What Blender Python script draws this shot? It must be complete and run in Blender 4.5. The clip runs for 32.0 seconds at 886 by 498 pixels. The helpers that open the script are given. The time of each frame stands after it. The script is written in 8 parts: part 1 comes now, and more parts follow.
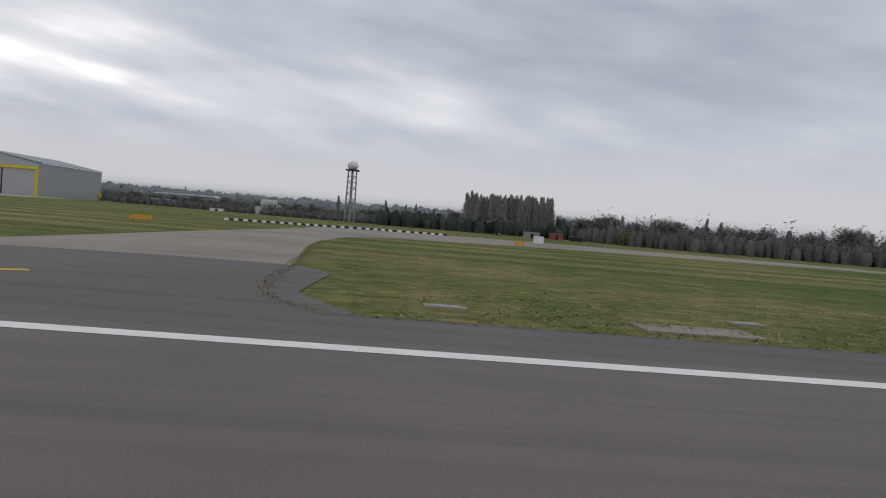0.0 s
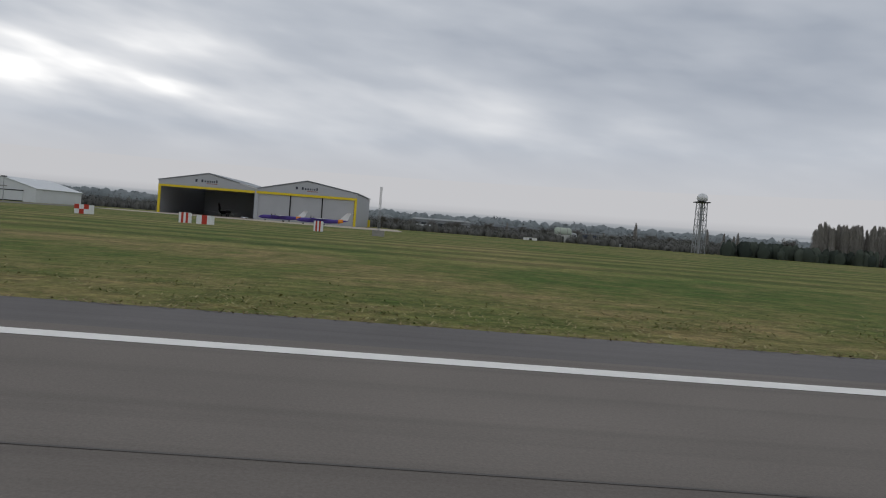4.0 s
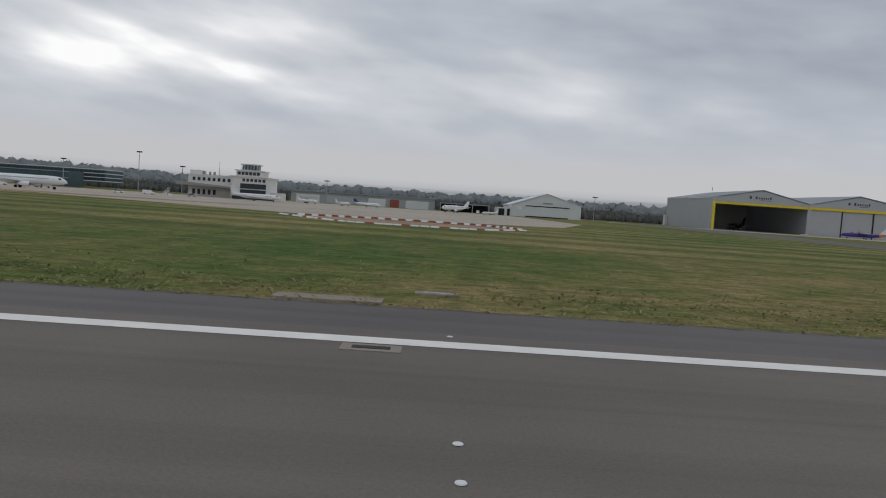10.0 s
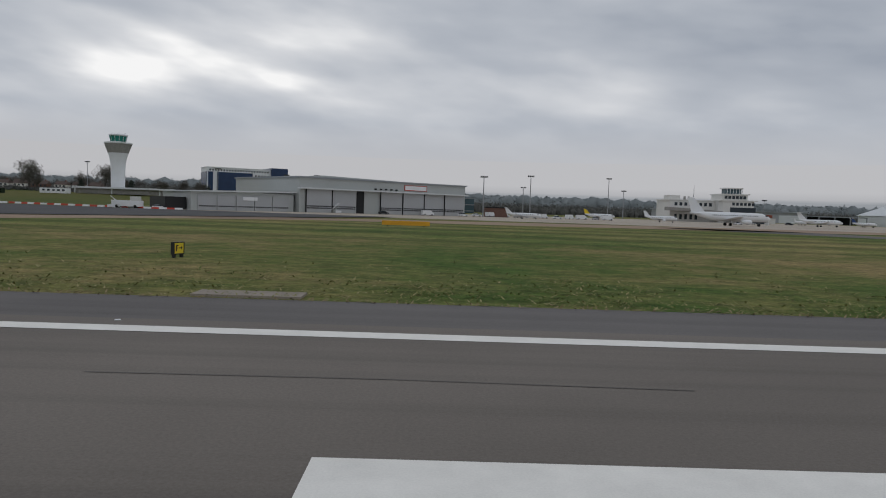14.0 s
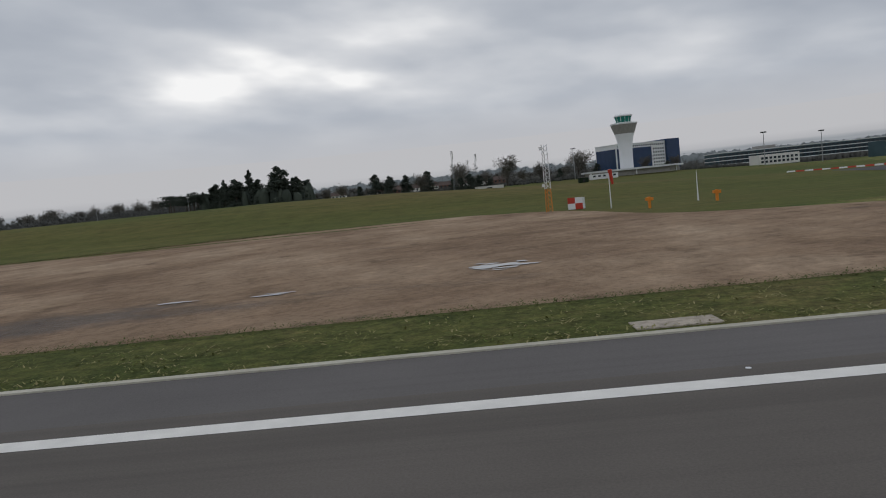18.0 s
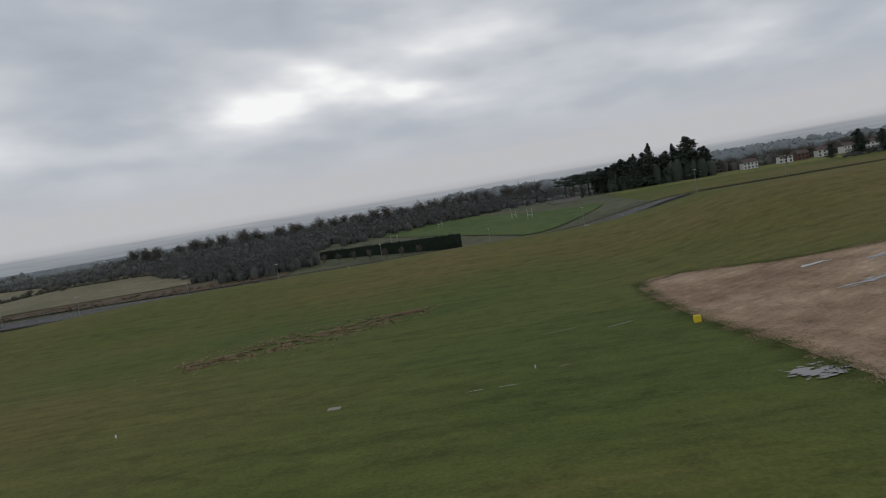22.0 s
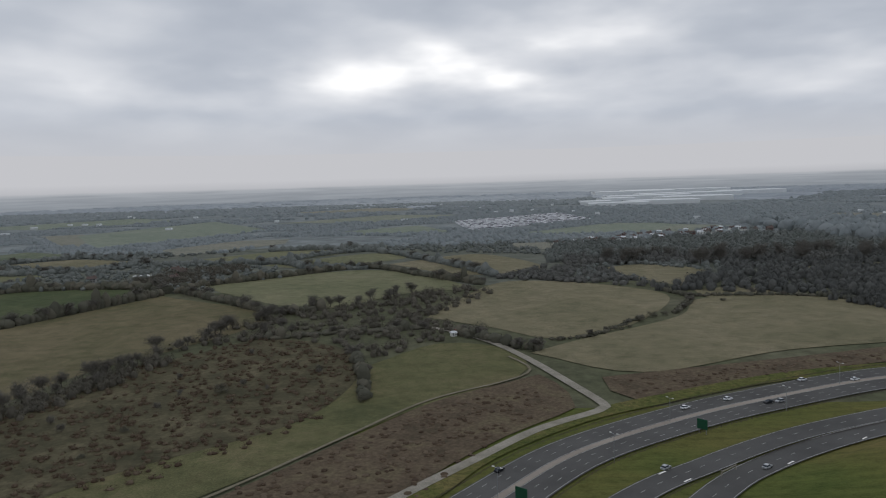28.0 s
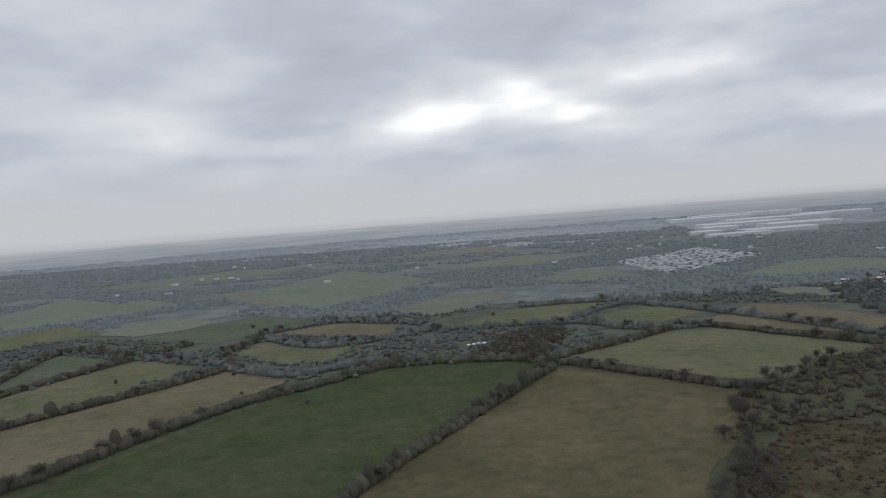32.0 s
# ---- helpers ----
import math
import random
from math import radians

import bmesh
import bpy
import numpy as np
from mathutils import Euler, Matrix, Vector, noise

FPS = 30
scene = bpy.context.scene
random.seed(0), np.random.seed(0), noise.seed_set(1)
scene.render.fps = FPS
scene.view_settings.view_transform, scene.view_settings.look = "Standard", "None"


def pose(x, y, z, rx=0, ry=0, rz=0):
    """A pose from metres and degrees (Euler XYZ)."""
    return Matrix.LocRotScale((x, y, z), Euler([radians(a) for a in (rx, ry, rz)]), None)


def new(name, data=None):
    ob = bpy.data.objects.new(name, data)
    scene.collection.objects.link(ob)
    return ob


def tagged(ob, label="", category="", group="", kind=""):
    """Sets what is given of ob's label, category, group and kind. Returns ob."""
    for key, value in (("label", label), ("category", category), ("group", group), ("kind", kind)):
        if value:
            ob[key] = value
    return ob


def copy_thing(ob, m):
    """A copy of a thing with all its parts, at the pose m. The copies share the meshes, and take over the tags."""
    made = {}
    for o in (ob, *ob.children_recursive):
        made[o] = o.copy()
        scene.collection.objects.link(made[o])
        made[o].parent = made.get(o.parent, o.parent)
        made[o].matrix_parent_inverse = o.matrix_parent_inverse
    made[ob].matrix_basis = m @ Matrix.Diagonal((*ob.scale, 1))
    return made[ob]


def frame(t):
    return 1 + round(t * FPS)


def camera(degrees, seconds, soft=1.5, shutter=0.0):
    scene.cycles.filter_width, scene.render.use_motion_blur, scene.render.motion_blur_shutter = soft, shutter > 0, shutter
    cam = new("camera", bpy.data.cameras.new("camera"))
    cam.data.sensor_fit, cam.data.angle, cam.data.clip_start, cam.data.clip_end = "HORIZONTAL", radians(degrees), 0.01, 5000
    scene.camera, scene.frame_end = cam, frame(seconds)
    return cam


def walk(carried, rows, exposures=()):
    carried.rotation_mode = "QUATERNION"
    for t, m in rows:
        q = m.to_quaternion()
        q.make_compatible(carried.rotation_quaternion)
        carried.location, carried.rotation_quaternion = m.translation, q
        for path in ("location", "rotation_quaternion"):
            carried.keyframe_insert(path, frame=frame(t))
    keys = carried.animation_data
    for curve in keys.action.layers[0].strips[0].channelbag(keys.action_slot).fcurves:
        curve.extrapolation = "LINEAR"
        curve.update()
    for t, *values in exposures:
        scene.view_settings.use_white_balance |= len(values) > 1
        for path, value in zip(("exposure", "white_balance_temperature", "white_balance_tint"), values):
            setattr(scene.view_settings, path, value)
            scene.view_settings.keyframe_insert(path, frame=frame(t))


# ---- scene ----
cam = camera(63.49, 32.0, soft=1.05)
PATH = [
    (0.0, pose(0.00, -0.01, 1.77, 87.96, -4.62, -3.06)),
    (0.5, pose(-9.86, -0.01, 1.78, 88.05, -4.58, -3.00)),
    (1.0, pose(-20.15, -0.00, 1.79, 88.32, -4.67, -2.56)),
    (1.5, pose(-30.83, 0.00, 1.78, 88.65, -4.55, -1.95)),
    (2.0, pose(-41.90, 0.01, 1.78, 88.66, -4.63, -1.49)),
    (2.5, pose(-53.34, 0.01, 1.775, 88.45, -4.38, -1.24)),
    (3.0, pose(-65.14, 0.01, 1.768, 88.37, -4.42, -1.15)),
    (3.5, pose(-77.28, 0.02, 1.775, 88.35, -4.41, -1.10)),
    (4.0, pose(-89.74, 0.02, 1.79, 88.31, -4.34, -1.05)),
    (4.5, pose(-102.49, 0.03, 1.79, 88.25, -4.22, -0.99)),
    (5.0, pose(-115.54, 0.03, 1.79, 88.13, -4.06, -0.90)),
    (5.5, pose(-128.90, 0.04, 1.795, 87.96, -3.88, -0.79)),
    (6.0, pose(-142.55, 0.04, 1.800, 87.70, -3.68, -0.62)),
    (6.5, pose(-156.51, 0.04, 1.790, 87.61, -3.60, -0.56)),
    (7.0, pose(-170.76, 0.05, 1.775, 87.55, -3.41, -0.61)),
    (7.5, pose(-185.31, 0.05, 1.755, 87.05, -3.40, -0.72)),
    (8.0, pose(-200.14, 0.05, 1.745, 86.63, -3.59, -0.69)),
    (8.5, pose(-215.25, 0.05, 1.780, 87.26, -4.19, -0.24)),
    (9.0, pose(-230.63, 0.05, 1.820, 86.84, -3.95, -0.26)),
    (9.5, pose(-246.24, 0.05, 1.845, 86.69, -4.27, -0.17)),
    (10.0, pose(-262.06, 0.05, 1.865, 86.52, -3.79, -0.25)),
    (10.5, pose(-278.08, 0.05, 1.855, 86.38, -3.68, -0.35)),
    (11.0, pose(-294.27, 0.04, 1.825, 86.39, -3.73, -0.07)),
    (11.5, pose(-310.63, 0.04, 1.80, 86.38, -3.91, -0.52)),
    (12.0, pose(-327.14, 0.04, 1.760, 86.56, -3.61, -0.33)),
    (12.5, pose(-343.79, 0.03, 1.74, 86.76, -3.42, -0.54)),
    (13.0, pose(-360.58, 0.03, 1.72, 86.72, -3.10, -0.58)),
    (13.5, pose(-377.52, 0.03, 1.72, 86.74, -2.65, -0.66)),
    (14.0, pose(-394.62, 0.02, 1.76, 86.64, -1.90, -0.65)),
    (14.5, pose(-411.88, 0.02, 1.84, 86.73, -0.75, -0.28)),
    (15.0, pose(-429.31, 0.02, 1.95, 86.55, 0.58, 0.05)),
    (15.5, pose(-446.92, 0.01, 2.08, 86.33, 1.72, 0.52)),
    (16.0, pose(-464.71, 0.01, 2.20, 85.96, 2.65, 0.92)),
    (16.5, pose(-482.71, 0.01, 2.31, 85.56, 3.44, 1.25)),
    (17.0, pose(-500.88, 0.00, 2.43, 85.26, 4.18, 1.49)),
    (17.5, pose(-519.22, 0.00, 2.62, 85.18, 4.94, 1.65)),
    (18.0, pose(-537.72, 0.00, 2.92, 85.44, 5.80, 1.70)),
    (18.5, pose(-556.35, 0.00, 3.410, 85.91, 6.27, 1.84)),
    (19.0, pose(-575.11, 0.00, 4.020, 86.16, 6.32, 2.01)),
    (19.5, pose(-593.98, -0.00, 4.620, 85.78, 6.57, 2.04)),
    (20.0, pose(-612.95, -0.00, 5.250, 85.31, 7.56, 2.13)),
    (20.5, pose(-632.01, -0.00, 5.95, 85.15, 8.35, 2.10)),
    (21.0, pose(-651.14, -0.00, 6.78, 85.55, 8.98, 2.07)),
    (21.5, pose(-670.33, -0.00, 7.80, 86.14, 9.20, 2.01)),
    (22.0, pose(-689.57, -0.00, 9.08, 86.43, 9.64, 1.99)),
    (22.5, pose(-708.84, 0.00, 10.69, 85.94, 9.75, 2.04)),
    (23.0, pose(-728.12, 0.00, 12.65, 85.09, 9.82, 2.08)),
    (23.5, pose(-747.40, 0.00, 14.95, 84.77, 10.42, 2.04)),
    (24.0, pose(-766.68, 0.00, 17.58, 85.15, 10.79, 2.05)),
    (24.5, pose(-785.92, 0.00, 20.51, 85.74, 11.09, 2.09)),
    (25.0, pose(-805.13, 0.00, 23.66, 86.30, 10.60, 2.20)),
    (25.5, pose(-824.27, 0.00, 26.92, 86.40, 9.75, 2.25)),
    (26.0, pose(-843.36, 0.00, 30.18, 86.43, 8.08, 2.12)),
    (26.5, pose(-862.36, 0.00, 33.35, 86.35, 6.02, 1.90)),
    (27.0, pose(-881.27, -0.00, 36.41, 86.13, 4.00, 1.65)),
    (27.5, pose(-900.09, -0.00, 39.35, 85.74, 2.45, 1.46)),
    (28.0, pose(-918.82, -0.00, 42.16, 85.14, 1.81, 1.39)),
    (28.5, pose(-937.45, -0.00, 44.85, 85.25, 2.21, 1.38)),
    (29.0, pose(-955.97, -0.00, 47.48, 85.43, 2.38, 1.73)),
    (29.5, pose(-974.40, -0.00, 50.12, 85.18, 2.49, 1.99)),
    (30.0, pose(-992.73, -0.00, 52.85, 84.92, 2.67, 2.26)),
    (30.5, pose(-1010.97, -0.00, 55.71, 85.19, 3.13, 2.35)),
    (31.0, pose(-1029.12, -0.00, 58.64, 86.09, 3.68, 2.32)),
    (31.5, pose(-1047.21, -0.00, 61.54, 87.31, 4.15, 2.39)),
    (32.0, pose(-1065.25, -0.00, 64.32, 87.65, 4.33, 2.70)),
]
walk(cam, PATH, ((0.0, 0.17, 6500, 10), (3.0, 0.1, 6500, 10), (9.0, 0.05, 6500, 10), (14.0, -0.06, 6500, 10), (22.0, -0.05, 6480, 10), (24.5, 0.12, 6480, 10), (28.0, 0.08, 6420, 10.5), (32.0, 0.1, 6400, 11)))

# ---- light and sky: an unbroken low overcast ----
world = bpy.data.worlds.new("overcast_world")
scene.world = world
world.use_nodes = True
wn, wl = world.node_tree.nodes, world.node_tree.links
wn.clear()
w_out = wn.new("ShaderNodeOutputWorld")
w_bg = wn.new("ShaderNodeBackground")
w_sky = wn.new("ShaderNodeTexSky")
w_sky.sky_type, w_sky.sun_disc = "NISHITA", False
w_sky.sun_elevation, w_sky.sun_rotation = radians(28), radians(40)
w_mix = wn.new("ShaderNodeMix")
w_mix.data_type = "RGBA"
w_mix.inputs[0].default_value = 0.97
w_mix.inputs[7].default_value = (5.5, 5.55, 5.8, 1)
wl.new(w_sky.outputs[0], w_mix.inputs[6])
wl.new(w_mix.outputs[2], w_bg.inputs[0])
w_bg.inputs[1].default_value = 0.1
wl.new(w_bg.outputs[0], w_out.inputs[0])


# ---- materials ----
class Nodes:
    """A short way to write a node material."""

    def __init__(self, name):
        self.m = bpy.data.materials.new(name)
        self.m.use_nodes = True
        self.t = self.m.node_tree
        self.n = self.t.nodes
        self.b = self.n["Principled BSDF"]
        self.co = self.n.new("ShaderNodeTexCoord")

    def link(self, a, b):
        self.t.links.new(a, b)

    def mapped(self, scale, which="Object", rot=0.0):
        mp = self.n.new("ShaderNodeMapping")
        mp.inputs["Scale"].default_value = scale
        mp.inputs["Rotation"].default_value = (0, 0, radians(rot))
        self.link(self.co.outputs[which], mp.inputs[0])
        return mp.outputs[0]

    def noise(self, vec, scale, detail=4, rough=0.6):
        nz = self.n.new("ShaderNodeTexNoise")
        nz.inputs["Scale"].default_value, nz.inputs["Detail"].default_value = scale, detail
        nz.inputs["Roughness"].default_value = rough
        self.link(vec, nz.inputs["Vector"])
        return nz.outputs["Fac"]

    def ramp(self, fac, stops):
        r = self.n.new("ShaderNodeValToRGB")
        while len(r.color_ramp.elements) < len(stops):
            r.color_ramp.elements.new(0.5)
        for e, (p, c) in zip(r.color_ramp.elements, stops):
            e.position = p
            e.color = (*c, 1) if len(c) == 3 else c
        self.link(fac, r.inputs[0])
        return r.outputs[0]

    def mix(self, fac, a, b, mode="MIX"):
        m = self.n.new("ShaderNodeMix")
        m.data_type, m.blend_type = "RGBA", mode
        for v, k in ((fac, 0), (a, 6), (b, 7)):
            if hasattr(v, "is_linked"):
                self.link(v, m.inputs[k])
            else:
                m.inputs[k].default_value = v if k == 0 else (*v, 1)
        return m.outputs[2]

    def math(self, op, a, b=0.0):
        m = self.n.new("ShaderNodeMath")
        m.operation = op
        for v, k in ((a, 0), (b, 1)):
            if hasattr(v, "is_linked"):
                self.link(v, m.inputs[k])
            else:
                m.inputs[k].default_value = v
        return m.outputs[0]

    def bump(self, fac, strength, dist=0.02):
        bp = self.n.new("ShaderNodeBump")
        bp.inputs["Strength"].default_value, bp.inputs["Distance"].default_value = strength, dist
        self.link(fac, bp.inputs["Height"])
        self.link(bp.outputs[0], self.b.inputs["Normal"])

    def done(self, colour, rough=0.8, metal=0.0, spec=0.3):
        if hasattr(colour, "is_linked"):
            self.link(colour, self.b.inputs["Base Color"])
        else:
            self.b.inputs["Base Color"].default_value = (*colour, 1)
        self.b.inputs["Roughness"].default_value = rough
        self.b.inputs["Metallic"].default_value = metal
        self.b.inputs["Specular IOR Level"].default_value = spec
        return self.m


def plain(name, c, rough=0.6, metal=0.0, vary=0.18, scale=2.0, bump=0.05):
    """Paint, metal or plaster with dirt at two scales."""
    k = Nodes(name)
    v = k.mapped((1, 1, 1))
    big, fine = k.noise(v, scale * 0.3), k.noise(v, scale * 9)
    f = k.math("ADD", k.math("MULTIPLY", big, 0.6), k.math("MULTIPLY", fine, 0.4))
    lo, hi = [x * (1 - vary) for x in c], [min(1, x * (1 + vary)) for x in c]
    col = k.ramp(f, [(0.3, lo), (0.7, hi)])
    k.bump(fine, bump)
    return k.done(col, rough, metal)


def patchy(name, cs, scales, rough=0.95, stretch=(1, 1, 1), bump=0.5, rot=0.0, dist=0.05, grain=1.0):
    """Ground: three colours mixed by noise at two scales."""
    k = Nodes(name)
    v = k.mapped(stretch, rot=rot)
    a, b = k.noise(v, scales[0], 5), k.noise(v, scales[1], 6, 0.7)
    c1 = k.ramp(a, [(0.32, cs[0]), (0.5, cs[1]), (0.68, cs[2])])
    g = k.ramp(b, [(0.25, [1 - 0.45 * grain] * 3), (0.75, [1 + 0.4 * grain] * 3)])
    k.bump(b, bump, dist)
    return k.done(k.mix(1.0, c1, g, "MULTIPLY"), rough, 0, 0.15)


def island(name, cs, rough=0.9):
    """Twigs, needles and bramble: each piece a little different."""
    k = Nodes(name)
    geo = k.n.new("ShaderNodeNewGeometry")
    col = k.ramp(geo.outputs["Random Per Island"], [(0.0, cs[0]), (0.5, cs[1]), (1.0, cs[2])])
    return k.done(col, rough, 0, 0.1)


def asphalt(name, c, streak=True):
    k = Nodes(name)
    v = k.mapped((1, 1, 1))
    s = k.mapped((0.012, 1.1, 1))
    fine, big, st = k.noise(v, 30, 5, 0.8), k.noise(v, 0.12, 4), k.noise(s, 1.3, 4)
    col = k.ramp(big, [(0.3, [x * 0.82 for x in c]), (0.7, [x * 1.15 for x in c])])
    col = k.mix(1.0, col, k.ramp(fine, [(0.2, (0.72, 0.72, 0.72)), (0.8, (1.25, 1.25, 1.25))]), "MULTIPLY")
    if streak:
        col = k.mix(1.0, col, k.ramp(st, [(0.3, (0.84, 0.83, 0.82)), (0.55, (1.05, 1.04, 1.03))]), "MULTIPLY")
    k.bump(fine, 0.3, 0.01)
    return k.done(col, 0.85, 0, 0.3)


def grass_field(name, cs, rot=0.0, stripe=0.0, pitch=0.5, scale=0.05, tufted=False):
    """Turf or pasture in three colours, with mower stripes if asked."""
    k = Nodes(name)
    v = k.mapped((1, 1, 1))
    big, mid, fine = k.noise(v, scale, 5), k.noise(v, scale * 9, 5, 0.7), k.noise(v, 4.0, 5, 0.75)
    col = k.ramp(k.math("ADD", k.math("MULTIPLY", big, 0.6), k.math("MULTIPLY", mid, 0.4)), [(0.4, cs[0]), (0.5, cs[1]), (0.6, cs[2])])
    col = k.mix(1.0, col, k.ramp(fine, [(0.25, (0.42, 0.44, 0.38)), (0.75, (1.55, 1.52, 1.42))]), "MULTIPLY")
    tuft = k.noise(k.mapped((0.8, 1.0, 1)), 1.2 if tufted else 0.22, 5, 0.7)
    col = k.mix(0.85 if tufted else 0.5, col, k.ramp(tuft, [(0.34, (0.6, 0.64, 0.58)), (0.5, (1.0, 1.0, 1.0)), (0.66, (1.3, 1.26, 1.24))]), "MULTIPLY")
    grit = k.noise(v, 17.0, 3, 0.7)
    col = k.mix(1.0, col, k.ramp(grit, [(0.3, (0.7, 0.7, 0.68)), (0.7, (1.28, 1.27, 1.24))]), "MULTIPLY")
    if stripe:
        w = k.n.new("ShaderNodeTexWave")
        w.wave_type, w.bands_direction = "BANDS", "Y"
        w.inputs["Scale"].default_value, w.inputs["Distortion"].default_value = pitch, 1.2
        w.inputs["Detail"].default_value = 2
        k.link(k.mapped((1, 1, 1), rot=rot), w.inputs["Vector"])
        col = k.mix(stripe, col, k.ramp(w.outputs["Fac"], [(0.2, (0.5, 0.55, 0.45)), (0.8, (1.5, 1.45, 1.35))]), "MULTIPLY")
    k.bump(fine, 0.6, 0.05)
    return k.done(col, 0.95, 0, 0.1)


def slope_grass(name):
    """New grass on a wide slope: broad olive and green drifts, drawn-out streaks along the slope, thin tufts."""
    k = Nodes(name)
    v = k.mapped((1, 1, 1))
    drift = k.noise(k.mapped((0.7, 1.0, 1), rot=12), 0.016, 5, 0.55)
    streak = k.noise(k.mapped((0.05, 0.62, 1), rot=5), 1.0, 6, 0.66)
    clump, fine = k.noise(k.mapped((0.6, 0.9, 1)), 0.7, 6, 0.72), k.noise(v, 4.5, 4, 0.7)
    col = k.ramp(k.math("ADD", k.math("MULTIPLY", drift, 0.85), k.math("MULTIPLY", streak, 0.15)),
                 [(0.36, (0.082, 0.108, 0.028)), (0.46, (0.109, 0.12, 0.034)), (0.54, (0.132, 0.124, 0.04)), (0.64, (0.165, 0.13, 0.052))])
    col = k.mix(0.42, col, k.ramp(streak, [(0.3, (0.62, 0.63, 0.62)), (0.48, (1.0, 1.0, 1.0)), (0.7, (1.22, 1.2, 1.18))]), "MULTIPLY")
    col = k.mix(0.8, col, k.ramp(clump, [(0.3, (0.6, 0.62, 0.58)), (0.5, (1.0, 1.0, 1.0)), (0.72, (1.25, 1.22, 1.2))]), "MULTIPLY")
    col = k.mix(0.7, col, k.ramp(fine, [(0.3, (0.66, 0.67, 0.64)), (0.7, (1.28, 1.26, 1.22))]), "MULTIPLY")
    k.bump(k.math("ADD", clump, k.math("MULTIPLY", fine, 0.4)), 0.7, 0.1)
    return k.done(col, 0.95, 0, 0.1)


def bare_earth_material(name):
    """Churned earth: tan and brown drifts, dragged streaks, clods and wheel ruts."""
    k = Nodes(name)
    v = k.mapped((1, 1, 1))
    drift = k.noise(k.mapped((0.9, 0.7, 1), rot=20), 0.09, 6, 0.65)
    drag = k.noise(k.mapped((0.9, 0.6, 1), rot=-25), 0.55, 8, 0.7)
    clod = k.noise(v, 3.2, 6, 0.75)
    grit = k.noise(v, 16.0, 3, 0.7)
    col = k.ramp(drift, [(0.34, (0.225, 0.145, 0.09)), (0.45, (0.315, 0.212, 0.135)), (0.54, (0.385, 0.268, 0.175)), (0.66, (0.48, 0.352, 0.24))])
    col = k.mix(1.0, col, k.ramp(drag, [(0.3, (0.5, 0.48, 0.46)), (0.43, (0.86, 0.85, 0.84)), (0.55, (1.0, 1.0, 1.0)), (0.72, (1.25, 1.25, 1.25))]), "MULTIPLY")
    col = k.mix(1.0, col, k.ramp(clod, [(0.25, (0.6, 0.59, 0.58)), (0.5, (1.0, 1.0, 1.0)), (0.75, (1.25, 1.25, 1.25))]), "MULTIPLY")
    # a long wet hollow and smaller damp stains
    sep = k.n.new("ShaderNodeSeparateXYZ")
    k.link(v, sep.inputs[0])
    ends = k.math("MAXIMUM", k.math("SUBTRACT", k.math("ABSOLUTE", k.math("ADD", sep.outputs[0], 588.0)), 38.0), 0.0)
    off = k.math("ADD", k.math("ABSOLUTE", k.math("SUBTRACT", sep.outputs[1], 22.3)), k.math("MULTIPLY", ends, 0.25))
    wander = k.noise(k.mapped((0.5, 0.9, 1)), 0.3, 7, 0.7)
    damp = k.math("SUBTRACT", k.math("MULTIPLY", wander, 2.0), k.math("ADD", k.math("MULTIPLY", off, 0.16), 0.55))
    spot = k.math("SUBTRACT", k.noise(k.mapped((0.5, 1.1, 1), rot=10), 0.17, 6, 0.66), 0.6)
    wet = k.ramp(k.math("MAXIMUM", damp, k.math("MULTIPLY", spot, 2.0)), [(0.0, (0, 0, 0)), (0.4, (1, 1, 1))])
    col = k.mix(wet, col, k.mix(1.0, col, (0.42, 0.42, 0.44), "MULTIPLY"))
    k.link(k.ramp(wet, [(0.0, (0.92, 0.92, 0.92)), (1.0, (0.55, 0.55, 0.55))]), k.b.inputs["Roughness"])
    w = k.n.new("ShaderNodeTexWave")
    w.wave_type, w.bands_direction = "BANDS", "X"
    w.inputs["Scale"].default_value, w.inputs["Distortion"].default_value, w.inputs["Detail"].default_value = 0.22, 9.0, 3
    w.inputs["Detail Scale"].default_value = 0.25
    k.link(k.mapped((1, 1, 1), rot=62), w.inputs["Vector"])
    col = k.mix(0.22, col, k.ramp(w.outputs["Fac"], [(0.0, (0.7, 0.7, 0.7)), (0.2, (1.0, 1.0, 1.0)), (0.9, (1.15, 1.15, 1.15))]), "MULTIPLY")
    k.bump(k.math("ADD", k.math("ADD", clod, k.math("MULTIPLY", drag, 1.2)), k.math("MULTIPLY", grit, 0.3)), 0.9, 0.12)
    return k.done(col, 0.9, 0, 0.2)


M = {}
M["runway"] = asphalt("runway_asphalt", (0.178, 0.157, 0.137))
M["runway_dark"] = asphalt("darker_runway_asphalt", (0.137, 0.122, 0.108))
M["shoulder"] = asphalt("shoulder_asphalt", (0.145, 0.135, 0.13))
M["taxi"] = asphalt("taxiway_asphalt", (0.135, 0.126, 0.117), False)
M["worn_taxi"] = asphalt("worn_taxiway_asphalt", (0.19, 0.172, 0.155), False)
M["road"] = asphalt("road_asphalt", (0.105, 0.102, 0.097), False)
M["road"].node_tree.nodes["Principled BSDF"].inputs["Specular IOR Level"].default_value = 0.1
M["concrete"] = patchy("old_concrete", ((0.25, 0.215, 0.18), (0.32, 0.278, 0.235), (0.37, 0.325, 0.275)), (0.08, 9), 0.9, bump=0.1, grain=0.35)
M["kerb"] = patchy("cream_concrete_edging", ((0.46, 0.43, 0.35), (0.54, 0.51, 0.42), (0.6, 0.57, 0.48)), (0.4, 9), 0.9, bump=0.1, grain=0.3)
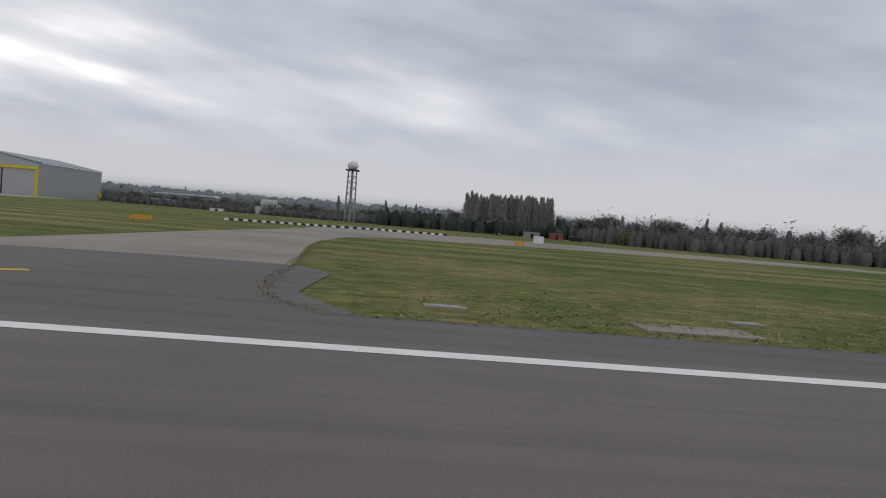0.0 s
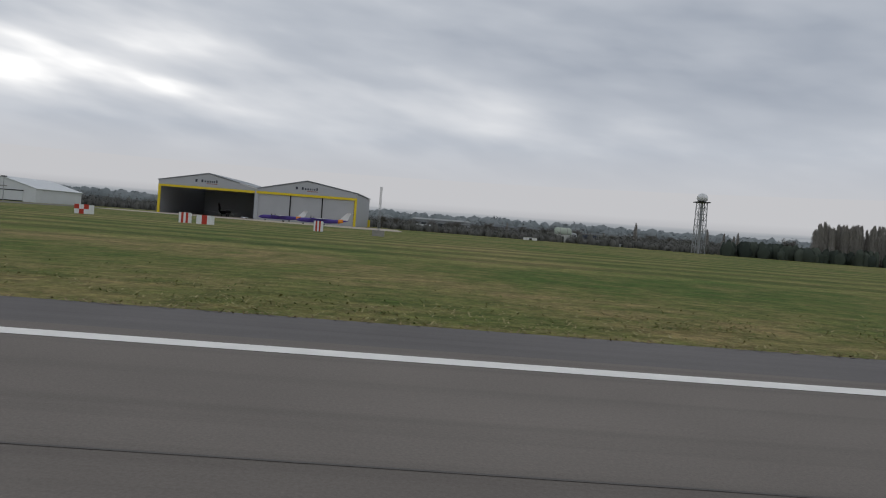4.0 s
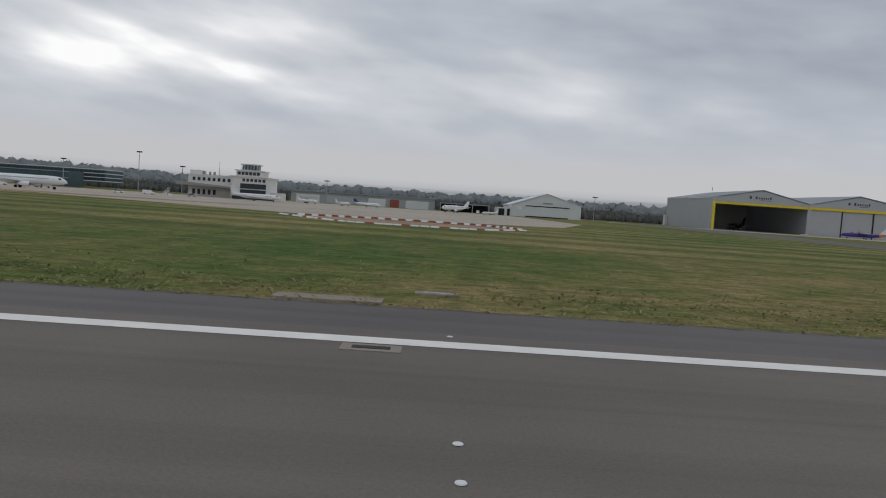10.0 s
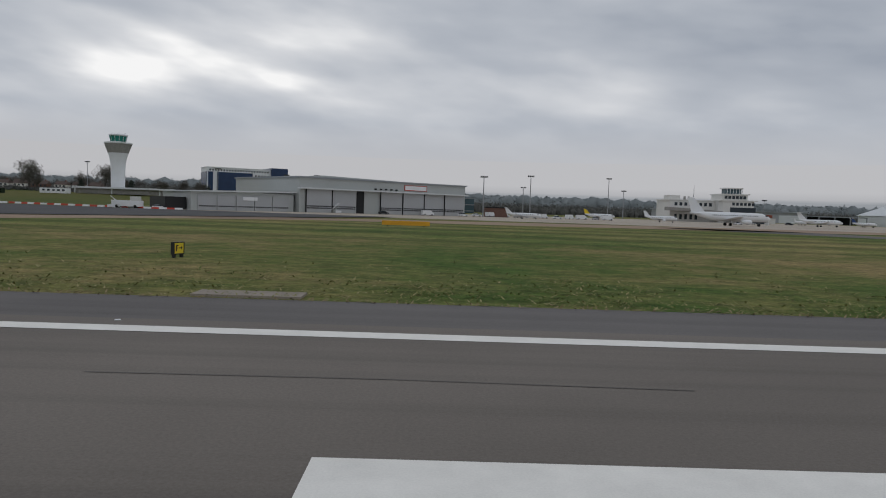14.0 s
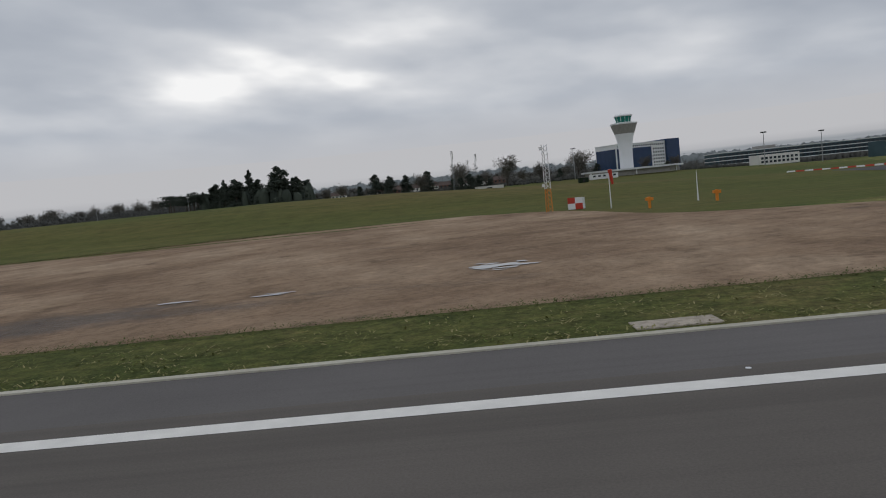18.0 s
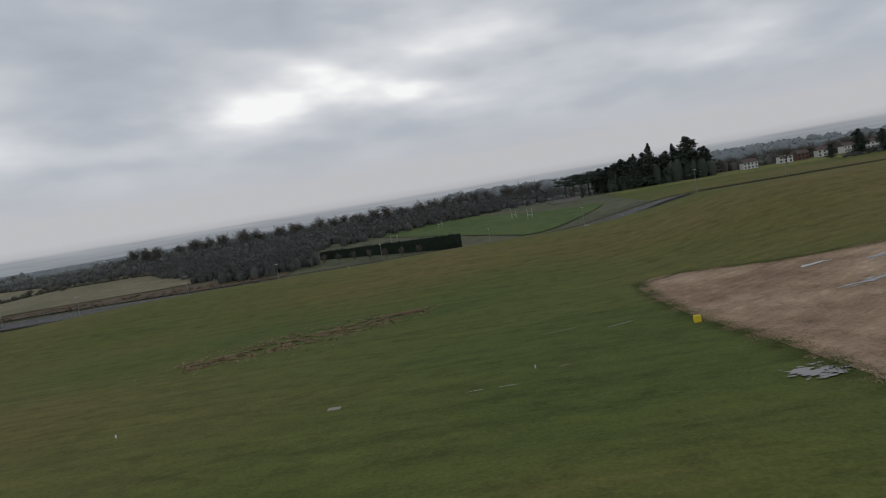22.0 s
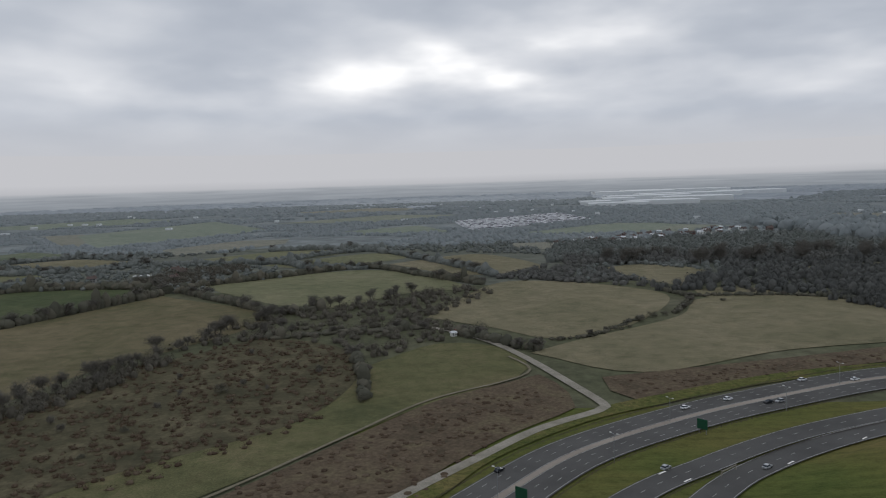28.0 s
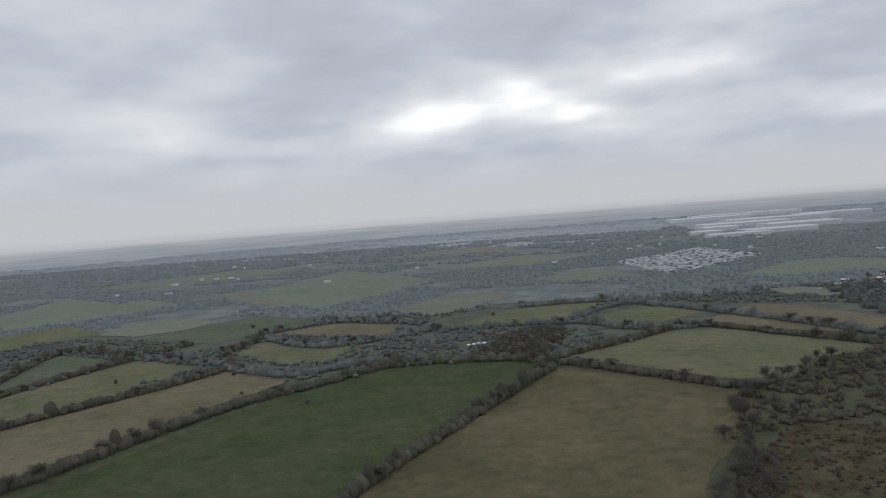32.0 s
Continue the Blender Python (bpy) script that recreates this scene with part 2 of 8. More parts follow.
M["tan_concrete"] = patchy("tan_taxiway_concrete", ((0.27, 0.19, 0.135), (0.34, 0.245, 0.175), (0.39, 0.29, 0.21)), (0.06, 7), 0.9, bump=0.1, grain=0.3)
M["new_tarmac"] = asphalt("new_dark_asphalt", (0.07, 0.069, 0.07), False)
M["apron"] = patchy("apron_concrete", ((0.4, 0.34, 0.28), (0.46, 0.4, 0.33), (0.5, 0.44, 0.37)), (0.05, 5), 0.9, bump=0.2)
M["rubber"] = asphalt("rubbered_asphalt", (0.122, 0.112, 0.103), False)
M["track"] = patchy("worn_earth_track", ((0.17, 0.15, 0.1), (0.21, 0.185, 0.13), (0.25, 0.22, 0.16)), (0.3, 3))
M["line"] = plain("white_line_paint", (0.86, 0.835, 0.78), 0.7, 0, 0.12, 6)
M["road_line"] = plain("worn_road_paint", (0.42, 0.415, 0.39), 0.7, 0, 0.2, 6)
M["yellow_line"] = plain("yellow_line_paint", (0.68, 0.42, 0.03), 0.7, 0, 0.15, 6)
M["turf"] = grass_field("airfield_turf", ((0.07, 0.122, 0.026), (0.15, 0.158, 0.054), (0.262, 0.205, 0.1)), 0, 0.12, 0.35, tufted=True)
M["turf_far"] = grass_field("mown_airfield_turf", ((0.082, 0.126, 0.032), (0.155, 0.163, 0.058), (0.232, 0.195, 0.092)), 4, 0.5, 0.034, tufted=True)
M["verge"] = grass_field("wet_green_verge", ((0.07, 0.088, 0.026), (0.105, 0.112, 0.037), (0.155, 0.135, 0.058)), 0, 0, 0.3, 0.12, True)
M["meadow"] = slope_grass("new_grass_slope")
M["dirt"] = bare_earth_material("bare_wet_earth")
M["olive"] = grass_field("olive_pasture", ((0.1, 0.106, 0.056), (0.13, 0.128, 0.068), (0.158, 0.143, 0.083)), 0, 0, 0.3, 0.04)
M["tan"] = grass_field("winter_tan_pasture", ((0.116, 0.112, 0.066), (0.15, 0.132, 0.083), (0.18, 0.152, 0.1)), 0, 0, 0.3, 0.03)
M["green"] = grass_field("green_winter_crop", ((0.068, 0.088, 0.045), (0.082, 0.1, 0.053), (0.1, 0.112, 0.062)), 30, 0.06, 0.12, 0.03)
M["mid_pitch"] = grass_field("mown_sports_turf", ((0.075, 0.112, 0.04), (0.09, 0.128, 0.047), (0.108, 0.138, 0.056)), 30, 0.06, 0.12, 0.03)
# Mid and far field tiers have distance haze mixed into their base colour.
M["mid_olive"] = grass_field("hazed_olive_pasture", ((0.158, 0.164, 0.102), (0.184, 0.184, 0.117), (0.212, 0.203, 0.137)), 0, 0, 0.3, 0.03)
M["mid_tan"] = grass_field("hazed_tan_pasture", ((0.17, 0.158, 0.106), (0.2, 0.18, 0.124), (0.23, 0.204, 0.146)), 0, 0, 0.3, 0.03)
M["mid_green"] = grass_field("hazed_winter_crop", ((0.12, 0.143, 0.102), (0.138, 0.16, 0.115), (0.16, 0.178, 0.132)), 30, 0.05, 0.12, 0.03)
M["far_green"] = grass_field("far_hazed_green_crop", ((0.2, 0.232, 0.2), (0.22, 0.25, 0.216), (0.24, 0.264, 0.23)), 30, 0, 0.12, 0.02)
M["far_olive"] = grass_field("far_hazed_olive_pasture", ((0.22, 0.238, 0.206), (0.238, 0.253, 0.22), (0.258, 0.268, 0.234)), 0, 0, 0.3, 0.02)
M["far_tan"] = grass_field("far_hazed_tan_pasture", ((0.222, 0.222, 0.198), (0.238, 0.235, 0.21), (0.258, 0.25, 0.223)), 0, 0, 0.3, 0.02)
M["brush"] = patchy("scrub_ground", ((0.065, 0.06, 0.034), (0.095, 0.084, 0.048), (0.14, 0.12, 0.072)), (0.12, 0.9))
M["country"] = patchy("woodland_floor", ((0.08, 0.086, 0.048), (0.105, 0.108, 0.062), (0.13, 0.125, 0.08)), (0.03, 0.25))
# Open country by distance: each tier paler, with haze painted in.
M["country_scrub"] = patchy("hazed_scrub_pasture", ((0.112, 0.12, 0.095), (0.135, 0.142, 0.112), (0.16, 0.164, 0.132)), (0.02, 0.12))
M["country_mid"] = patchy("far_hazed_scrub", ((0.19, 0.21, 0.206), (0.21, 0.23, 0.225), (0.232, 0.25, 0.242)), (0.012, 0.06))
M["country_far"] = patchy("distant_hazed_country", ((0.29, 0.32, 0.345), (0.32, 0.348, 0.373), (0.345, 0.37, 0.393)), (0.003, 0.02))
M["bank"] = patchy("reddish_rough_bank", ((0.085, 0.066, 0.042), (0.118, 0.088, 0.058), (0.135, 0.11, 0.066)), (0.15, 1.2))
M["path"] = patchy("pale_gravel_path", ((0.24, 0.22, 0.175), (0.3, 0.275, 0.225), (0.36, 0.33, 0.275)), (0.3, 5))
M["bark"] = plain("bark", (0.09, 0.075, 0.062), 0.95, 0, 0.3, 3, 0.4)
M["twig"] = island("bare_twigs", ((0.1, 0.093, 0.08), (0.14, 0.13, 0.112), (0.185, 0.17, 0.148)))
M["poplar"] = island("poplar_twigs", ((0.25, 0.235, 0.212), (0.31, 0.29, 0.262), (0.37, 0.345, 0.315)))
M["pine"] = island("pine_needles", ((0.04, 0.05, 0.042), (0.058, 0.07, 0.056), (0.08, 0.094, 0.074)))
M["wood"] = island("bare_winter_twigs", ((0.115, 0.115, 0.106), (0.135, 0.134, 0.123), (0.16, 0.157, 0.143)))
# Far woods: distance haze is painted into the twig colours.
M["wood_far"] = island("far_hazed_woods", ((0.222, 0.248, 0.25), (0.24, 0.264, 0.266), (0.258, 0.28, 0.28)))
M["wood_distant"] = island("distant_hazed_woods", ((0.31, 0.34, 0.366), (0.33, 0.36, 0.386), (0.35, 0.378, 0.403)))
M["copse"] = island("dark_grey_copse_twigs", ((0.082, 0.085, 0.08), (0.104, 0.106, 0.099), (0.13, 0.13, 0.12)))
M["thicket"] = island("brown_grey_thicket", ((0.095, 0.088, 0.07), (0.125, 0.114, 0.09), (0.16, 0.145, 0.116)))
# Mid-distance trees and hedges, their colour lightened and greyed as haze.
M["hazed_twigs"] = island("hazed_field_trees", ((0.15, 0.163, 0.15), (0.17, 0.182, 0.167), (0.193, 0.203, 0.186)))
M["hedge"] = island("hedge_twigs", ((0.088, 0.088, 0.066), (0.112, 0.108, 0.082), (0.145, 0.132, 0.1)))
M["bramble"] = island("brown_bramble", ((0.075, 0.052, 0.036), (0.11, 0.08, 0.054), (0.15, 0.115, 0.08)))
M["conifer"] = island("dark_conifer_hedge", ((0.014, 0.024, 0.015), (0.022, 0.034, 0.02), (0.035, 0.048, 0.028)))
M["conifer_core"] = plain("dark_conifer_mass", (0.016, 0.026, 0.016), 0.95, 0, 0.4, 4, 0.6)
M["willow"] = island("yellow_green_willow", ((0.14, 0.15, 0.05), (0.2, 0.2, 0.07), (0.26, 0.25, 0.1)))
M["tuft"] = island("grass_tufts", ((0.12, 0.155, 0.045), (0.23, 0.22, 0.085), (0.36, 0.31, 0.16)))
M["tussock"] = island("coarse_tussock_grass", ((0.09, 0.125, 0.036), (0.14, 0.155, 0.052), (0.24, 0.215, 0.095)))
M["straw"] = island("dead_straw", ((0.16, 0.12, 0.06), (0.24, 0.185, 0.1), (0.33, 0.26, 0.16)))
M["blade"] = island("wet_grass_blades", ((0.06, 0.085, 0.022), (0.095, 0.115, 0.034), (0.14, 0.14, 0.055)))
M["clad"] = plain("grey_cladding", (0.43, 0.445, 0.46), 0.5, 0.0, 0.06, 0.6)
# The front cladding grey again, about a sixth darker.
M["clad_side"] = plain("darker_clad_grey", (0.36, 0.372, 0.385), 0.5, 0.0, 0.06, 0.6)
M["clad_light"] = plain("pale_cladding", (0.65, 0.67, 0.675), 0.5, 0.0, 0.07, 0.6)
M["silver"] = plain("silver_cladding", (0.44, 0.46, 0.45), 0.45, 0.1, 0.07, 0.5)
M["door_panel"] = plain("grey_door_panel", (0.43, 0.44, 0.45), 0.45, 0.0, 0.06, 0.8)
M["roof"] = plain("roof_sheet", (0.3, 0.32, 0.34), 0.55, 0, 0.1, 0.7)
M["yellow"] = plain("yellow_paint", (0.72, 0.55, 0.03), 0.5, 0, 0.1, 1.5)
# Near-black: painted shade of openings as well as black parts.
M["dark"] = plain("black_and_opening_shade", (0.02, 0.021, 0.022), 0.7, 0, 0.2, 1)
M["black"] = plain("black_paint", (0.02, 0.02, 0.021), 0.5, 0, 0.2, 2)
M["white"] = plain("white_paint", (0.78, 0.79, 0.8), 0.35, 0, 0.05, 1.5, 0.01)
M["render"] = plain("white_render_wall", (0.72, 0.71, 0.68), 0.8, 0, 0.08, 1.0)
M["offwhite"] = plain("offwhite_panel", (0.62, 0.62, 0.58), 0.6, 0, 0.08, 2)
M["glass"] = plain("dark_window_glass", (0.04, 0.05, 0.06), 0.08, 0, 0.2, 1, 0.0)
M["green_glass"] = plain("green_tinted_glass", (0.03, 0.2, 0.16), 0.1, 0, 0.2, 1, 0.0)
M["blue_glass"] = plain("blue_cladding_glass", (0.025, 0.05, 0.115), 0.25, 0, 0.2, 1, 0.0)
M["teal_glass"] = plain("grey_teal_glass", (0.06, 0.1, 0.12), 0.2, 0, 0.2, 1, 0.0)
M["purple"] = plain("purple_livery", (0.075, 0.045, 0.26), 0.35, 0, 0.1, 2, 0.01)
M["orange"] = plain("orange_paint", (0.75, 0.25, 0.03), 0.5, 0, 0.1, 2)
M["sign_orange"] = plain("amber_board", (0.72, 0.36, 0.03), 0.6, 0, 0.12, 3)
M["sign_yellow"] = plain("yellow_board", (0.8, 0.6, 0.04), 0.6, 0, 0.1, 3)
M["red"] = plain("red_paint", (0.5, 0.05, 0.03), 0.5, 0, 0.1, 3)
M["rust"] = plain("red_container", (0.3, 0.09, 0.06), 0.7, 0, 0.2, 2)
M["steel"] = plain("galvanised_steel", (0.32, 0.33, 0.34), 0.45, 0.5, 0.12, 4)
M["metal"] = plain("bare_metal", (0.5, 0.51, 0.52), 0.3, 0.9, 0.08, 2)
M["tyre"] = plain("tyre_rubber", (0.02, 0.02, 0.02), 0.9)
M["blue"] = plain("blue_paint", (0.03, 0.07, 0.2), 0.5)
M["name_grey"] = plain("dark_name_paint", (0.05, 0.055, 0.075), 0.6)
M["brick"] = plain("dark_red_brick", (0.17, 0.095, 0.075), 0.85, 0, 0.25, 6, 0.2)
M["tile"] = plain("brown_roof_tile", (0.115, 0.085, 0.074), 0.85, 0, 0.2, 4, 0.2)
M["water"] = Nodes("puddle_water").done((0.16, 0.14, 0.12), 0.05, 0, 0.6)
M["road_green"] = plain("green_road_sign", (0.01, 0.07, 0.035), 0.5)
M["radome"] = plain("white_radome", (0.72, 0.72, 0.72), 0.45, 0, 0.05, 1)
M["stone"] = plain("grey_stone", (0.3, 0.29, 0.27), 0.85, 0, 0.2, 4, 0.2)


# ---- cloud deck ----
def cloud_material():
    """The underside of the overcast: soft rolls and bars, thin bright places, paler and even towards the horizon."""
    k = Nodes("stratus_cloud_base")
    k.n.remove(k.b)
    sep = k.n.new("ShaderNodeSeparateXYZ")
    k.link(k.mapped((1, 1, 1)), sep.inputs[0])
    x, y, z = k.math("ADD", sep.outputs[0], 530.0), sep.outputs[1], sep.outputs[2]
    r = k.math("MAXIMUM", k.math("SQRT", k.math("ADD", k.math("MULTIPLY", x, x), k.math("MULTIPLY", y, y))), 1.0)
    az = k.math("MULTIPLY", k.math("ARCTAN2", x, y), 57.296)
    el = k.math("MULTIPLY", k.math("ARCTAN2", z, r), 57.296)
    # bearing and height angle, stretching far cloud so bars look alike from the camera
    def field(across, up, lean, detail, rough):
        c = k.n.new("ShaderNodeCombineXYZ")
        h = k.math("ADD", el, k.math("MULTIPLY", az, lean))
        for v, n in ((k.math("MULTIPLY", k.math("DIVIDE", x, r), across), 0), (k.math("MULTIPLY", k.math("DIVIDE", y, r), across), 1), (k.math("MULTIPLY", h, up), 2)):
            k.link(v, c.inputs[n])
        return k.noise(c.outputs[0], 1.0, detail, rough)
    broad, mid, warp = field(4.2, 0.24, 0.1, 3, 0.45), field(11.0, 0.56, 0.06, 3, 0.45), field(8.0, 0.42, 0.1, 3, 0.45)
    f = k.math("ADD", k.math("MULTIPLY", k.math("SUBTRACT", broad, 0.5), 0.62), k.math("MULTIPLY", k.math("SUBTRACT", mid, 0.5), 0.27))
    # brighter and darker places, set to fit the view: bearing, height angle, half-widths, lean, strength
    for a0, e0, wa, we, lean, st in ((-10.5, 10.0, 9.0, 1.3, -0.27, 0.42), (-5.5, 13.2, 6.0, 1.8, 0.0, 0.3), (-20.0, 9.2, 4.5, 1.4, 0.0, 0.42), (-17.0, 9.0, 11.0, 2.6, 0.0, 0.14),
                                     (17.5, 9.4, 5.0, 2.6, 0.05, 0.2), (-35.0, 9.0, 9.0, 2.2, 0.0, 0.2), (28.0, 8.4, 9.0, 1.6, 0.0, 0.1),
                                     (34.0, 13.0, 19.0, 5.0, 0.0, -0.24), (-3.0, 6.4, 22.0, 1.3, 0.0, -0.06), (-30.0, 14.0, 9.0, 2.6, 0.0, -0.12)):
        da = k.math("SUBTRACT", az, a0)
        u = k.math("DIVIDE", da, wa)
        w = k.math("DIVIDE", k.math("SUBTRACT", k.math("SUBTRACT", el, e0), k.math("MULTIPLY", da, lean)), we)
        r2 = k.math("ADD", k.math("MULTIPLY", u, u), k.math("MULTIPLY", w, w))
        r2 = k.math("MAXIMUM", k.math("ADD", r2, k.math("MULTIPLY", k.math("SUBTRACT", warp, 0.5), 2.4)), -0.2)
        f = k.math("ADD", f, k.math("MULTIPLY", k.math("POWER", 2.718, k.math("MULTIPLY", r2, -1.0)), st))
    near = k.n.new("ShaderNodeMapRange")
    k.link(el, near.inputs[0])
    near.inputs[1].default_value, near.inputs[2].default_value = 2.2, 6.5
    f = k.math("MULTIPLY", f, near.outputs[0])
    col = k.ramp(k.math("ADD", f, 0.445), [(0.12, (0.335, 0.372, 0.435)), (0.42, (0.47, 0.502, 0.555)), (0.66, (0.66, 0.678, 0.71)), (0.92, (0.95, 0.95, 0.95))])
    col = k.mix(near.outputs[0], (0.52, 0.522, 0.54), col)
    em = k.n.new("ShaderNodeEmission")
    k.link(col, em.inputs[0])
    em.inputs[1].default_value = CLOUD
    k.link(em.outputs[0], k.n["Material Output"].inputs[0])
    k.m.cycles.emission_sampling = "NONE"
    return k.m


CLOUD = 1.0
M["cloud"] = cloud_material()


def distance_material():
    """A glowing backdrop: hazy far land, painted to pale into the sky."""
    k = Nodes("glowing_hazy_distance")
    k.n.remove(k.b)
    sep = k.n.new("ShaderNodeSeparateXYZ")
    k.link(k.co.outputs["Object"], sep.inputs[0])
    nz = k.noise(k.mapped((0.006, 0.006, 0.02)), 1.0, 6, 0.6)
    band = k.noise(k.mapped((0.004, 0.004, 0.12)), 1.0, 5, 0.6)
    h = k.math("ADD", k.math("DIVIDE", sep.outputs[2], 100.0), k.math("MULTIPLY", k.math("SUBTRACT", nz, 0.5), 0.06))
    # Haze and the paling skyline are painted into the emission by height.
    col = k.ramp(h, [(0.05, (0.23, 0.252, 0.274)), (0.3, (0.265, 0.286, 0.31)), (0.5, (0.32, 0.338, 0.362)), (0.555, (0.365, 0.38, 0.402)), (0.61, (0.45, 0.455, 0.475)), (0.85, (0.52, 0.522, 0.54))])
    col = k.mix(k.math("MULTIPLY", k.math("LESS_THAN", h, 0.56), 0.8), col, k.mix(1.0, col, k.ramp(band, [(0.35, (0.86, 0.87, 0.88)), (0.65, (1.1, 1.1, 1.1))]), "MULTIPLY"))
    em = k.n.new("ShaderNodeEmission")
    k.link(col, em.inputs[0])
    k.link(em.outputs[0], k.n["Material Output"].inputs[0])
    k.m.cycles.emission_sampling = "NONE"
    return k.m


M["distance"] = distance_material()


# ---- builders ----
def mesh_from(name, verts, faces, mat, smooth=False):
    me = bpy.data.meshes.new(name)
    me.from_pydata(verts, [], faces)
    me.update()
    if mat:
        me.materials.append(mat)
    if smooth:
        me.polygons.foreach_set("use_smooth", [True] * len(me.polygons))
    return me


def part(name, bm, mat, parent=None, label="", smooth=False):
    """Links a bmesh as ONE mesh object under a thing or a part."""
    me = bpy.data.meshes.new(name)
    bmesh.ops.recalc_face_normals(bm, faces=bm.faces)
    bm.to_mesh(me)
    bm.free()
    me.materials.append(mat)
    if smooth:
        me.polygons.foreach_set("use_smooth", [True] * len(me.polygons))
    ob = new(name, me)
    if parent:
        ob.parent = parent
    if label:
        ob["label"] = label
    return ob


def thing(name, label, category, x, y, z=None, turn=0.0, group="", kind=""):
    ob = new(name)
    ob.empty_display_size = 0.5
    ob.matrix_basis = pose(x, y, float(height(x, y)) if z is None else z, 0, 0, turn)
    return tagged(ob, label, category, group, kind)


def B():
    return bmesh.new()


def box(bm, x0, y0, z0, x1, y1, z1):
    v = [bm.verts.new((x, y, z)) for z in (z0, z1) for x, y in ((x0, y0), (x1, y0), (x1, y1), (x0, y1))]
    for f in ((0, 3, 2, 1), (4, 5, 6, 7), (0, 1, 5, 4), (1, 2, 6, 5), (2, 3, 7, 6), (3, 0, 4, 7)):
        bm.faces.new([v[i] for i in f])
    return bm


def prism(bm, outline, z0, z1):
    """A plan outline raised from z0 to z1."""
    lo = [bm.verts.new((x, y, z0)) for x, y in outline]
    hi = [bm.verts.new((x, y, z1)) for x, y in outline]
    n = len(outline)
    bm.faces.new(lo[::-1]), bm.faces.new(hi)
    for i in range(n):
        bm.faces.new((lo[i], lo[(i + 1) % n], hi[(i + 1) % n], hi[i]))
    return bm


def gable(bm, section, y0, y1):
    """A section in x and z drawn out from y0 to y1."""
    a = [bm.verts.new((x, y0, z)) for x, z in section]
    b = [bm.verts.new((x, y1, z)) for x, z in section]
    n = len(section)
    bm.faces.new(a), bm.faces.new(b[::-1])
    for i in range(n):
        bm.faces.new((a[(i + 1) % n], a[i], b[i], b[(i + 1) % n]))
    return bm


def tube(bm, p, q, r0, r1=None, n=8):
    """A round bar from p to q."""
    p, q = Vector(p), Vector(q)
    r1 = r0 if r1 is None else r1
    d = (q - p).normalized()
    s = d.orthogonal().normalized()
    t = d.cross(s)
    ring = lambda c, r: [bm.verts.new(c + r * (math.cos(a) * s + math.sin(a) * t)) for a in (2 * math.pi * i / n for i in range(n))]
    a, b = ring(p, r0), ring(q, max(r1, 1e-4))
    bm.faces.new(a[::-1]), bm.faces.new(b)
    for i in range(n):
        bm.faces.new((a[i], a[(i + 1) % n], b[(i + 1) % n], b[i]))
    return bm


def loft(bm, rings, n=14, closed=True):
    """Rings of (x, z, half-width, half-height) along x."""
    rows = []
    for x, z, w, h in rings:
        rows.append([bm.verts.new((x, w * math.cos(a), z + h * math.sin(a))) for a in (2 * math.pi * i / n for i in range(n))])
    for a, b in zip(rows, rows[1:]):
        for i in range(n):
            bm.faces.new((a[i], a[(i + 1) % n], b[(i + 1) % n], b[i]))
    if closed:
        bm.faces.new(rows[0][::-1]), bm.faces.new(rows[-1])
    return bm


def turned(bm, profile, n=24):
    """A profile of (radius, z) turned about the z axis."""
    rows = [[bm.verts.new((r * math.cos(a), r * math.sin(a), z)) for a in (2 * math.pi * i / n for i in range(n))] for r, z in profile]
    for a, b in zip(rows, rows[1:]):
        for i in range(n):
            bm.faces.new((a[i], a[(i + 1) % n], b[(i + 1) % n], b[i]))
    bm.faces.new(rows[0][::-1]), bm.faces.new(rows[-1])
    return bm


# ---- the lie of the land ----
def ease(a, b, v):
    u = np.clip((v - a) / (b - a), 0, 1)
    return u * u * (3 - 2 * u)


def height(x, y):
    x, y = np.asarray(x, float), np.asarray(y, float)
    far = 3.5 * ease(300, 750, y) + 6.0 * ease(700, 2200, y)
    air = 3.0 * ease(-395, -500, x) * ease(105, 260, y) + far
    air = air + 3.9 * ease(-470, -570, x) * ease(-700, -640, x) * ease(74, 112, y) * ease(190, 114, y)
    ky, kz = [-50, 20, 50, 62, 105, 140, 180, 215, 275, 320, 720, 2200], [-1.0, -2.0, -2.6, -2.8, -3.0, -3.0, -0.6, 0.4, 2.8, 4.2, 7.0, 11.0]
    c = sum(np.interp(y + d, ky, kz) for d in (-18, -9, 0, 9, 18)) / 5
    s = ease(-640, -674, x)
    # the slip road lies in a shallow cutting, its bank raised to fit the camera's view
    d = np.interp(x, [-872, -849, -822, -795, -765, -730, -690], [110.5, 124, 134, 139.5, 142.5, 144.5, 146]) - y
    cutting = (1.6 + 1.5 * ease(-800, -740, x)) * ease(3.6, 8, d) * ease(55, 14, d) * ease(-880, -850, x) * ease(-640, -674, x)
    return (1 - s) * air + s * c + cutting


def steps(*runs):
    out = []
    for a, b, d in runs:
        out += list(np.arange(a, b, d))
    return np.array(out + [runs[-1][1]])


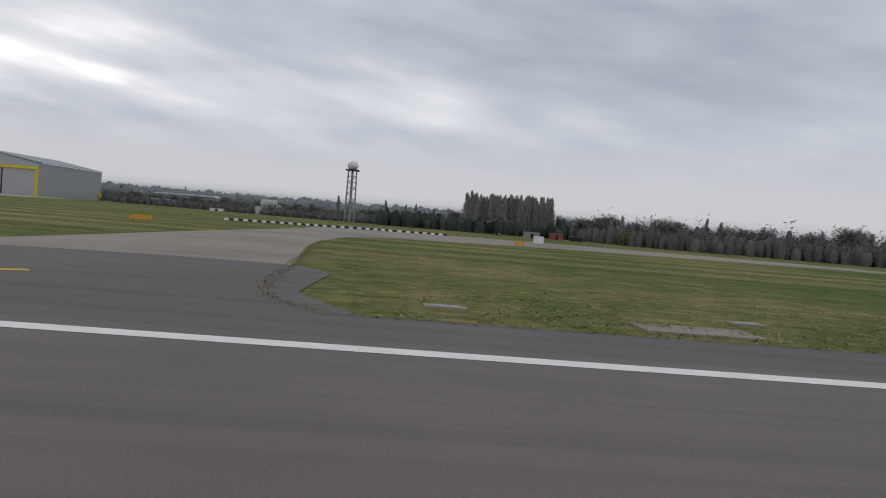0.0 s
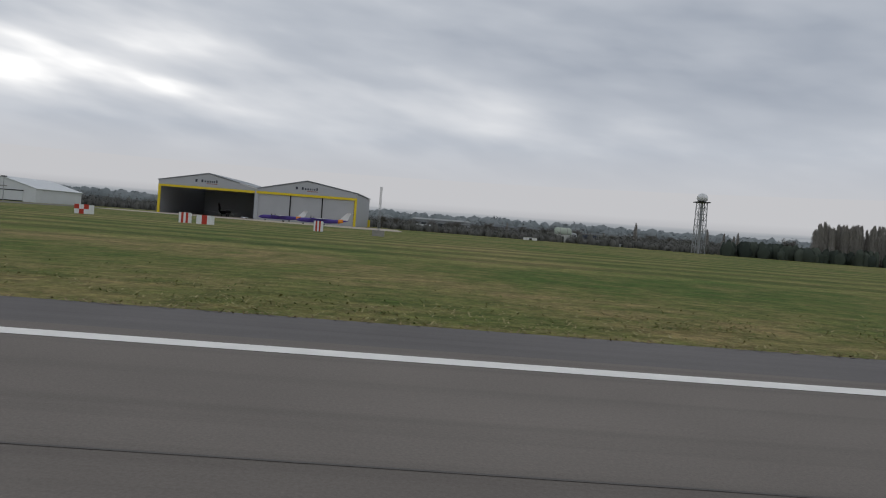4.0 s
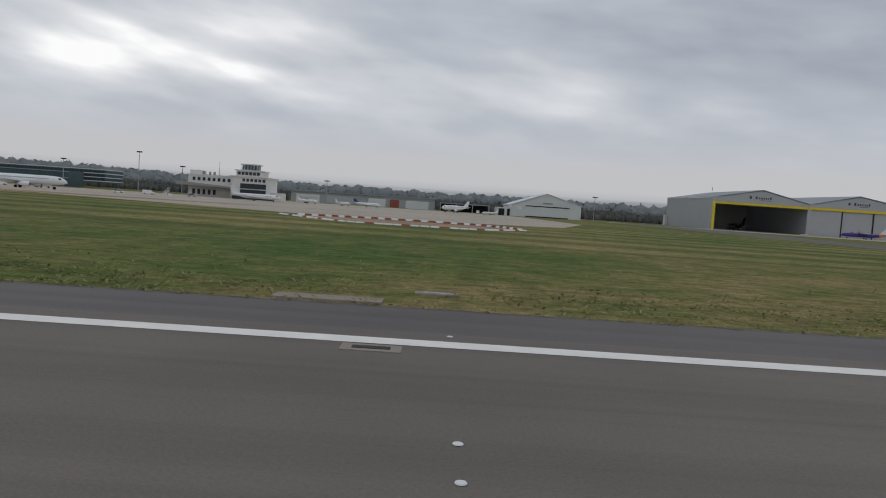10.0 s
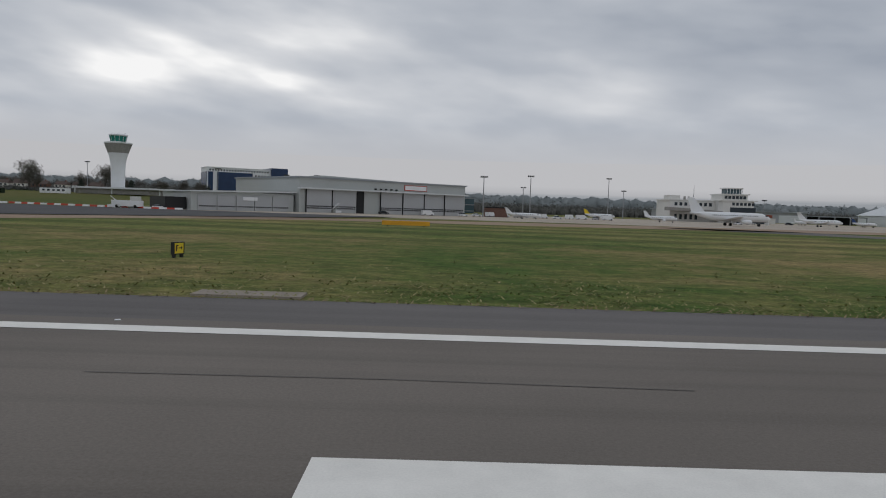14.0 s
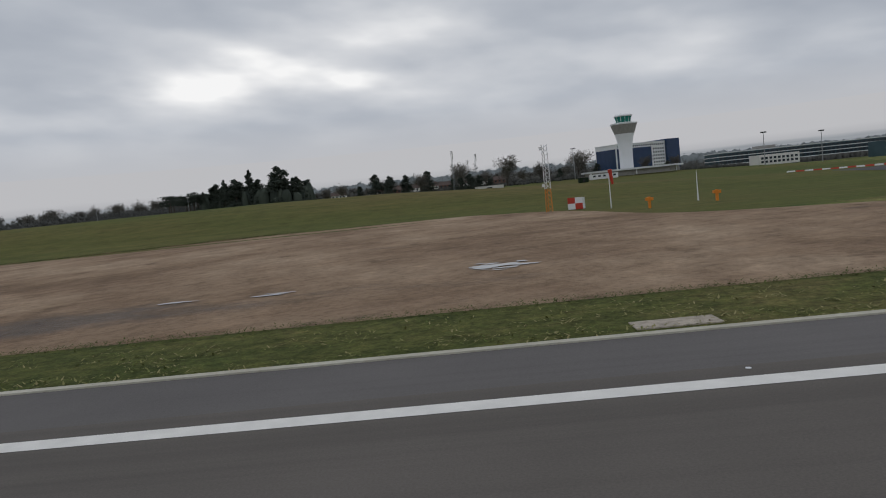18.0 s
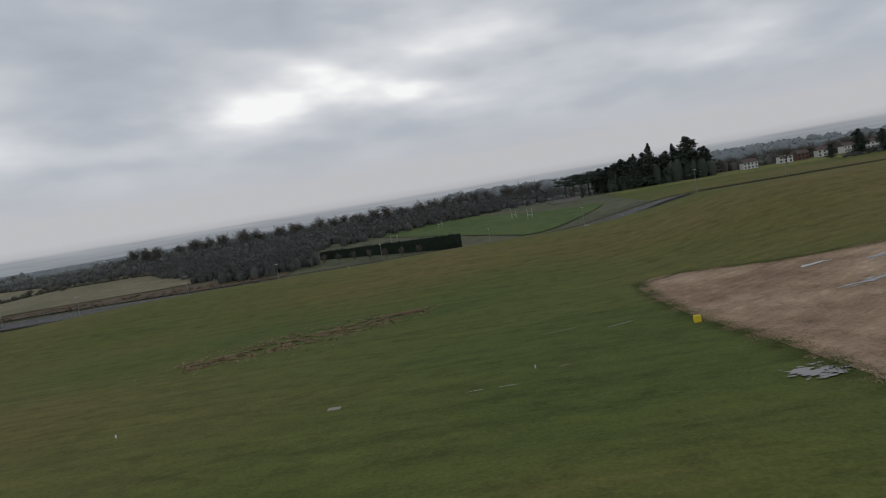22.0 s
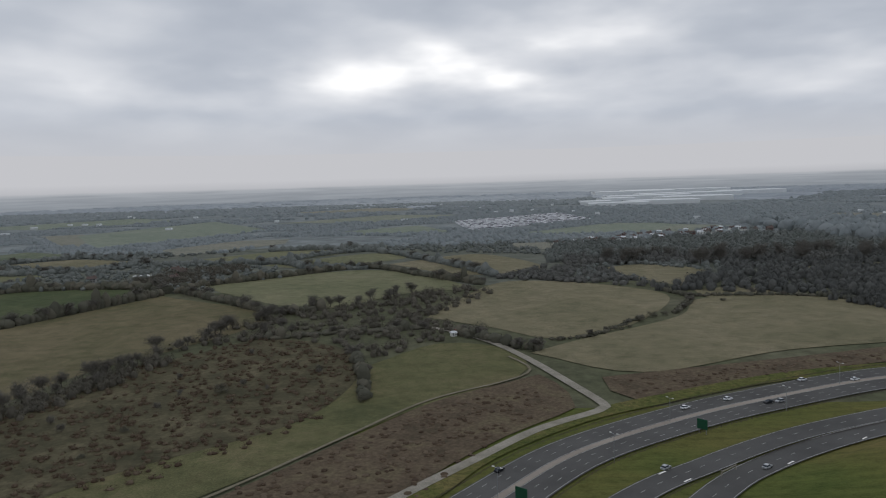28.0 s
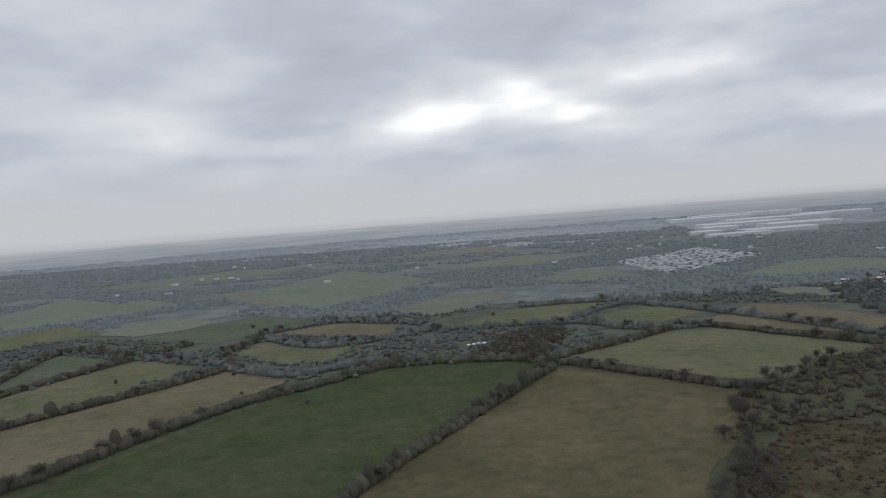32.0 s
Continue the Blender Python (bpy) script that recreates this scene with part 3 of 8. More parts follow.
def ground_sheet():
    xs = steps((-4700, -1700, 150), (-1700, -1300, 40), (-1300, -910, 10), (-910, -690, 4), (-690, -630, 2.5), (-630, 300, 20), (300, 800, 50), (800, 3700, 150))
    ys = steps((-4000, -200, 200), (-200, -20, 20), (-20, 84, 8), (84, 180, 3), (180, 340, 8), (340, 800, 20), (800, 1600, 50), (1600, 4700, 150))
    X, Y = np.meshgrid(xs, ys)
    Z = height(X, Y) - 0.04 * ease(-634, -642, X) * ease(-684, -676, X) * ease(90, 80, Y)
    v = np.stack([X.ravel(), Y.ravel(), Z.ravel()], 1)
    nx, ny = len(xs), len(ys)
    f = [(j * nx + i, j * nx + i + 1, (j + 1) * nx + i + 1, (j + 1) * nx + i) for j in range(ny - 1) for i in range(nx - 1)]
    me = mesh_from("ground", v.tolist(), f, M["country"], True)
    me.materials.append(M["turf"])
    me.materials.append(M["turf_far"])
    me.materials.append(M["meadow"])
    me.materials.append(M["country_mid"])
    me.materials.append(M["country_far"])
    me.materials.append(M["country_scrub"])
    # Country past y 284 gets the paler tiers that have haze painted in.
    for p in me.polygons:
        x, y, _ = p.center
        if x > -640 and -200 < y < 40:
            p.material_index = 1
        elif -645 < x < -440 and 40 < y < 240:
            p.material_index = 3
        elif x > -640 and 0 < y < 290:
            p.material_index = 2
        elif -940 < x <= -640 and -300 < y < 140:
            p.material_index = 3
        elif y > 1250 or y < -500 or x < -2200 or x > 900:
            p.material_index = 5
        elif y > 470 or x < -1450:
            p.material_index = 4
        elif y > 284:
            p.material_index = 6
    return tagged(new("ground", me), "rolling ground of mown airfield grass and winter farmland", "ground", kind="structure")


def spline(pts, step=3.0):
    """A smooth line through the points."""
    p = [Vector((*q, 0)) for q in pts]
    p = [2 * p[0] - p[1]] + p + [2 * p[-1] - p[-2]]
    out = []
    for i in range(1, len(p) - 2):
        a, b, c, d = p[i - 1:i + 3]
        n = max(1, int((c - b).length / step))
        for k in range(n):
            t = k / n
            out.append(0.5 * (2 * b + (c - a) * t + (2 * a - 5 * b + 4 * c - d) * t * t + (3 * b - a - 3 * c + d) * t ** 3))
    out.append(p[-2])
    return out


def ribbon(pts, width, lift, step=3.0, off=0.0, across=2):
    """A strip along a smooth line, laid on the land."""
    line = spline(pts, step)
    v, f = [], []
    for i, q in enumerate(line):
        d = (line[min(i + 1, len(line) - 1)] - line[max(i - 1, 0)]).normalized()
        nrm = Vector((-d.y, d.x, 0))
        for k in range(across + 1):
            r = q + nrm * (off + width * (k / across - 0.5))
            v.append((r.x, r.y, float(height(r.x, r.y)) + lift))
    n = across + 1
    for i in range(len(line) - 1):
        for k in range(across):
            f.append((i * n + k, i * n + k + 1, (i + 1) * n + k + 1, (i + 1) * n + k))
    return v, f


def strip(name, pts, width, mat, label, lift=0.03, off=0.0, kind="structure", category="", parent=None, step=3.0):
    v, f = ribbon(pts, width, lift, step, off)
    ob = new(name, mesh_from(name, v, f, mat))
    if parent:
        ob.parent = parent
        if label:
            ob["label"] = label
        return ob
    return tagged(ob, label, category or name, kind=kind)


def inside(px, py, poly):
    n, r = len(poly), np.zeros(px.shape, bool)
    for i in range(n):
        (x0, y0), (x1, y1) = poly[i], poly[(i + 1) % n]
        with np.errstate(divide="ignore", invalid="ignore"):
            r ^= ((y0 > py) != (y1 > py)) & (px < (x1 - x0) * (py - y0) / (y1 - y0 + 1e-12) + x0)
    return r


def sheet(name, outline, mat, label, lift=0.03, cell=8.0, kind="structure", category="", smooth_edge=0):
    """A flat cover of the land within an outline, cut to a grid so that it follows the slope."""
    bm = B()
    pts = outline
    if smooth_edge:
        q = [tuple(p.xy) for p in spline(list(outline) + [outline[0]], smooth_edge)][:-1]
        pts = q
    face = bm.faces.new([bm.verts.new((x, y, 0)) for x, y in pts])
    xs, ys = [p[0] for p in pts], [p[1] for p in pts]
    for axis, lo, hi in ((0, min(xs), max(xs)), (1, min(ys), max(ys))):
        n = int((hi - lo) / cell)
        for i in range(1, n + 1):
            co = [0, 0, 0]
            co[axis] = lo + i * cell
            no = [0, 0, 0]
            no[axis] = 1
            bmesh.ops.bisect_plane(bm, geom=bm.verts[:] + bm.edges[:] + bm.faces[:], plane_co=co, plane_no=no)
    bmesh.ops.triangulate(bm, faces=bm.faces[:])
    for v in bm.verts:
        v.co.z = float(height(v.co.x, v.co.y)) + lift
    for f in bm.faces:
        if f.normal.z < 0:
            f.normal_flip()
    me = bpy.data.meshes.new(name)
    bm.to_mesh(me)
    bm.free()
    me.materials.append(mat)
    return tagged(new(name, me), label, category or name, kind=kind)


ground_sheet()
# the cloud base is bent down to the horizon to suit the camera's view
dr = [60.0] + [4400 * (q / 26) for q in range(1, 27)]
dv = [(-530 + a * math.cos(2 * math.pi * i / 72), a * math.sin(2 * math.pi * i / 72), 380 * (1 - (a / 4400) ** 2)) for a in dr for i in range(72)]
df = [tuple(range(71, -1, -1))] + [(k * 72 + (i + 1) % 72, k * 72 + i, (k + 1) * 72 + i, (k + 1) * 72 + (i + 1) % 72) for k in range(len(dr) - 1) for i in range(72)]
deck = mesh_from("cloud_deck", dv, df, M["cloud"], True)
tagged(new("cloud_deck", deck), "low grey stratus cloud with brighter thin patches", "sky", kind="structure")

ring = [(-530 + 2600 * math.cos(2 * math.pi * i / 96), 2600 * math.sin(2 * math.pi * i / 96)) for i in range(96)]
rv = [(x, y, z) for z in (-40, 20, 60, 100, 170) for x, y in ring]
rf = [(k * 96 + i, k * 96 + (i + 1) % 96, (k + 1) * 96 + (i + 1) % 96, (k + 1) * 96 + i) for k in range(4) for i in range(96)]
tagged(new("backdrop", mesh_from("backdrop", rv, rf, M["distance"], True)), "glowing backdrop painted as hazy grey distance fading into the sky", "backdrop", kind="structure")


# ---- runway ----
def slab(name, x0, y0, x1, y1, z, mat, label, category="", kind="structure", parent=None):
    ob = new(name, mesh_from(name, [(x0, y0, z), (x1, y0, z), (x1, y1, z), (x0, y1, z)], [(0, 1, 2, 3)], mat))
    if parent:
        ob.parent = parent
        return ob
    return tagged(ob, label, category or name, kind=kind)


for nm, a, b, m in (("runway_north", -185, 420, "runway"), ("runway_crossing", -228, -185, "runway_dark"), ("runway_middle", -404, -228, "runway"), ("runway_south", -599, -404, "runway_dark")):
    slab(nm, a, -10.2, b, 10.2, 0.03, M[m], "grey asphalt runway with rubber streaks" if m == "runway" else "darker length of asphalt runway", "runway")
for nm, a, b in (("runway_shoulder_west", 10.2, 12.65), ("runway_shoulder_east", -12.65, -10.2)):
    slab(nm, -599, a, 420, b, 0.026, M["shoulder"], "darker asphalt runway shoulder", "shoulder")
for nm, y in (("edge_line_west", 9.4), ("edge_line_east", -9.4)):
    slab(nm, -596, y - 0.2, 420, y + 0.22, 0.036, M["line"], "worn white runway edge line", "road marking")
for i, (a, b) in enumerate(((-33.7, -23.5), (-257.3, -247.2), (-326.6, -316.5), (-395.4, -385.3), (-462, -452))):
    for s in (1, -1):
        slab("touchdown_marking", a, s * 3.0, b, s * 4.8, 0.036, M["line"], "wide white touchdown marking painted on the runway", "road marking")
# kerb of pale concrete along the later part of the shoulder
kb = B()
box(kb, -599, 12.6, 0.0, -470, 12.82, 0.06)
tagged(part("runway_kerb", kb, M["kerb"]), "thin pale concrete runway edging", "kerb", kind="structure")

# ---- taxiways ----
sheet("taxiway_north", [(-14.6, 12.6), (-17.5, 12.9), (-15.9, 17), (-14.4, 27), (-13.6, 45), (-11.5, 75), (-9, 100), (14, 108), (60, 104), (60, 84), (25, 79), (-1, 66), (-5.2, 47), (-3.6, 24), (-2.9, 15.7), (-1.2, 12.6)], M["concrete"], "pale brown old concrete taxiway", 0.016, 30, category="taxiway", smooth_edge=2.0)
sheet("taxiway_north_mouth", [(-17.5, 12.6), (-15.9, 17), (-14.6, 22), (-3.1, 23.5), (-2.2, 15.7), (-0.6, 12.6)], M["shoulder"], "dark asphalt mouth of a closed taxiway", 0.021, 30, category="taxiway", smooth_edge=2.0)
sheet("taxiway_hangar", [(-226, 12.6), (-219, 14.5), (-212.4, 20.4), (-210.3, 26), (-209.5, 40), (-207.9, 67), (-206, 130), (-208, 216), (-186, 216), (-188.6, 130), (-190.5, 60), (-191.6, 19.6), (-190.5, 14.6), (-186, 12.6)], M["taxi"], "grey asphalt taxiway to the hangars", 0.016, 30, category="taxiway", smooth_edge=2.0)
sheet("taxiway_hangar_slab", [(-206.9, 15.7), (-205.6, 26.2), (-202.9, 46), (-200.2, 59), (-201.9, 16.1)], M["worn_taxi"], "worn paler taxiway repair slab", 0.022, 30, category="taxiway")
sheet("taxiway_apron", [(-313, 12.6), (-310.4, 13.4), (-309.3, 16.0), (-311.6, 19.2), (-315.5, 23.5), (-320.4, 29.9), (-329, 41.2), (-340.8, 57), (-351, 72), (-366, 92), (-349, 92), (-341, 72), (-329.7, 49.8), (-319, 39), (-311, 29.5), (-304.8, 22.4), (-299.8, 17.9), (-296.2, 14.8), (-292, 12.6)], M["taxi"], "dark asphalt taxiway to the apron", 0.016, 30, category="taxiway", smooth_edge=2.0)
sheet("taxiway_south", [(-475, 12.6), (-470, 14), (-456, 21), (-452, 34), (-427, 60), (-409, 81), (-340, 108), (-290, 106), (-380, 79), (-412, 68), (-427.6, 41), (-430.5, 27.6), (-429, 22), (-426.7, 15.2), (-421, 12.6)], M["tan_concrete"], "tan concrete taxiway joining the apron", 0.016, 30, category="taxiway", smooth_edge=2.0)
sheet("taxiway_south_mouth", [(-475, 12.6), (-465, 15), (-456, 21.6), (-430.2, 21.6), (-426.7, 15.2), (-421, 12.6)], M["taxi"], "grey asphalt taxiway mouth", 0.022, 30, category="taxiway", smooth_edge=2.0)
sheet("taxiway_south_tarmac", [(-478, 46), (-452, 34.5), (-427, 60.5), (-409, 82), (-400, 104), (-434, 107), (-470, 111), (-484, 108), (-488, 80)], M["new_tarmac"], "dark new asphalt beside the tan taxiway", 0.07, 30, category="taxiway")
sheet("apron", [(-246, 92), (-262, 80), (-276, 76), (-330, 104), (-372, 104), (-400, 100), (-440, 108), (-440, 150), (-395, 190), (-330, 215), (-262, 232), (-240, 220), (-236, 130)], M["apron"], "wide pale concrete aircraft apron", 0.012, 40, category="apron")
sheet("hangar_apron", [(-210, 218), (-176, 196), (-110, 170), (-96, 172), (-100, 227), (-176, 227), (-208, 230)], M["apron"], "pale concrete strip before the double hangar", 0.012, 40, category="apron")

# yellow lead lines
for n_, pts in enumerate(([(-200.0, 74), (-201.2, 21), (-201.32, 12.6), (-201.34, 9.9), (-201.31, 4), (-201.3, 0)], [(-201.34, 9.75), (-201.67, 8.35), (-202.1, 7.1), (-202.6, 5.75), (-203.05, 4.9), (-204.6, 3.2)],
            [(-201.33, 10.2), (-201.24, 9.3), (-201.1, 8.5), (-200.86, 7.6), (-200.48, 6.4), (-200.03, 5.54), (-199.53, 4.84), (-199.1, 4.37), (-197.8, 3.3)],
            [(-352, 78), (-337.6, 59), (-321.6, 38.5), (-313.2, 27.6), (-309.0, 23.0), (-303.6, 16.2), (-300.1, 12.2), (-297.6, 9.5), (-294.9, 6.6), (-292.8, 4.6), (-289, 1.5)], [(-446, 31), (-443.9, 21.2), (-442.7, 16), (-441.7, 12.7), (-440.6, 10.3), (-439.7, 9.0), (-438.6, 7.6), (-437.3, 6.2), (-435.8, 4.9), (-433.5, 3.2)])):
    strip("yellow_lead_line", pts, 0.09, M["yellow_line"], "worn yellow taxi lead line", 0.042 + 0.003 * n_, category="road marking", step=0.3)
CROSS = {1: [(-11.25, 16.3), (-9.7, 15.2), (-8.15, 14.1)], -1: [(-11.3, 13.9), (-9.7, 15.05), (-8.15, 16.2)]}
for s in (1, -1):
    strip("yellow_cross_bar", CROSS[s], 0.38, M["yellow_line"], "yellow closed-taxiway cross painted on asphalt", 0.03 + 0.004 * s, category="road marking")

# ---- bare earth by the runway end ----
sheet("bare_earth", [(-511, 17), (-535, 16.8), (-550, 16.8), (-590, 15.9), (-605, 14.7), (-609, 13.7), (-612, 13.2), (-613.3, 11.6), (-614.5, 4), (-615, -16), (-650, -16), (-660, 8), (-671, 26), (-672, 34), (-672.5, 43), (-673.5, 53), (-674, 64), (-673, 77), (-668, 79), (-660, 71), (-653, 66), (-644, 62), (-629, 62), (-617, 65), (-606, 70), (-580, 74), (-556, 78), (-540, 78), (-529, 68), (-524, 48), (-514, 39), (-505, 28)], M["dirt"], "wide strip of bare wet brown earth", 0.014, 4, category="earth", smooth_edge=2.5)
sheet("verge_end", [(-470, 12.8), (-470, 18), (-511, 17.3), (-550, 17), (-590, 16.1), (-605, 14.9), (-609, 13.9), (-612, 13.4), (-613.5, 11.6), (-614.7, 4), (-615.2, -16), (-599.05, -16), (-599.05, 12.8)], M["verge"], "wet green grass verge", 0.02, 30, category="grass")


def blob(v, f, rng, x, y, a, b, lift, turn=0.0, n=22, rag=0.45):
    """Adds one ragged flat patch, laid on the land."""
    ph = rng.uniform(0, 6.28, 9)
    am = rng.uniform(0.3, 1.0, 9) / np.array([1, 1.1, 1.3, 1.5, 1.8, 2.0, 2.3, 2.6, 3.0])
    c, s = math.cos(turn), math.sin(turn)
    k = len(v)
    v.append((x, y, float(height(x, y)) + lift))
    for i in range(n):
        t = 2 * math.pi * i / n
        r = max(0.15, 1 + rag * sum(am[q] * math.sin((q + 2) * t + ph[q]) for q in range(9)))
        u, w = a * r * math.cos(t), b * r * math.sin(t)
        px_, py_ = x + u * c - w * s, y + u * s + w * c
        v.append((px_, py_, float(height(px_, py_)) + lift))
    f += [(k, k + 1 + i, k + 1 + (i + 1) % n) for i in range(n)]


def patches(name, spots, mat, label, category, seed, rag=0.45, kind="stuff"):
    """Ragged patches of one ground, as one object: x, y, half-widths, lift, turn."""
    rng = np.random.default_rng(seed)
    v, f = [], []
    for x, y, a, b, lift, turn in spots:
        blob(v, f, rng, x, y, a, b, lift, turn, 22, rag)
    return tagged(new(name, mesh_from(name, v, f, mat)), label, category, kind=kind)


PR = np.random.default_rng(21)
for i, (x, y, a, b) in enumerate(((-536.7, 26.2, 1.2, 0.75), (-544.6, 24, 0.8, 0.22), (-548, 24.3, 0.9, 0.12), (-588, 24, 1.5, 0.4), (-584.3, 23.8, 0.8, 0.4), (-577, 23.8, 1.4, 0.33), (-566.5, 24.8, 0.9, 0.3), (-560.5, 21.2, 1.2, 0.25), (-609.2, 21.3, 0.75, 0.4), (-604.5, 21.1, 0.6, 0.55), (-619.8, 21.2, 0.6, 0.75), (-623.2, 21.6, 0.5, 0.3), (-626.8, 21.9, 1.1, 0.25), (-629.2, 21.8, 0.8, 0.25), (-614.4, 21.9, 0.25, 0.15), (-607.2, 20.8, 0.5, 0.15), (-612, 48, 3.4, 0.4), (-660, 54, 3.4, 0.5), (-651, 48.6, 1.6, 0.35), (-640, 53, 1.4, 0.4), (-673.8, 36, 1.4, 0.9), (-655, 61, 2.6, 0.5), (-660, 65, 1.6, 0.35), (-632, 57, 1.8, 0.4), (-624, 55, 1.2, 0.3))):
    b *= 1.6
    # cells of a fine grid where the hollow dips under the water
    v, f, key, c = [], [], {}, 0.05
    nx_, ny_ = int(1.7 * a / c), int(1.9 * b / (c * 0.6))
    for p in range(-nx_, nx_):
        for q in range(-ny_, ny_):
            ux, uy = p * c, q * c * 0.6
            dip = 1.0 - (ux / a) ** 2 - (uy / b) ** 2 + 1.5 * noise.fractal((x + ux * 1.1, (y + uy) * 2.6, i * 3.1), 1.0, 2.0, 4)
            if dip < 0.35:
                continue
            quad = []
            for g_, h_ in ((p, q), (p + 1, q), (p + 1, q + 1), (p, q + 1)):
                if (g_, h_) not in key:
                    key[g_, h_] = len(v)
                    sx_, sy_ = x + g_ * c, y + h_ * c * 0.6
                    v.append((sx_ + 0.012 * math.sin(h_ * 2.1), sy_ + 0.008 * math.sin(g_ * 1.7), 0.046 + float(height(sx_, sy_))))
                quad.append(key[g_, h_])
            f.append(quad)
    if not f:
        continue
    tagged(new("puddle", mesh_from("puddle", v, f, M["water"])), "shallow puddle of grey water on wet earth", "puddle", kind="structure")
patches("chalky_marks", [(-679, 57, 1.1, 0.12, 0.03, 0.5), (-684, 58, 1.6, 0.05, 0.03, 0.3), (-689, 43, 0.5, 0.1, 0.03, 0.1), (-691, 43, 0.4, 0.1, 0.03, 0.1), (-685, 46, 0.5, 0.06, 0.03, 0.2), (-700, 44, 0.3, 0.15, 0.03, 0)], M["path"], "pale chalky scrapes in the grass", "earth", 8)

# ---- farmland ----
FIELDS = (
    ("tan", [(-1038, 278), (-984, 235), (-1002, 189), (-1014, 172), (-1029, 131), (-1060, 60), (-1150, 40), (-1104, 157), (-1080, 206)]),
    ("green", [(-1222, 120), (-1184, 190), (-1157, 244), (-1109, 298), (-1053, 295), (-1041, 280), (-1082, 209), (-1108, 158), (-1160, 50), (-1240, 60)]),
    ("olive", [(-1032, 299), (-964, 338), (-916, 280), (-938, 272), (-965, 246), (-986, 254), (-1011, 278)]),
    ("olive", [(-1092, 387), (-1036, 451), (-982, 447), (-1024, 386)]),
    ("olive", [(-1023, 370), (-973, 420), (-950, 387), (-996, 356)]),
    ("tan", [(-956, 361), (-911, 399), (-881, 334), (-905, 311), (-928, 321)]),
    ("tan", [(-931, 227), (-900, 291), (-848, 259), (-866, 214), (-893, 195), (-909, 209)]),
    ("tan", [(-862, 318), (-836, 330), (-815, 305), (-836, 272)]),
    ("olive", [(-943, 173), (-926, 193), (-908, 186), (-904, 168), (-912, 157), (-928, 144), (-945, 122), (-965, 95), (-1000, 45), (-1030, 10), (-1065, 20), (-1040, 60), (-1006, 82), (-980, 112), (-962, 134), (-952, 148)]),
    ("tan", [(-1191, 410), (-1158, 437), (-1114, 415), (-1115, 374)]),
    ("olive", [(-1192, 352), (-1184, 388), (-1128, 350), (-1138, 318), (-1163, 324)]),
    ("tan", [(-1333, 695), (-1300, 709), (-1189, 557), (-1227, 540)]),
    ("tan", [(-1240, 239), (-1200, 286), (-1185, 316), (-1148, 290), (-1166, 258), (-1187, 221), (-1230, 140), (-1290, 150)]),
    ("olive", [(-1275, 275), (-1243, 352), (-1200, 327), (-1242, 244)]),
    ("green", [(-1310, 320), (-1301, 386), (-1257, 357), (-1280, 290)]),
    ("green", [(-1292, 685), (-1242, 930), (-1104, 689), (-1186, 512)]),
    ("green", [(-1026, 631), (-960, 690), (-925, 590), (-998, 580)]),
    ("green", [(-1272, 419), (-1229, 504), (-1167, 462), (-1216, 390)]),
    ("tan", [(-902, 181), (-878, 163), (-838, 178), (-797, 184), (-766, 185), (-760, 200), (-779, 214), (-796, 241), (-836, 246), (-853, 219), (-889, 192)]),
    ("pitch", [(-724, 247), (-694, 272), (-662, 225), (-652, 204), (-673, 169), (-685, 181)]),
    ("olive", [(-850, 560), (-780, 640), (-700, 560), (-770, 510)]),
    ("olive", [(-1450, 420), (-1380, 520), (-1320, 470), (-1370, 390)]),
    ("green", [(-1480, 560), (-1400, 700), (-1330, 620), (-1390, 530)]),
    ("green", [(-800, 440), (-740, 470), (-690, 420), (-760, 390)]),
    ("tan", [(-640, 560), (-560, 700), (-470, 640), (-540, 520)]),
    ("olive", [(-1130, 820), (-1020, 980), (-900, 900), (-1010, 780)]),
    ("green", [(-1600, 900), (-1450, 1150), (-1300, 1000), (-1420, 850)]),
    ("tan", [(-1250, 1150), (-1080, 1350), (-960, 1200), (-1100, 1080)]),
    ("tan", [(-1129, 483), (-1093, 555), (-1054, 557), (-1047, 516), (-1071, 467), (-1099, 442)]),
    ("green", [(-876, 548), (-799, 628), (-751, 628), (-739, 592), (-776, 536), (-841, 521)]),
    ("tan", [(-888, 461), (-866, 463), (-846, 428), (-853, 398), (-885, 428)]),
    ("olive", [(-1321, 458), (-1325, 520), (-1287, 522), (-1248, 486), (-1259, 455), (-1285, 440)]),
    ("green", [(-1510, 637), (-1528, 778), (-1396, 656), (-1388, 563), (-1422, 509)]),
    ("tan", [(-764, 331), (-740, 336), (-730, 322), (-749, 291), (-773, 299)]),
    ("green", [(-733, 401), (-698, 435), (-710, 376), (-745, 358)]),
    ("tan", [(-835, 260), (-819, 265), (-804, 252), (-813, 236), (-834, 244)]),
)
LOOK = {"pitch": "bright green mown sports ground", "tan": "tan winter pasture", "green": "dark green winter crop field", "olive": "olive green grazed pasture"}
# Farther fields take the mid_ and far_ colours, which are tinted with haze.
for k, (m, ol) in enumerate(FIELDS):
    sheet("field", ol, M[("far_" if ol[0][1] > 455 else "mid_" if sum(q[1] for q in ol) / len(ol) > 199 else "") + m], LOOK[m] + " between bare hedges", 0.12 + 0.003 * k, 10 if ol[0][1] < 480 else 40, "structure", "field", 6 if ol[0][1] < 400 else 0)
sheet("scrubland", [(-996, 183), (-975, 203), (-946, 182), (-950, 140), (-979, 110), (-1015, 60), (-1040, 60), (-1024, 130), (-1012, 160)], M["brush"], "rough brown scrub land", 0.2, 10, "structure", "scrub", 6)
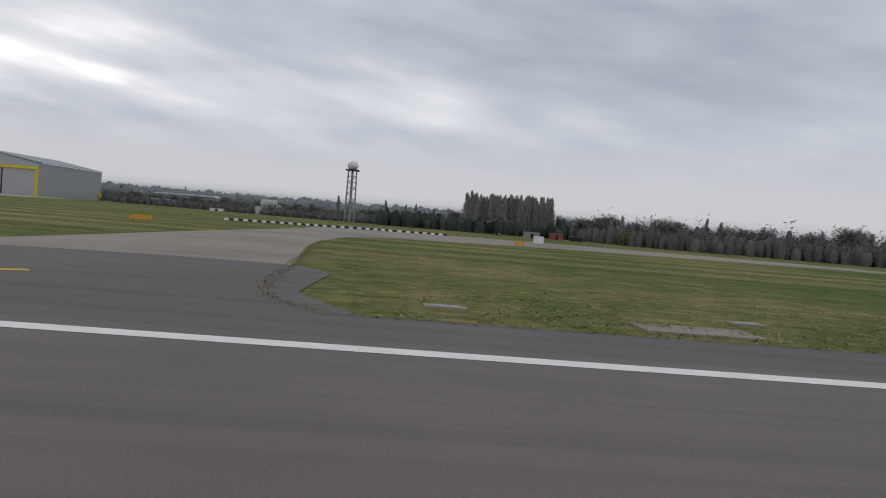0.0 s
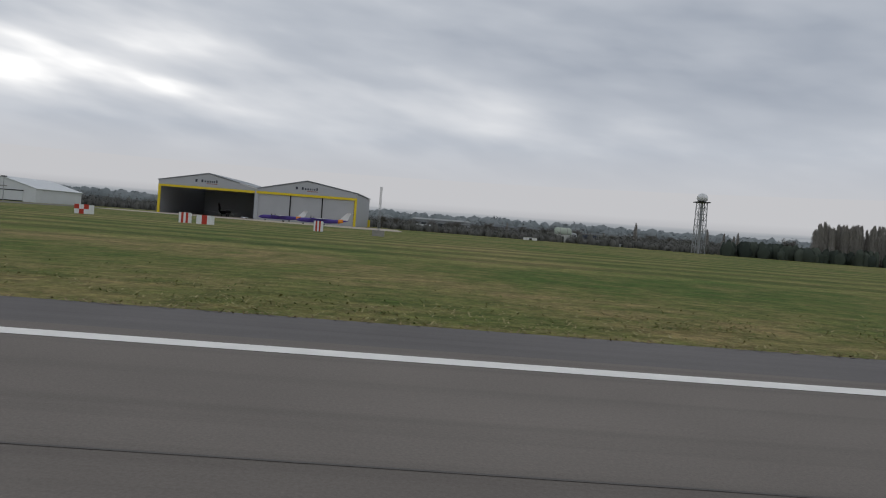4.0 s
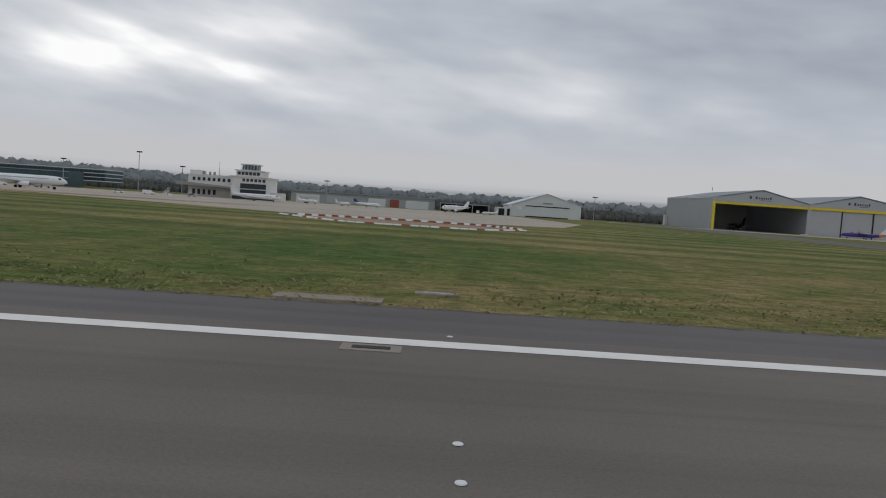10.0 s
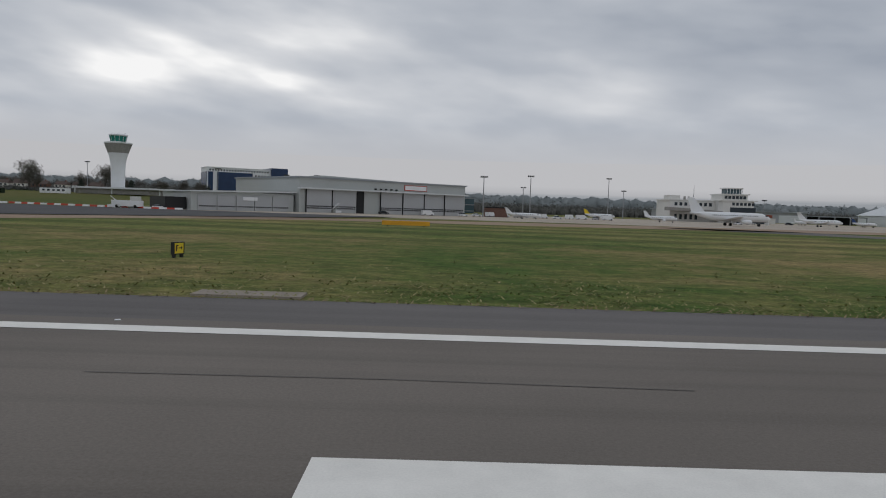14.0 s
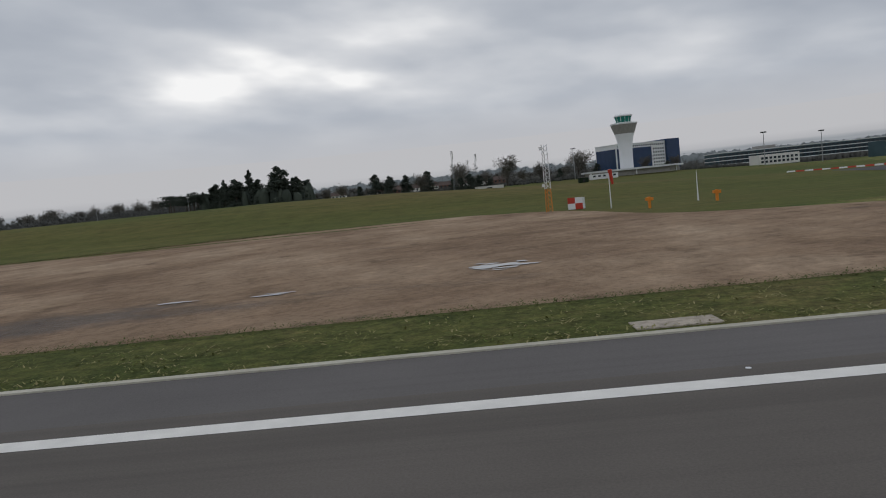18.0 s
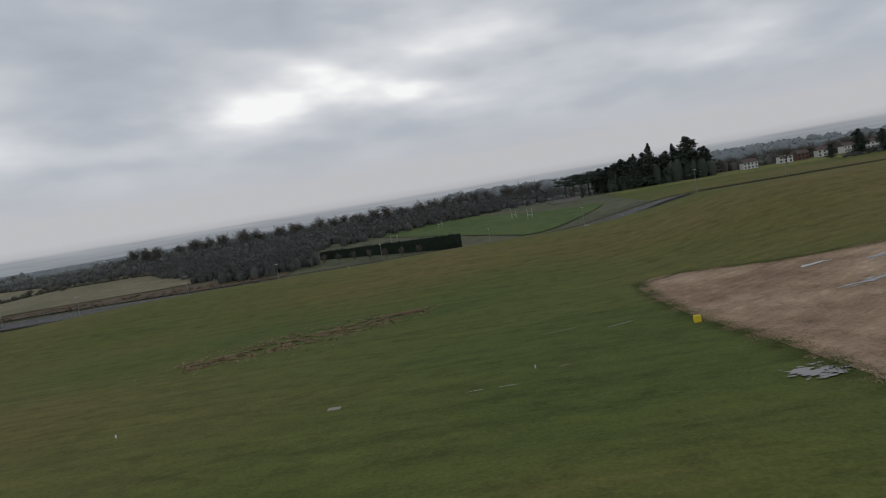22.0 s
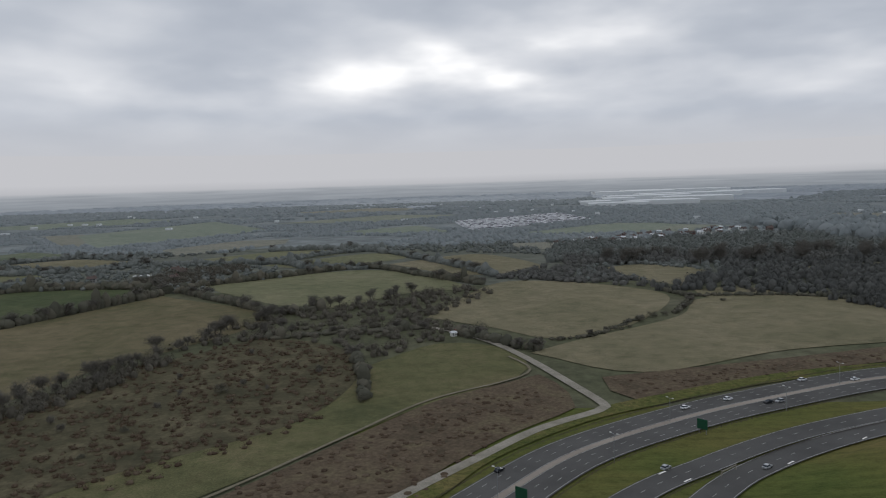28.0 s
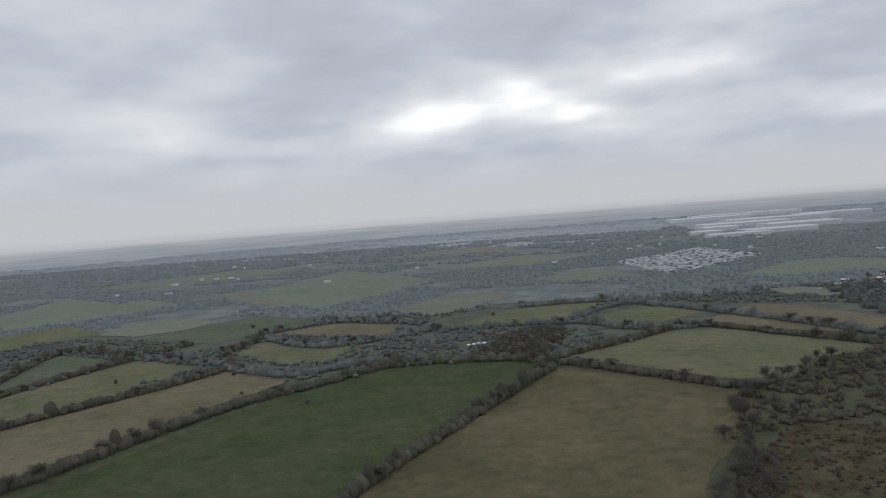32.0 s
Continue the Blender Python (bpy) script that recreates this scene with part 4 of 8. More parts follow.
sheet("rough_bank", [(-1010, 40), (-960, 98), (-941, 126), (-926, 146), (-911, 157), (-902, 163), (-897, 150), (-897, 141), (-912, 126), (-926, 107), (-940, 80), (-960, 40)], M["bank"], "reddish rough grass bank", 0.21, 10, "structure", "bank", 6)
sheet("field_bank", [(-888, 160), (-838, 172), (-797, 182), (-766, 180), (-735, 174), (-735, 163.5), (-778, 168), (-806, 169), (-848, 159), (-884, 145)], M["bank"], "brown rough grass bank above the road", 0.22, 10, "structure", "bank", 6)
sheet("green_margin", [(-960, 60), (-925, 108), (-911, 124), (-897, 137), (-882, 146), (-848, 160), (-815, 166), (-808, 163), (-848, 155), (-881, 141), (-897, 132), (-914, 116), (-925, 98), (-950, 60)], M["verge"], "green grass road margin", 0.23, 10, "structure", "verge", 5)

# ---- main road ----
ROAD_A = [(-960, 40), (-929, 80), (-916, 98.5), (-901, 117), (-881, 131.5), (-860, 142.5), (-828, 155), (-800, 157), (-770, 157.5), (-735, 156), (-690, 155), (-630, 158), (-560, 166)]
ROAD_B = [(-930, 60), (-898, 97), (-881, 111), (-861, 124), (-838, 134), (-818, 140), (-790, 144), (-760, 146.5)]
ROAD_C = [(-910, 66), (-887, 96), (-872, 110.5), (-849, 124), (-822, 133.5), (-795, 139.5), (-765, 142.5), (-730, 144.5), (-690, 146)]
strip("road_main", ROAD_A, 12.0, M["road"], "wide grey dual carriageway", 0.25, category="road")
strip("road_link", ROAD_B, 5.2, M["road"], "grey link road", 0.26, category="road")
strip("road_slip", ROAD_C, 5.2, M["road"], "grey two-lane slip road", 0.27, category="road")
strip("road_reserve", ROAD_A[:8], 1.2, M["concrete"], "tan paved central reserve", 0.275, category="road")
for rd, offs, lift in ((ROAD_A, (-5.7, 5.7, -0.75, 0.75), 0.285), (ROAD_B, (-2.4, 2.4), 0.29), (ROAD_C, (-2.4, 2.4), 0.3)):
    for o in offs:
        strip("road_edge_line", rd, 0.09, M["road_line"], "thin white road edge line", lift, o, category="road marking", step=2.0)
PATH_A = [(-960, 62), (-931, 99), (-918, 115), (-906, 129), (-893, 138.5), (-891, 141), (-893.5, 150), (-903.5, 176), (-912, 193), (-922, 206), (-934, 216)]
strip("gravel_path", PATH_A, 2.2, M["path"], "pale gravel track beside the road", 0.3, category="path")
strip("farm_track", [(-990, 60), (-959, 101), (-941, 128), (-927, 147), (-911, 158), (-904.5, 164), (-904, 170), (-908, 178)], 0.7, M["track"], "narrow pale worn farm track", 0.32, category="path")


# ---- trees and hedges ----
def twig_mesh(name, rng, tall, spread, levels, upright, mat, count=(5, 4, 4, 3), thick=0.02, spray=None):
    """Limbs and twigs that fork and thin out."""
    bm = B()

    def limb(p, d, length, r, lev):
        q = p + d * length
        if lev <= 1:
            tube(bm, p, q, r, r * 0.6, 5)
        else:
            s = d.orthogonal().normalized()
            s.rotate(Euler((rng.random() * 3, rng.random() * 3, rng.random() * 3)))
            w = max(r, thick)
            a, b, c = bm.verts.new(p - s * w), bm.verts.new(p + s * w), bm.verts.new(q)
            bm.faces.new((a, b, c))
        if lev >= levels:
            return
        for k in range(count[min(lev, len(count) - 1)]):
            t = 0.35 + 0.65 * rng.random()
            e = Vector((rng.gauss(0, 1), rng.gauss(0, 1), rng.gauss(0.25, 0.7)))
            nd = (d * upright + e.normalized() * spread).normalized()
            limb(p + d * length * t, nd, length * rng.uniform(0.5, 0.78), r * 0.5, lev + 1)

    for k in range(7):
        e = Vector((rng.gauss(0, 1), rng.gauss(0, 1), rng.uniform(0.2, 1.1)))
        limb(Vector((0, 0, tall * rng.uniform(0.2, 0.5))), (Vector((0, 0, upright)) + e.normalized() * spread).normalized(), tall * rng.uniform(0.26, 0.4), tall * 0.013, 0)
    if spray:
        for a, b, c, d in spray[0].reshape(-1, 4, 3):
            bm.faces.new([bm.verts.new(q) for q in (a, b, c, d)])
    me = bpy.data.meshes.new(name)
    bm.to_mesh(me)
    bm.free()
    me.materials.append(mat)
    return me


def puff(rng, centres, radii, n, size, flat=0.7, upright=False):
    """Many small leaves or twig sprays about the centres, lying along the crown's outside, as arrays."""
    c = np.repeat(np.asarray(centres, float), n, 0)
    r = np.repeat(np.asarray(radii, float), n, 0)
    m = len(c)
    d = rng.normal(size=(m, 3))
    d /= np.linalg.norm(d, axis=1)[:, None]
    nrm = d + rng.normal(size=(m, 3)) * 0.45 + np.array([0, 0, 0.25])
    d = d * (rng.random((m, 1)) ** 0.3)
    p = c + d * r
    a = np.cross(nrm, rng.normal(size=(m, 3)))
    if upright:
        a = np.array([[0, 0, 1.0]]) + rng.normal(size=(m, 3)) * 0.22
    a /= np.linalg.norm(a, axis=1)[:, None] + 1e-9
    b = np.cross(a, nrm)
    b /= np.linalg.norm(b, axis=1)[:, None] + 1e-9
    s = size * rng.uniform(0.5, 1.4, (m, 1))
    v = np.stack([p - a * s, p + b * s * flat, p + a * s, p - b * s * flat], 1).reshape(-1, 3)
    f = np.arange(4 * m).reshape(-1, 4)
    return v, f


def cloud_of_leaves(name, rng, centres, radii, n, size, mat, flat=0.7, upright=False):
    v, f = puff(rng, centres, radii, n, size, flat, upright)
    return mesh_from(name, v.tolist(), f.tolist(), mat)


def tree_proto(kind, seed, tall):
    rng = random.Random(seed)
    nrng = np.random.default_rng(seed)
    spec = {"oak": ("wide bare winter oak", "twig"), "poplar": ("tall narrow bare poplar", "poplar"), "pine": ("dark evergreen conifer", "pine"), "scots_pine": ("flat-topped dark pine", "pine"),
            "cypress": ("dark pointed evergreen cypress", "pine"), "bush": ("low bare bush", "hedge"), "willow": ("yellow-green willow in early leaf", "willow")}[kind]
    e = new(kind + "_tree" if kind != "bush" else "bush")
    tagged(e, spec[0] + " standing in rough grass", "tree" if kind != "bush" else "bush")
    tr = B()
    top = {"oak": 0.45, "poplar": 0.8, "pine": 0.75, "scots_pine": 0.8, "cypress": 0.9, "bush": 0.3, "willow": 0.5}[kind]
    lean = tall * 0.02 * rng.uniform(-1, 1)
    tube(tr, (0, 0, -0.3), (lean, 0, tall * top * 0.5), tall * 0.03, tall * 0.022, 7)
    tube(tr, (lean, 0, tall * top * 0.5), (lean * 1.4, 0, tall * top), tall * 0.022, tall * 0.008, 6)
    part("trunk", tr, M["bark"], e)
    if kind == "oak":
        me = twig_mesh("crown", rng, tall, 0.95, 3, 0.55, M["twig"], (6, 6, 6, 6), tall * 0.006, puff(nrng, [(0.27 * math.cos(q * 2.4) * (0.35 + 0.65 * (q % 3) / 2), 0.27 * math.sin(q * 2.4) * (0.35 + 0.65 * (q % 3) / 2), 0.4 + 0.36 * ((q * 5) % 7) / 6) for q in range(16)], [(0.18, 0.18, 0.16)] * 16, 80, 0.05, 0.08))
    elif kind == "poplar":
        cs = [(rng.gauss(0, 0.012), rng.gauss(0, 0.012), 0.12 + 0.8 * i / 15) for i in range(16)]
        rs = [(0.085 * math.sin(math.pi * (0.2 + 0.72 * i / 15)) + 0.012,) * 2 + (0.06,) for i in range(16)]
        me = cloud_of_leaves("crown", nrng, cs, rs, 110, 0.05, M["poplar"], 0.07, True)
    else:
        cs, rs = [], []
        if kind == "cypress":
            for i in range(16):
                t = i / 15
                cs.append((rng.gauss(0, 0.02) * tall, rng.gauss(0, 0.02) * tall, tall * (0.08 + 0.86 * t)))
                w = tall * 0.17 * (1 - t) ** 0.7 + tall * 0.02
                rs.append((w, w, tall * 0.06))
            n, size = 110, tall * 0.026
        elif kind == "pine":
            for i in range(44):
                t = (i + rng.random()) / 44
                w = tall * (0.22 * (1 - t) ** 0.42 + 0.03)
                an = rng.random() * 6.28
                q = w * 0.62 * rng.random() ** 0.5
                cs.append((q * math.cos(an), q * math.sin(an), tall * (0.06 + 0.9 * t)))
                rs.append((w * 0.6, w * 0.6, tall * 0.055))
            n, size = 80, tall * 0.024
        elif kind == "scots_pine":
            for i in range(16):
                an = rng.random() * 6.28
                q = tall * 0.3 * rng.random() ** 0.5
                t = rng.random()
                cs.append((q * math.cos(an), q * math.sin(an), tall * (0.55 + 0.38 * t)))
                rs.append((tall * 0.15, tall * 0.15, tall * 0.06))
            n, size = 90, tall * 0.024
        else:
            for i in range(14):
                an = rng.random() * 6.28
                q = tall * 0.42 * rng.random() ** 0.5
                cs.append((q * math.cos(an), q * math.sin(an), tall * rng.uniform(0.25, 0.72)))
                rs.append((tall * 0.26,) * 2 + (tall * 0.24,))
            n, size = 70, tall * 0.045
        me = cloud_of_leaves("crown", nrng, cs, rs, n, size, M[spec[1]], 0.4)
    c = new("crown", me)
    c.parent = e
    return e


PROTO = {}
for kind, n in (("oak", 4), ("poplar", 3), ("pine", 4), ("scots_pine", 3), ("cypress", 2), ("bush", 3), ("willow", 1)):
    for s in range(n):
        PROTO[kind, s] = tree_proto(kind, 100 + 7 * s + len(kind), 1.0)
used = set()


def plant(kind, x, y, tall, seed=0, label="", group="", wide=1.0, z=None):
    n = sum(1 for k in PROTO if k[0] == kind)
    key = (kind, seed % n)
    src = PROTO[key]
    m = Matrix.LocRotScale((x, y, float(height(x, y)) if z is None else z), Euler((0, 0, (seed * 2.399) % 6.28)), (tall * wide, tall * wide, tall))
    if key not in used:
        used.add(key)
        src.matrix_basis = m
        ob = src
    else:
        made = copy_thing(src, Matrix())
        made.matrix_basis = m
        ob = made
    if label:
        ob["label"] = label
    if group:
        ob["group"] = group
    return ob


def crowns(rng, x, y, z, h, w):
    """Uneven rounded crowns as arrays of corners and four-sided faces."""
    k, m = len(x), 8
    rows = []
    for r, q in ((0.75, -0.04), (1.0, 0.4), (0.82, 0.76), (0.42, 0.97), (0.04, 1.04)):
        t = 2 * np.pi * np.arange(m) / m + rng.uniform(0, 1, (k, 1))
        j = rng.uniform(0.78, 1.22, (k, m))
        rows.append(np.stack([x[:, None] + w[:, None] * r * j * np.cos(t), y[:, None] + w[:, None] * r * j * np.sin(t), z[:, None] + h[:, None] * q * rng.uniform(0.92, 1.08, (k, m))], 2))
    v = np.stack(rows, 1).reshape(-1, 3)
    i = np.arange(m)
    face = np.concatenate([np.stack([s * m + i, s * m + (i + 1) % m, (s + 1) * m + (i + 1) % m, (s + 1) * m + i], 1) for s in range(4)])
    return v, (face[None] + (np.arange(k) * 5 * m)[:, None, None]).reshape(-1, 4)


def wood(name, rng, spots, tall, wide, n, size, mat, label, category="woodland", flat=0.3, core=0.95, mixed=0.0):
    """A stand of many trees as one object."""
    spots = np.asarray(spots, float)
    z0 = height(spots[:, 0], spots[:, 1])
    k = len(spots)
    t = tall * rng.uniform(0.65, 1.15, k)
    if mixed:
        t = t * np.where(rng.random(k) < mixed, 1.35, 0.9)
    c = np.stack([spots[:, 0], spots[:, 1], z0 + t * 0.55], 1)
    r = np.stack([wide * rng.uniform(0.7, 1.2, k)] * 2 + [t * 0.47], 1)
    v, f = puff(rng, c, r * 1.12, max(6, int(n * (1.5 - core))), size, flat)
    # the close mass of each crown
    dv, df = crowns(rng, spots[:, 0], spots[:, 1], z0, t * core, r[:, 0] * core)
    faces = f.tolist() + (df + len(v)).tolist()
    return tagged(new(name, mesh_from(name, np.concatenate([v, dv]).tolist(), faces, mat, True)), label, category, kind="stuff")


def scatter(rng, poly, spacing):
    xs, ys = [p[0] for p in poly], [p[1] for p in poly]
    n = int((max(xs) - min(xs)) * (max(ys) - min(ys)) / spacing ** 2)
    p = np.stack([rng.uniform(min(xs), max(xs), n), rng.uniform(min(ys), max(ys), n)], 1)
    return p[inside(p[:, 0], p[:, 1], poly)]


R = np.random.default_rng(5)
# wooded horizon behind the airfield
for poly, sp, tall, wide, n, size in (
        ([(-470, 300), (-260, 292), (-60, 300), (40, 290), (260, 250), (300, 340), (0, 400), (-470, 380)], 2.7, 4.6, 1.5, 26, 0.4),
        ([(55, 150), (120, 128), (260, 92), (420, 60), (430, 140), (260, 190), (90, 215), (40, 205)], 2.5, 6.2, 1.5, 34, 0.36),
        ([(-110, 262), (-20, 205), (55, 196), (60, 240), (-60, 290)], 2.5, 3.6, 1.4, 30, 0.34)):
    wood("woodland", R, scatter(R, poly, sp), tall, wide, n, size, M["wood"], "belt of bare grey winter trees behind the airfield", core=0.62, mixed=0.1)
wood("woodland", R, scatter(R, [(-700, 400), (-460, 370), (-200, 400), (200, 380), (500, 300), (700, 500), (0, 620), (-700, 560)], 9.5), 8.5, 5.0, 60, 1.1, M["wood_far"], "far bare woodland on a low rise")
# country woods
for poly, sp, tall, wide, n, size in (
        ([(-1003, 190), (-985, 232), (-966, 244), (-938, 270), (-916, 278), (-905, 262), (-932, 226), (-912, 206), (-926, 194), (-944, 178), (-970, 205)], 5.2, 2.6, 2.0, 46, 0.42),
        ([(-1030, 118), (-1012, 160), (-1000, 186), (-994, 180), (-1006, 150), (-1020, 112)], 3.4, 3.2, 2.0, 60, 0.42),
        ([(-850, 262), (-838, 272), (-812, 300), (-800, 330), (-740, 330), (-735, 262), (-742, 200), (-760, 200), (-790, 245)], 4.4, 4.0, 2.6, 40, 0.6),
        ([(-752, 171), (-736, 169), (-729, 178), (-733, 196), (-744, 206), (-757, 196)], 3.2, 5.4, 2.2, 60, 0.4),
        ([(-800, 237), (-776, 206), (-762, 181), (-752, 196), (-770, 230), (-790, 246)], 3.4, 4.2, 2.2, 50, 0.4),
        ([(-905, 300), (-882, 330), (-860, 330), (-846, 268), (-896, 294)], 4.5, 2.6, 2.4, 36, 0.6),
        ([(-735, 225), (-700, 262), (-640, 300), (-640, 345), (-740, 345)], 5.0, 4.6, 3.0, 40, 0.7),
        ([(-880, 345), (-800, 345), (-640, 345), (-600, 420), (-700, 480), (-860, 440)], 6.5, 4.4, 3.6, 34, 1.0),
        ([(-870, 335), (-800, 326), (-700, 322), (-640, 318), (-640, 345), (-700, 356), (-870, 362)], 4.0, 4.2, 3.0, 50, 0.65),
        ([(-600, 285), (-520, 290), (-440, 305), (-440, 350), (-600, 340)], 4.6, 4.6, 2.8, 40, 0.65),
        ([(-575, 224), (-480, 226), (-440, 246), (-440, 256), (-560, 246)], 3.2, 1.5, 1.6, 40, 0.3),
        ([(-1075, 300), (-1060, 345), (-1035, 372), (-1022, 352), (-1040, 300)], 3.8, 3.0, 2.0, 46, 0.5)):
    wood("woodland", R, scatter(R, poly, sp * 0.74), tall, wide * (0.9 if poly[0][0] < -1000 else 0.75), int(n * 2.4), size * 0.6, M["thicket" if poly[0][0] < -1000 else "copse" if poly[0][1] < 265 else "wood" if poly[0] != (-880, 345) else "hazed_twigs"], "stand of bare winter trees and scrub", core=0.55 if poly[0][0] < -1000 else 0.55 if poly[0][1] < 255 else 0.72, mixed=0.14)


def domes(name, rng, spots, tall, wide, mat, label):
    """Far woods: each crown a small uneven dome, all in one object."""
    v, f = [], []
    for x, y in spots:
        h, w = tall * rng.uniform(0.55, 1.25), wide * rng.uniform(0.35, 0.75)
        z = float(height(x, y))
        k = len(v)
        for ring_, (r, q) in enumerate(((1.0, -0.05), (0.8, 0.5), (0.45, 0.86))):
            for i in range(7):
                t = 2 * math.pi * i / 7 + ring_ * 0.4
                j = rng.uniform(0.8, 1.2)
                v.append((x + w * r * j * math.cos(t), y + w * r * j * math.sin(t), z + h * q * rng.uniform(0.9, 1.1)))
        v.append((x, y, z + h))
        for ring_ in (0, 1):
            for i in range(7):
                a, b = k + ring_ * 7 + i, k + ring_ * 7 + (i + 1) % 7
                f.append((a, b, b + 7, a + 7))
        f += [(k + 14 + i, k + 14 + (i + 1) % 7, k + 21) for i in range(7)]
    return tagged(new(name, mesh_from(name, v, f, mat, True)), label, "woodland", kind="stuff")


def litter(name, pts, size, mat, label, seed, category="grass"):
    """Blades and straw lying about the points, as one object."""
    rng = np.random.default_rng(seed)
    p = np.asarray(pts, float)
    m = len(p)
    t = rng.uniform(0, 6.28, m)
    s = size * rng.uniform(0.4, 1.6, (m, 1))
    a = np.stack([np.cos(t), np.sin(t), rng.uniform(0.0, 0.5, m)], 1)
    b = np.stack([-np.sin(t), np.cos(t), np.zeros(m)], 1) * 0.22
    c = np.stack([p[:, 0], p[:, 1], height(p[:, 0], p[:, 1]) + 0.045], 1)
    q = np.stack([c - a * s * 0.4, c + b * s, c + a * s, c - b * s], 1).reshape(-1, 3)
    return tagged(new(name, mesh_from(name, q.tolist(), np.arange(4 * m).reshape(-1, 4).tolist(), mat)), label, category, kind="stuff")


def far_scatter(y0, y1, x0, x1, sp):
    p = np.stack([R.uniform(x0, x1, int((x1 - x0) * (y1 - y0) / sp ** 2)), R.uniform(y0, y1, int((x1 - x0) * (y1 - y0) / sp ** 2))], 1)
    keep = np.ones(len(p), bool)
    for _, ol in FIELDS + (("", CAR_PARK), ("", PLANT)):
        keep &= ~inside(p[:, 0], p[:, 1], ol)
    nz = np.array([noise.noise((a / 120, b / 90, 0.3)) for a, b in p])
    return p[keep & (nz > -0.22)]


CAR_PARK = [(-928, 745), (-912, 590), (-789, 706), (-800, 880)]
PLANT = [(-720, 1040), (-560, 1000), (-150, 1500), (-100, 2400), (-500, 2500), (-640, 1500)]
# Woods from here outward wear the haze-painted colours.
wood("field_woodland", R, far_scatter(285, 470, -1500, -640, 4.2), 2.3, 1.7, 60, 0.24, M["hazed_twigs"], "scrub and bare trees between the fields", core=0.7, mixed=0.16)
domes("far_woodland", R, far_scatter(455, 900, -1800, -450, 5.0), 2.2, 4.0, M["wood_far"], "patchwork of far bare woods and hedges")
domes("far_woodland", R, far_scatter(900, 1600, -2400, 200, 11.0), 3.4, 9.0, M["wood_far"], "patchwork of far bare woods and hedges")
domes("far_woodland", R, far_scatter(1600, 2500, -2600, 1200, 24), 4.5, 30.0, M["wood_distant"], "distant woods to the horizon, painted haze-grey")


def hedge(pts, tall=1.3, wide=1.2, mat="hedge", label="bare dark hedgerow between fields", dens=1.0, gap=0.06):
    line = spline(pts, 1.6)
    rng = np.random.default_rng(int(abs(pts[0][0] * 13 + pts[0][1])))
    c, r = [], []
    for q in line:
        if rng.random() < gap:
            continue
        h = tall * rng.uniform(0.6, 1.15) * (2.0 if rng.random() < 0.06 else 1.0)
        x, y = q.x + rng.normal(0, 0.3), q.y + rng.normal(0, 0.3)
        c.append((x, y, float(height(x, y)) + h * 0.5))
        r.append((wide * rng.uniform(0.7, 1.2), wide * rng.uniform(0.7, 1.2), h * 0.55))
    v, f = puff(rng, c, r, int(56 * dens), 0.24, 0.4)
    c, r = np.array(c), np.array(r)
    dv, df = crowns(rng, c[:, 0], c[:, 1], height(c[:, 0], c[:, 1]), r[:, 2] * 1.5, r[:, 0] * 0.8)
    ob = new("hedgerow", mesh_from("hedgerow", np.concatenate([v, dv]).tolist(), f.tolist() + (df + len(v)).tolist(), M[mat], True))
    return tagged(ob, label, "hedge", kind="stuff")


for pts, tall, wide in (
        ([(-1165, 40), (-1106, 159), (-1081, 208), (-1040, 280)], 1.9, 1.4), ([(-1034, 286), (-1011, 265), (-984, 240), (-968, 244)], 1.6, 1.3),
        ([(-1236, 120), (-1190, 201), (-1161, 250), (-1130, 278), (-1104, 300), (-1056, 298), (-1040, 286)], 1.8, 1.8),
        ([(-1036, 296), (-1000, 322), (-966, 346), (-936, 312), (-912, 286)], 1.6, 1.5), ([(-1100, 384), (-1024, 380), (-996, 352), (-966, 342)], 1.7, 1.6),
        ([(-1026, 376), (-980, 436), (-945, 388), (-905, 305)], 1.7, 1.6), ([(-1040, 455), (-982, 452), (-965, 420)], 1.8, 2.0),
        ([(-1185, 316), (-1148, 294), (-1128, 305), (-1110, 312)], 1.6, 1.6), ([(-1294, 152), (-1240, 243), (-1198, 290), (-1183, 320), (-1196, 352), (-1190, 392)], 1.6, 1.5),
        ([(-1330, 160), (-1277, 280), (-1244, 356), (-1230, 395)], 1.5, 1.5), ([(-1240, 356), (-1198, 330), (-1185, 330)], 1.6, 1.5), ([(-1285, 292), (-1304, 392), (-1250, 362)], 1.5, 1.5),
        ([(-1192, 396), (-1150, 356), (-1116, 368), (-1095, 384)], 1.7, 1.7), ([(-1194, 414), (-1158, 442), (-1112, 420), (-1092, 392)], 1.6, 1.6),
        ([(-898, 194), (-884, 197), (-864, 219)], 0.7, 0.8), ([(-854, 222), (-841, 246), (-846, 262)], 1.1, 1.0), ([(-838, 250), (-800, 244), (-778, 218)], 1.0, 1.0),
        ([(-920, 203), (-905, 187), (-900, 184)], 1.5, 1.2), ([(-947, 180), (-943, 165), (-941, 150)], 1.4, 1.2), ([(-975, 203), (-958, 208), (-930, 212)], 1.2, 1.6)):
    # Hedges past y 305 take the haze-tinted twig colour.
    hedge(pts, tall * (2.1 if tall > 1.3 else 1.5), wide * (1.7 if tall > 1.3 else 1.4), "hedge" if pts[0][1] < 305 else "hazed_twigs")
    for i, q in enumerate(spline(pts, 9.0)):
        rr = random.Random(int(abs(q.x) * 7 + i))
        if rr.random() < 0.5:
            plant("oak", q.x + rr.uniform(-1, 1), q.y + rr.uniform(-1, 1), tall * rr.uniform(1.9, 3.1), i, "bare tree standing in a hedgerow", "hedgerow trees", 1.45)
core = B()
ch = [Vector((-731, 193, 0)), Vector((-693, 165, 0))]
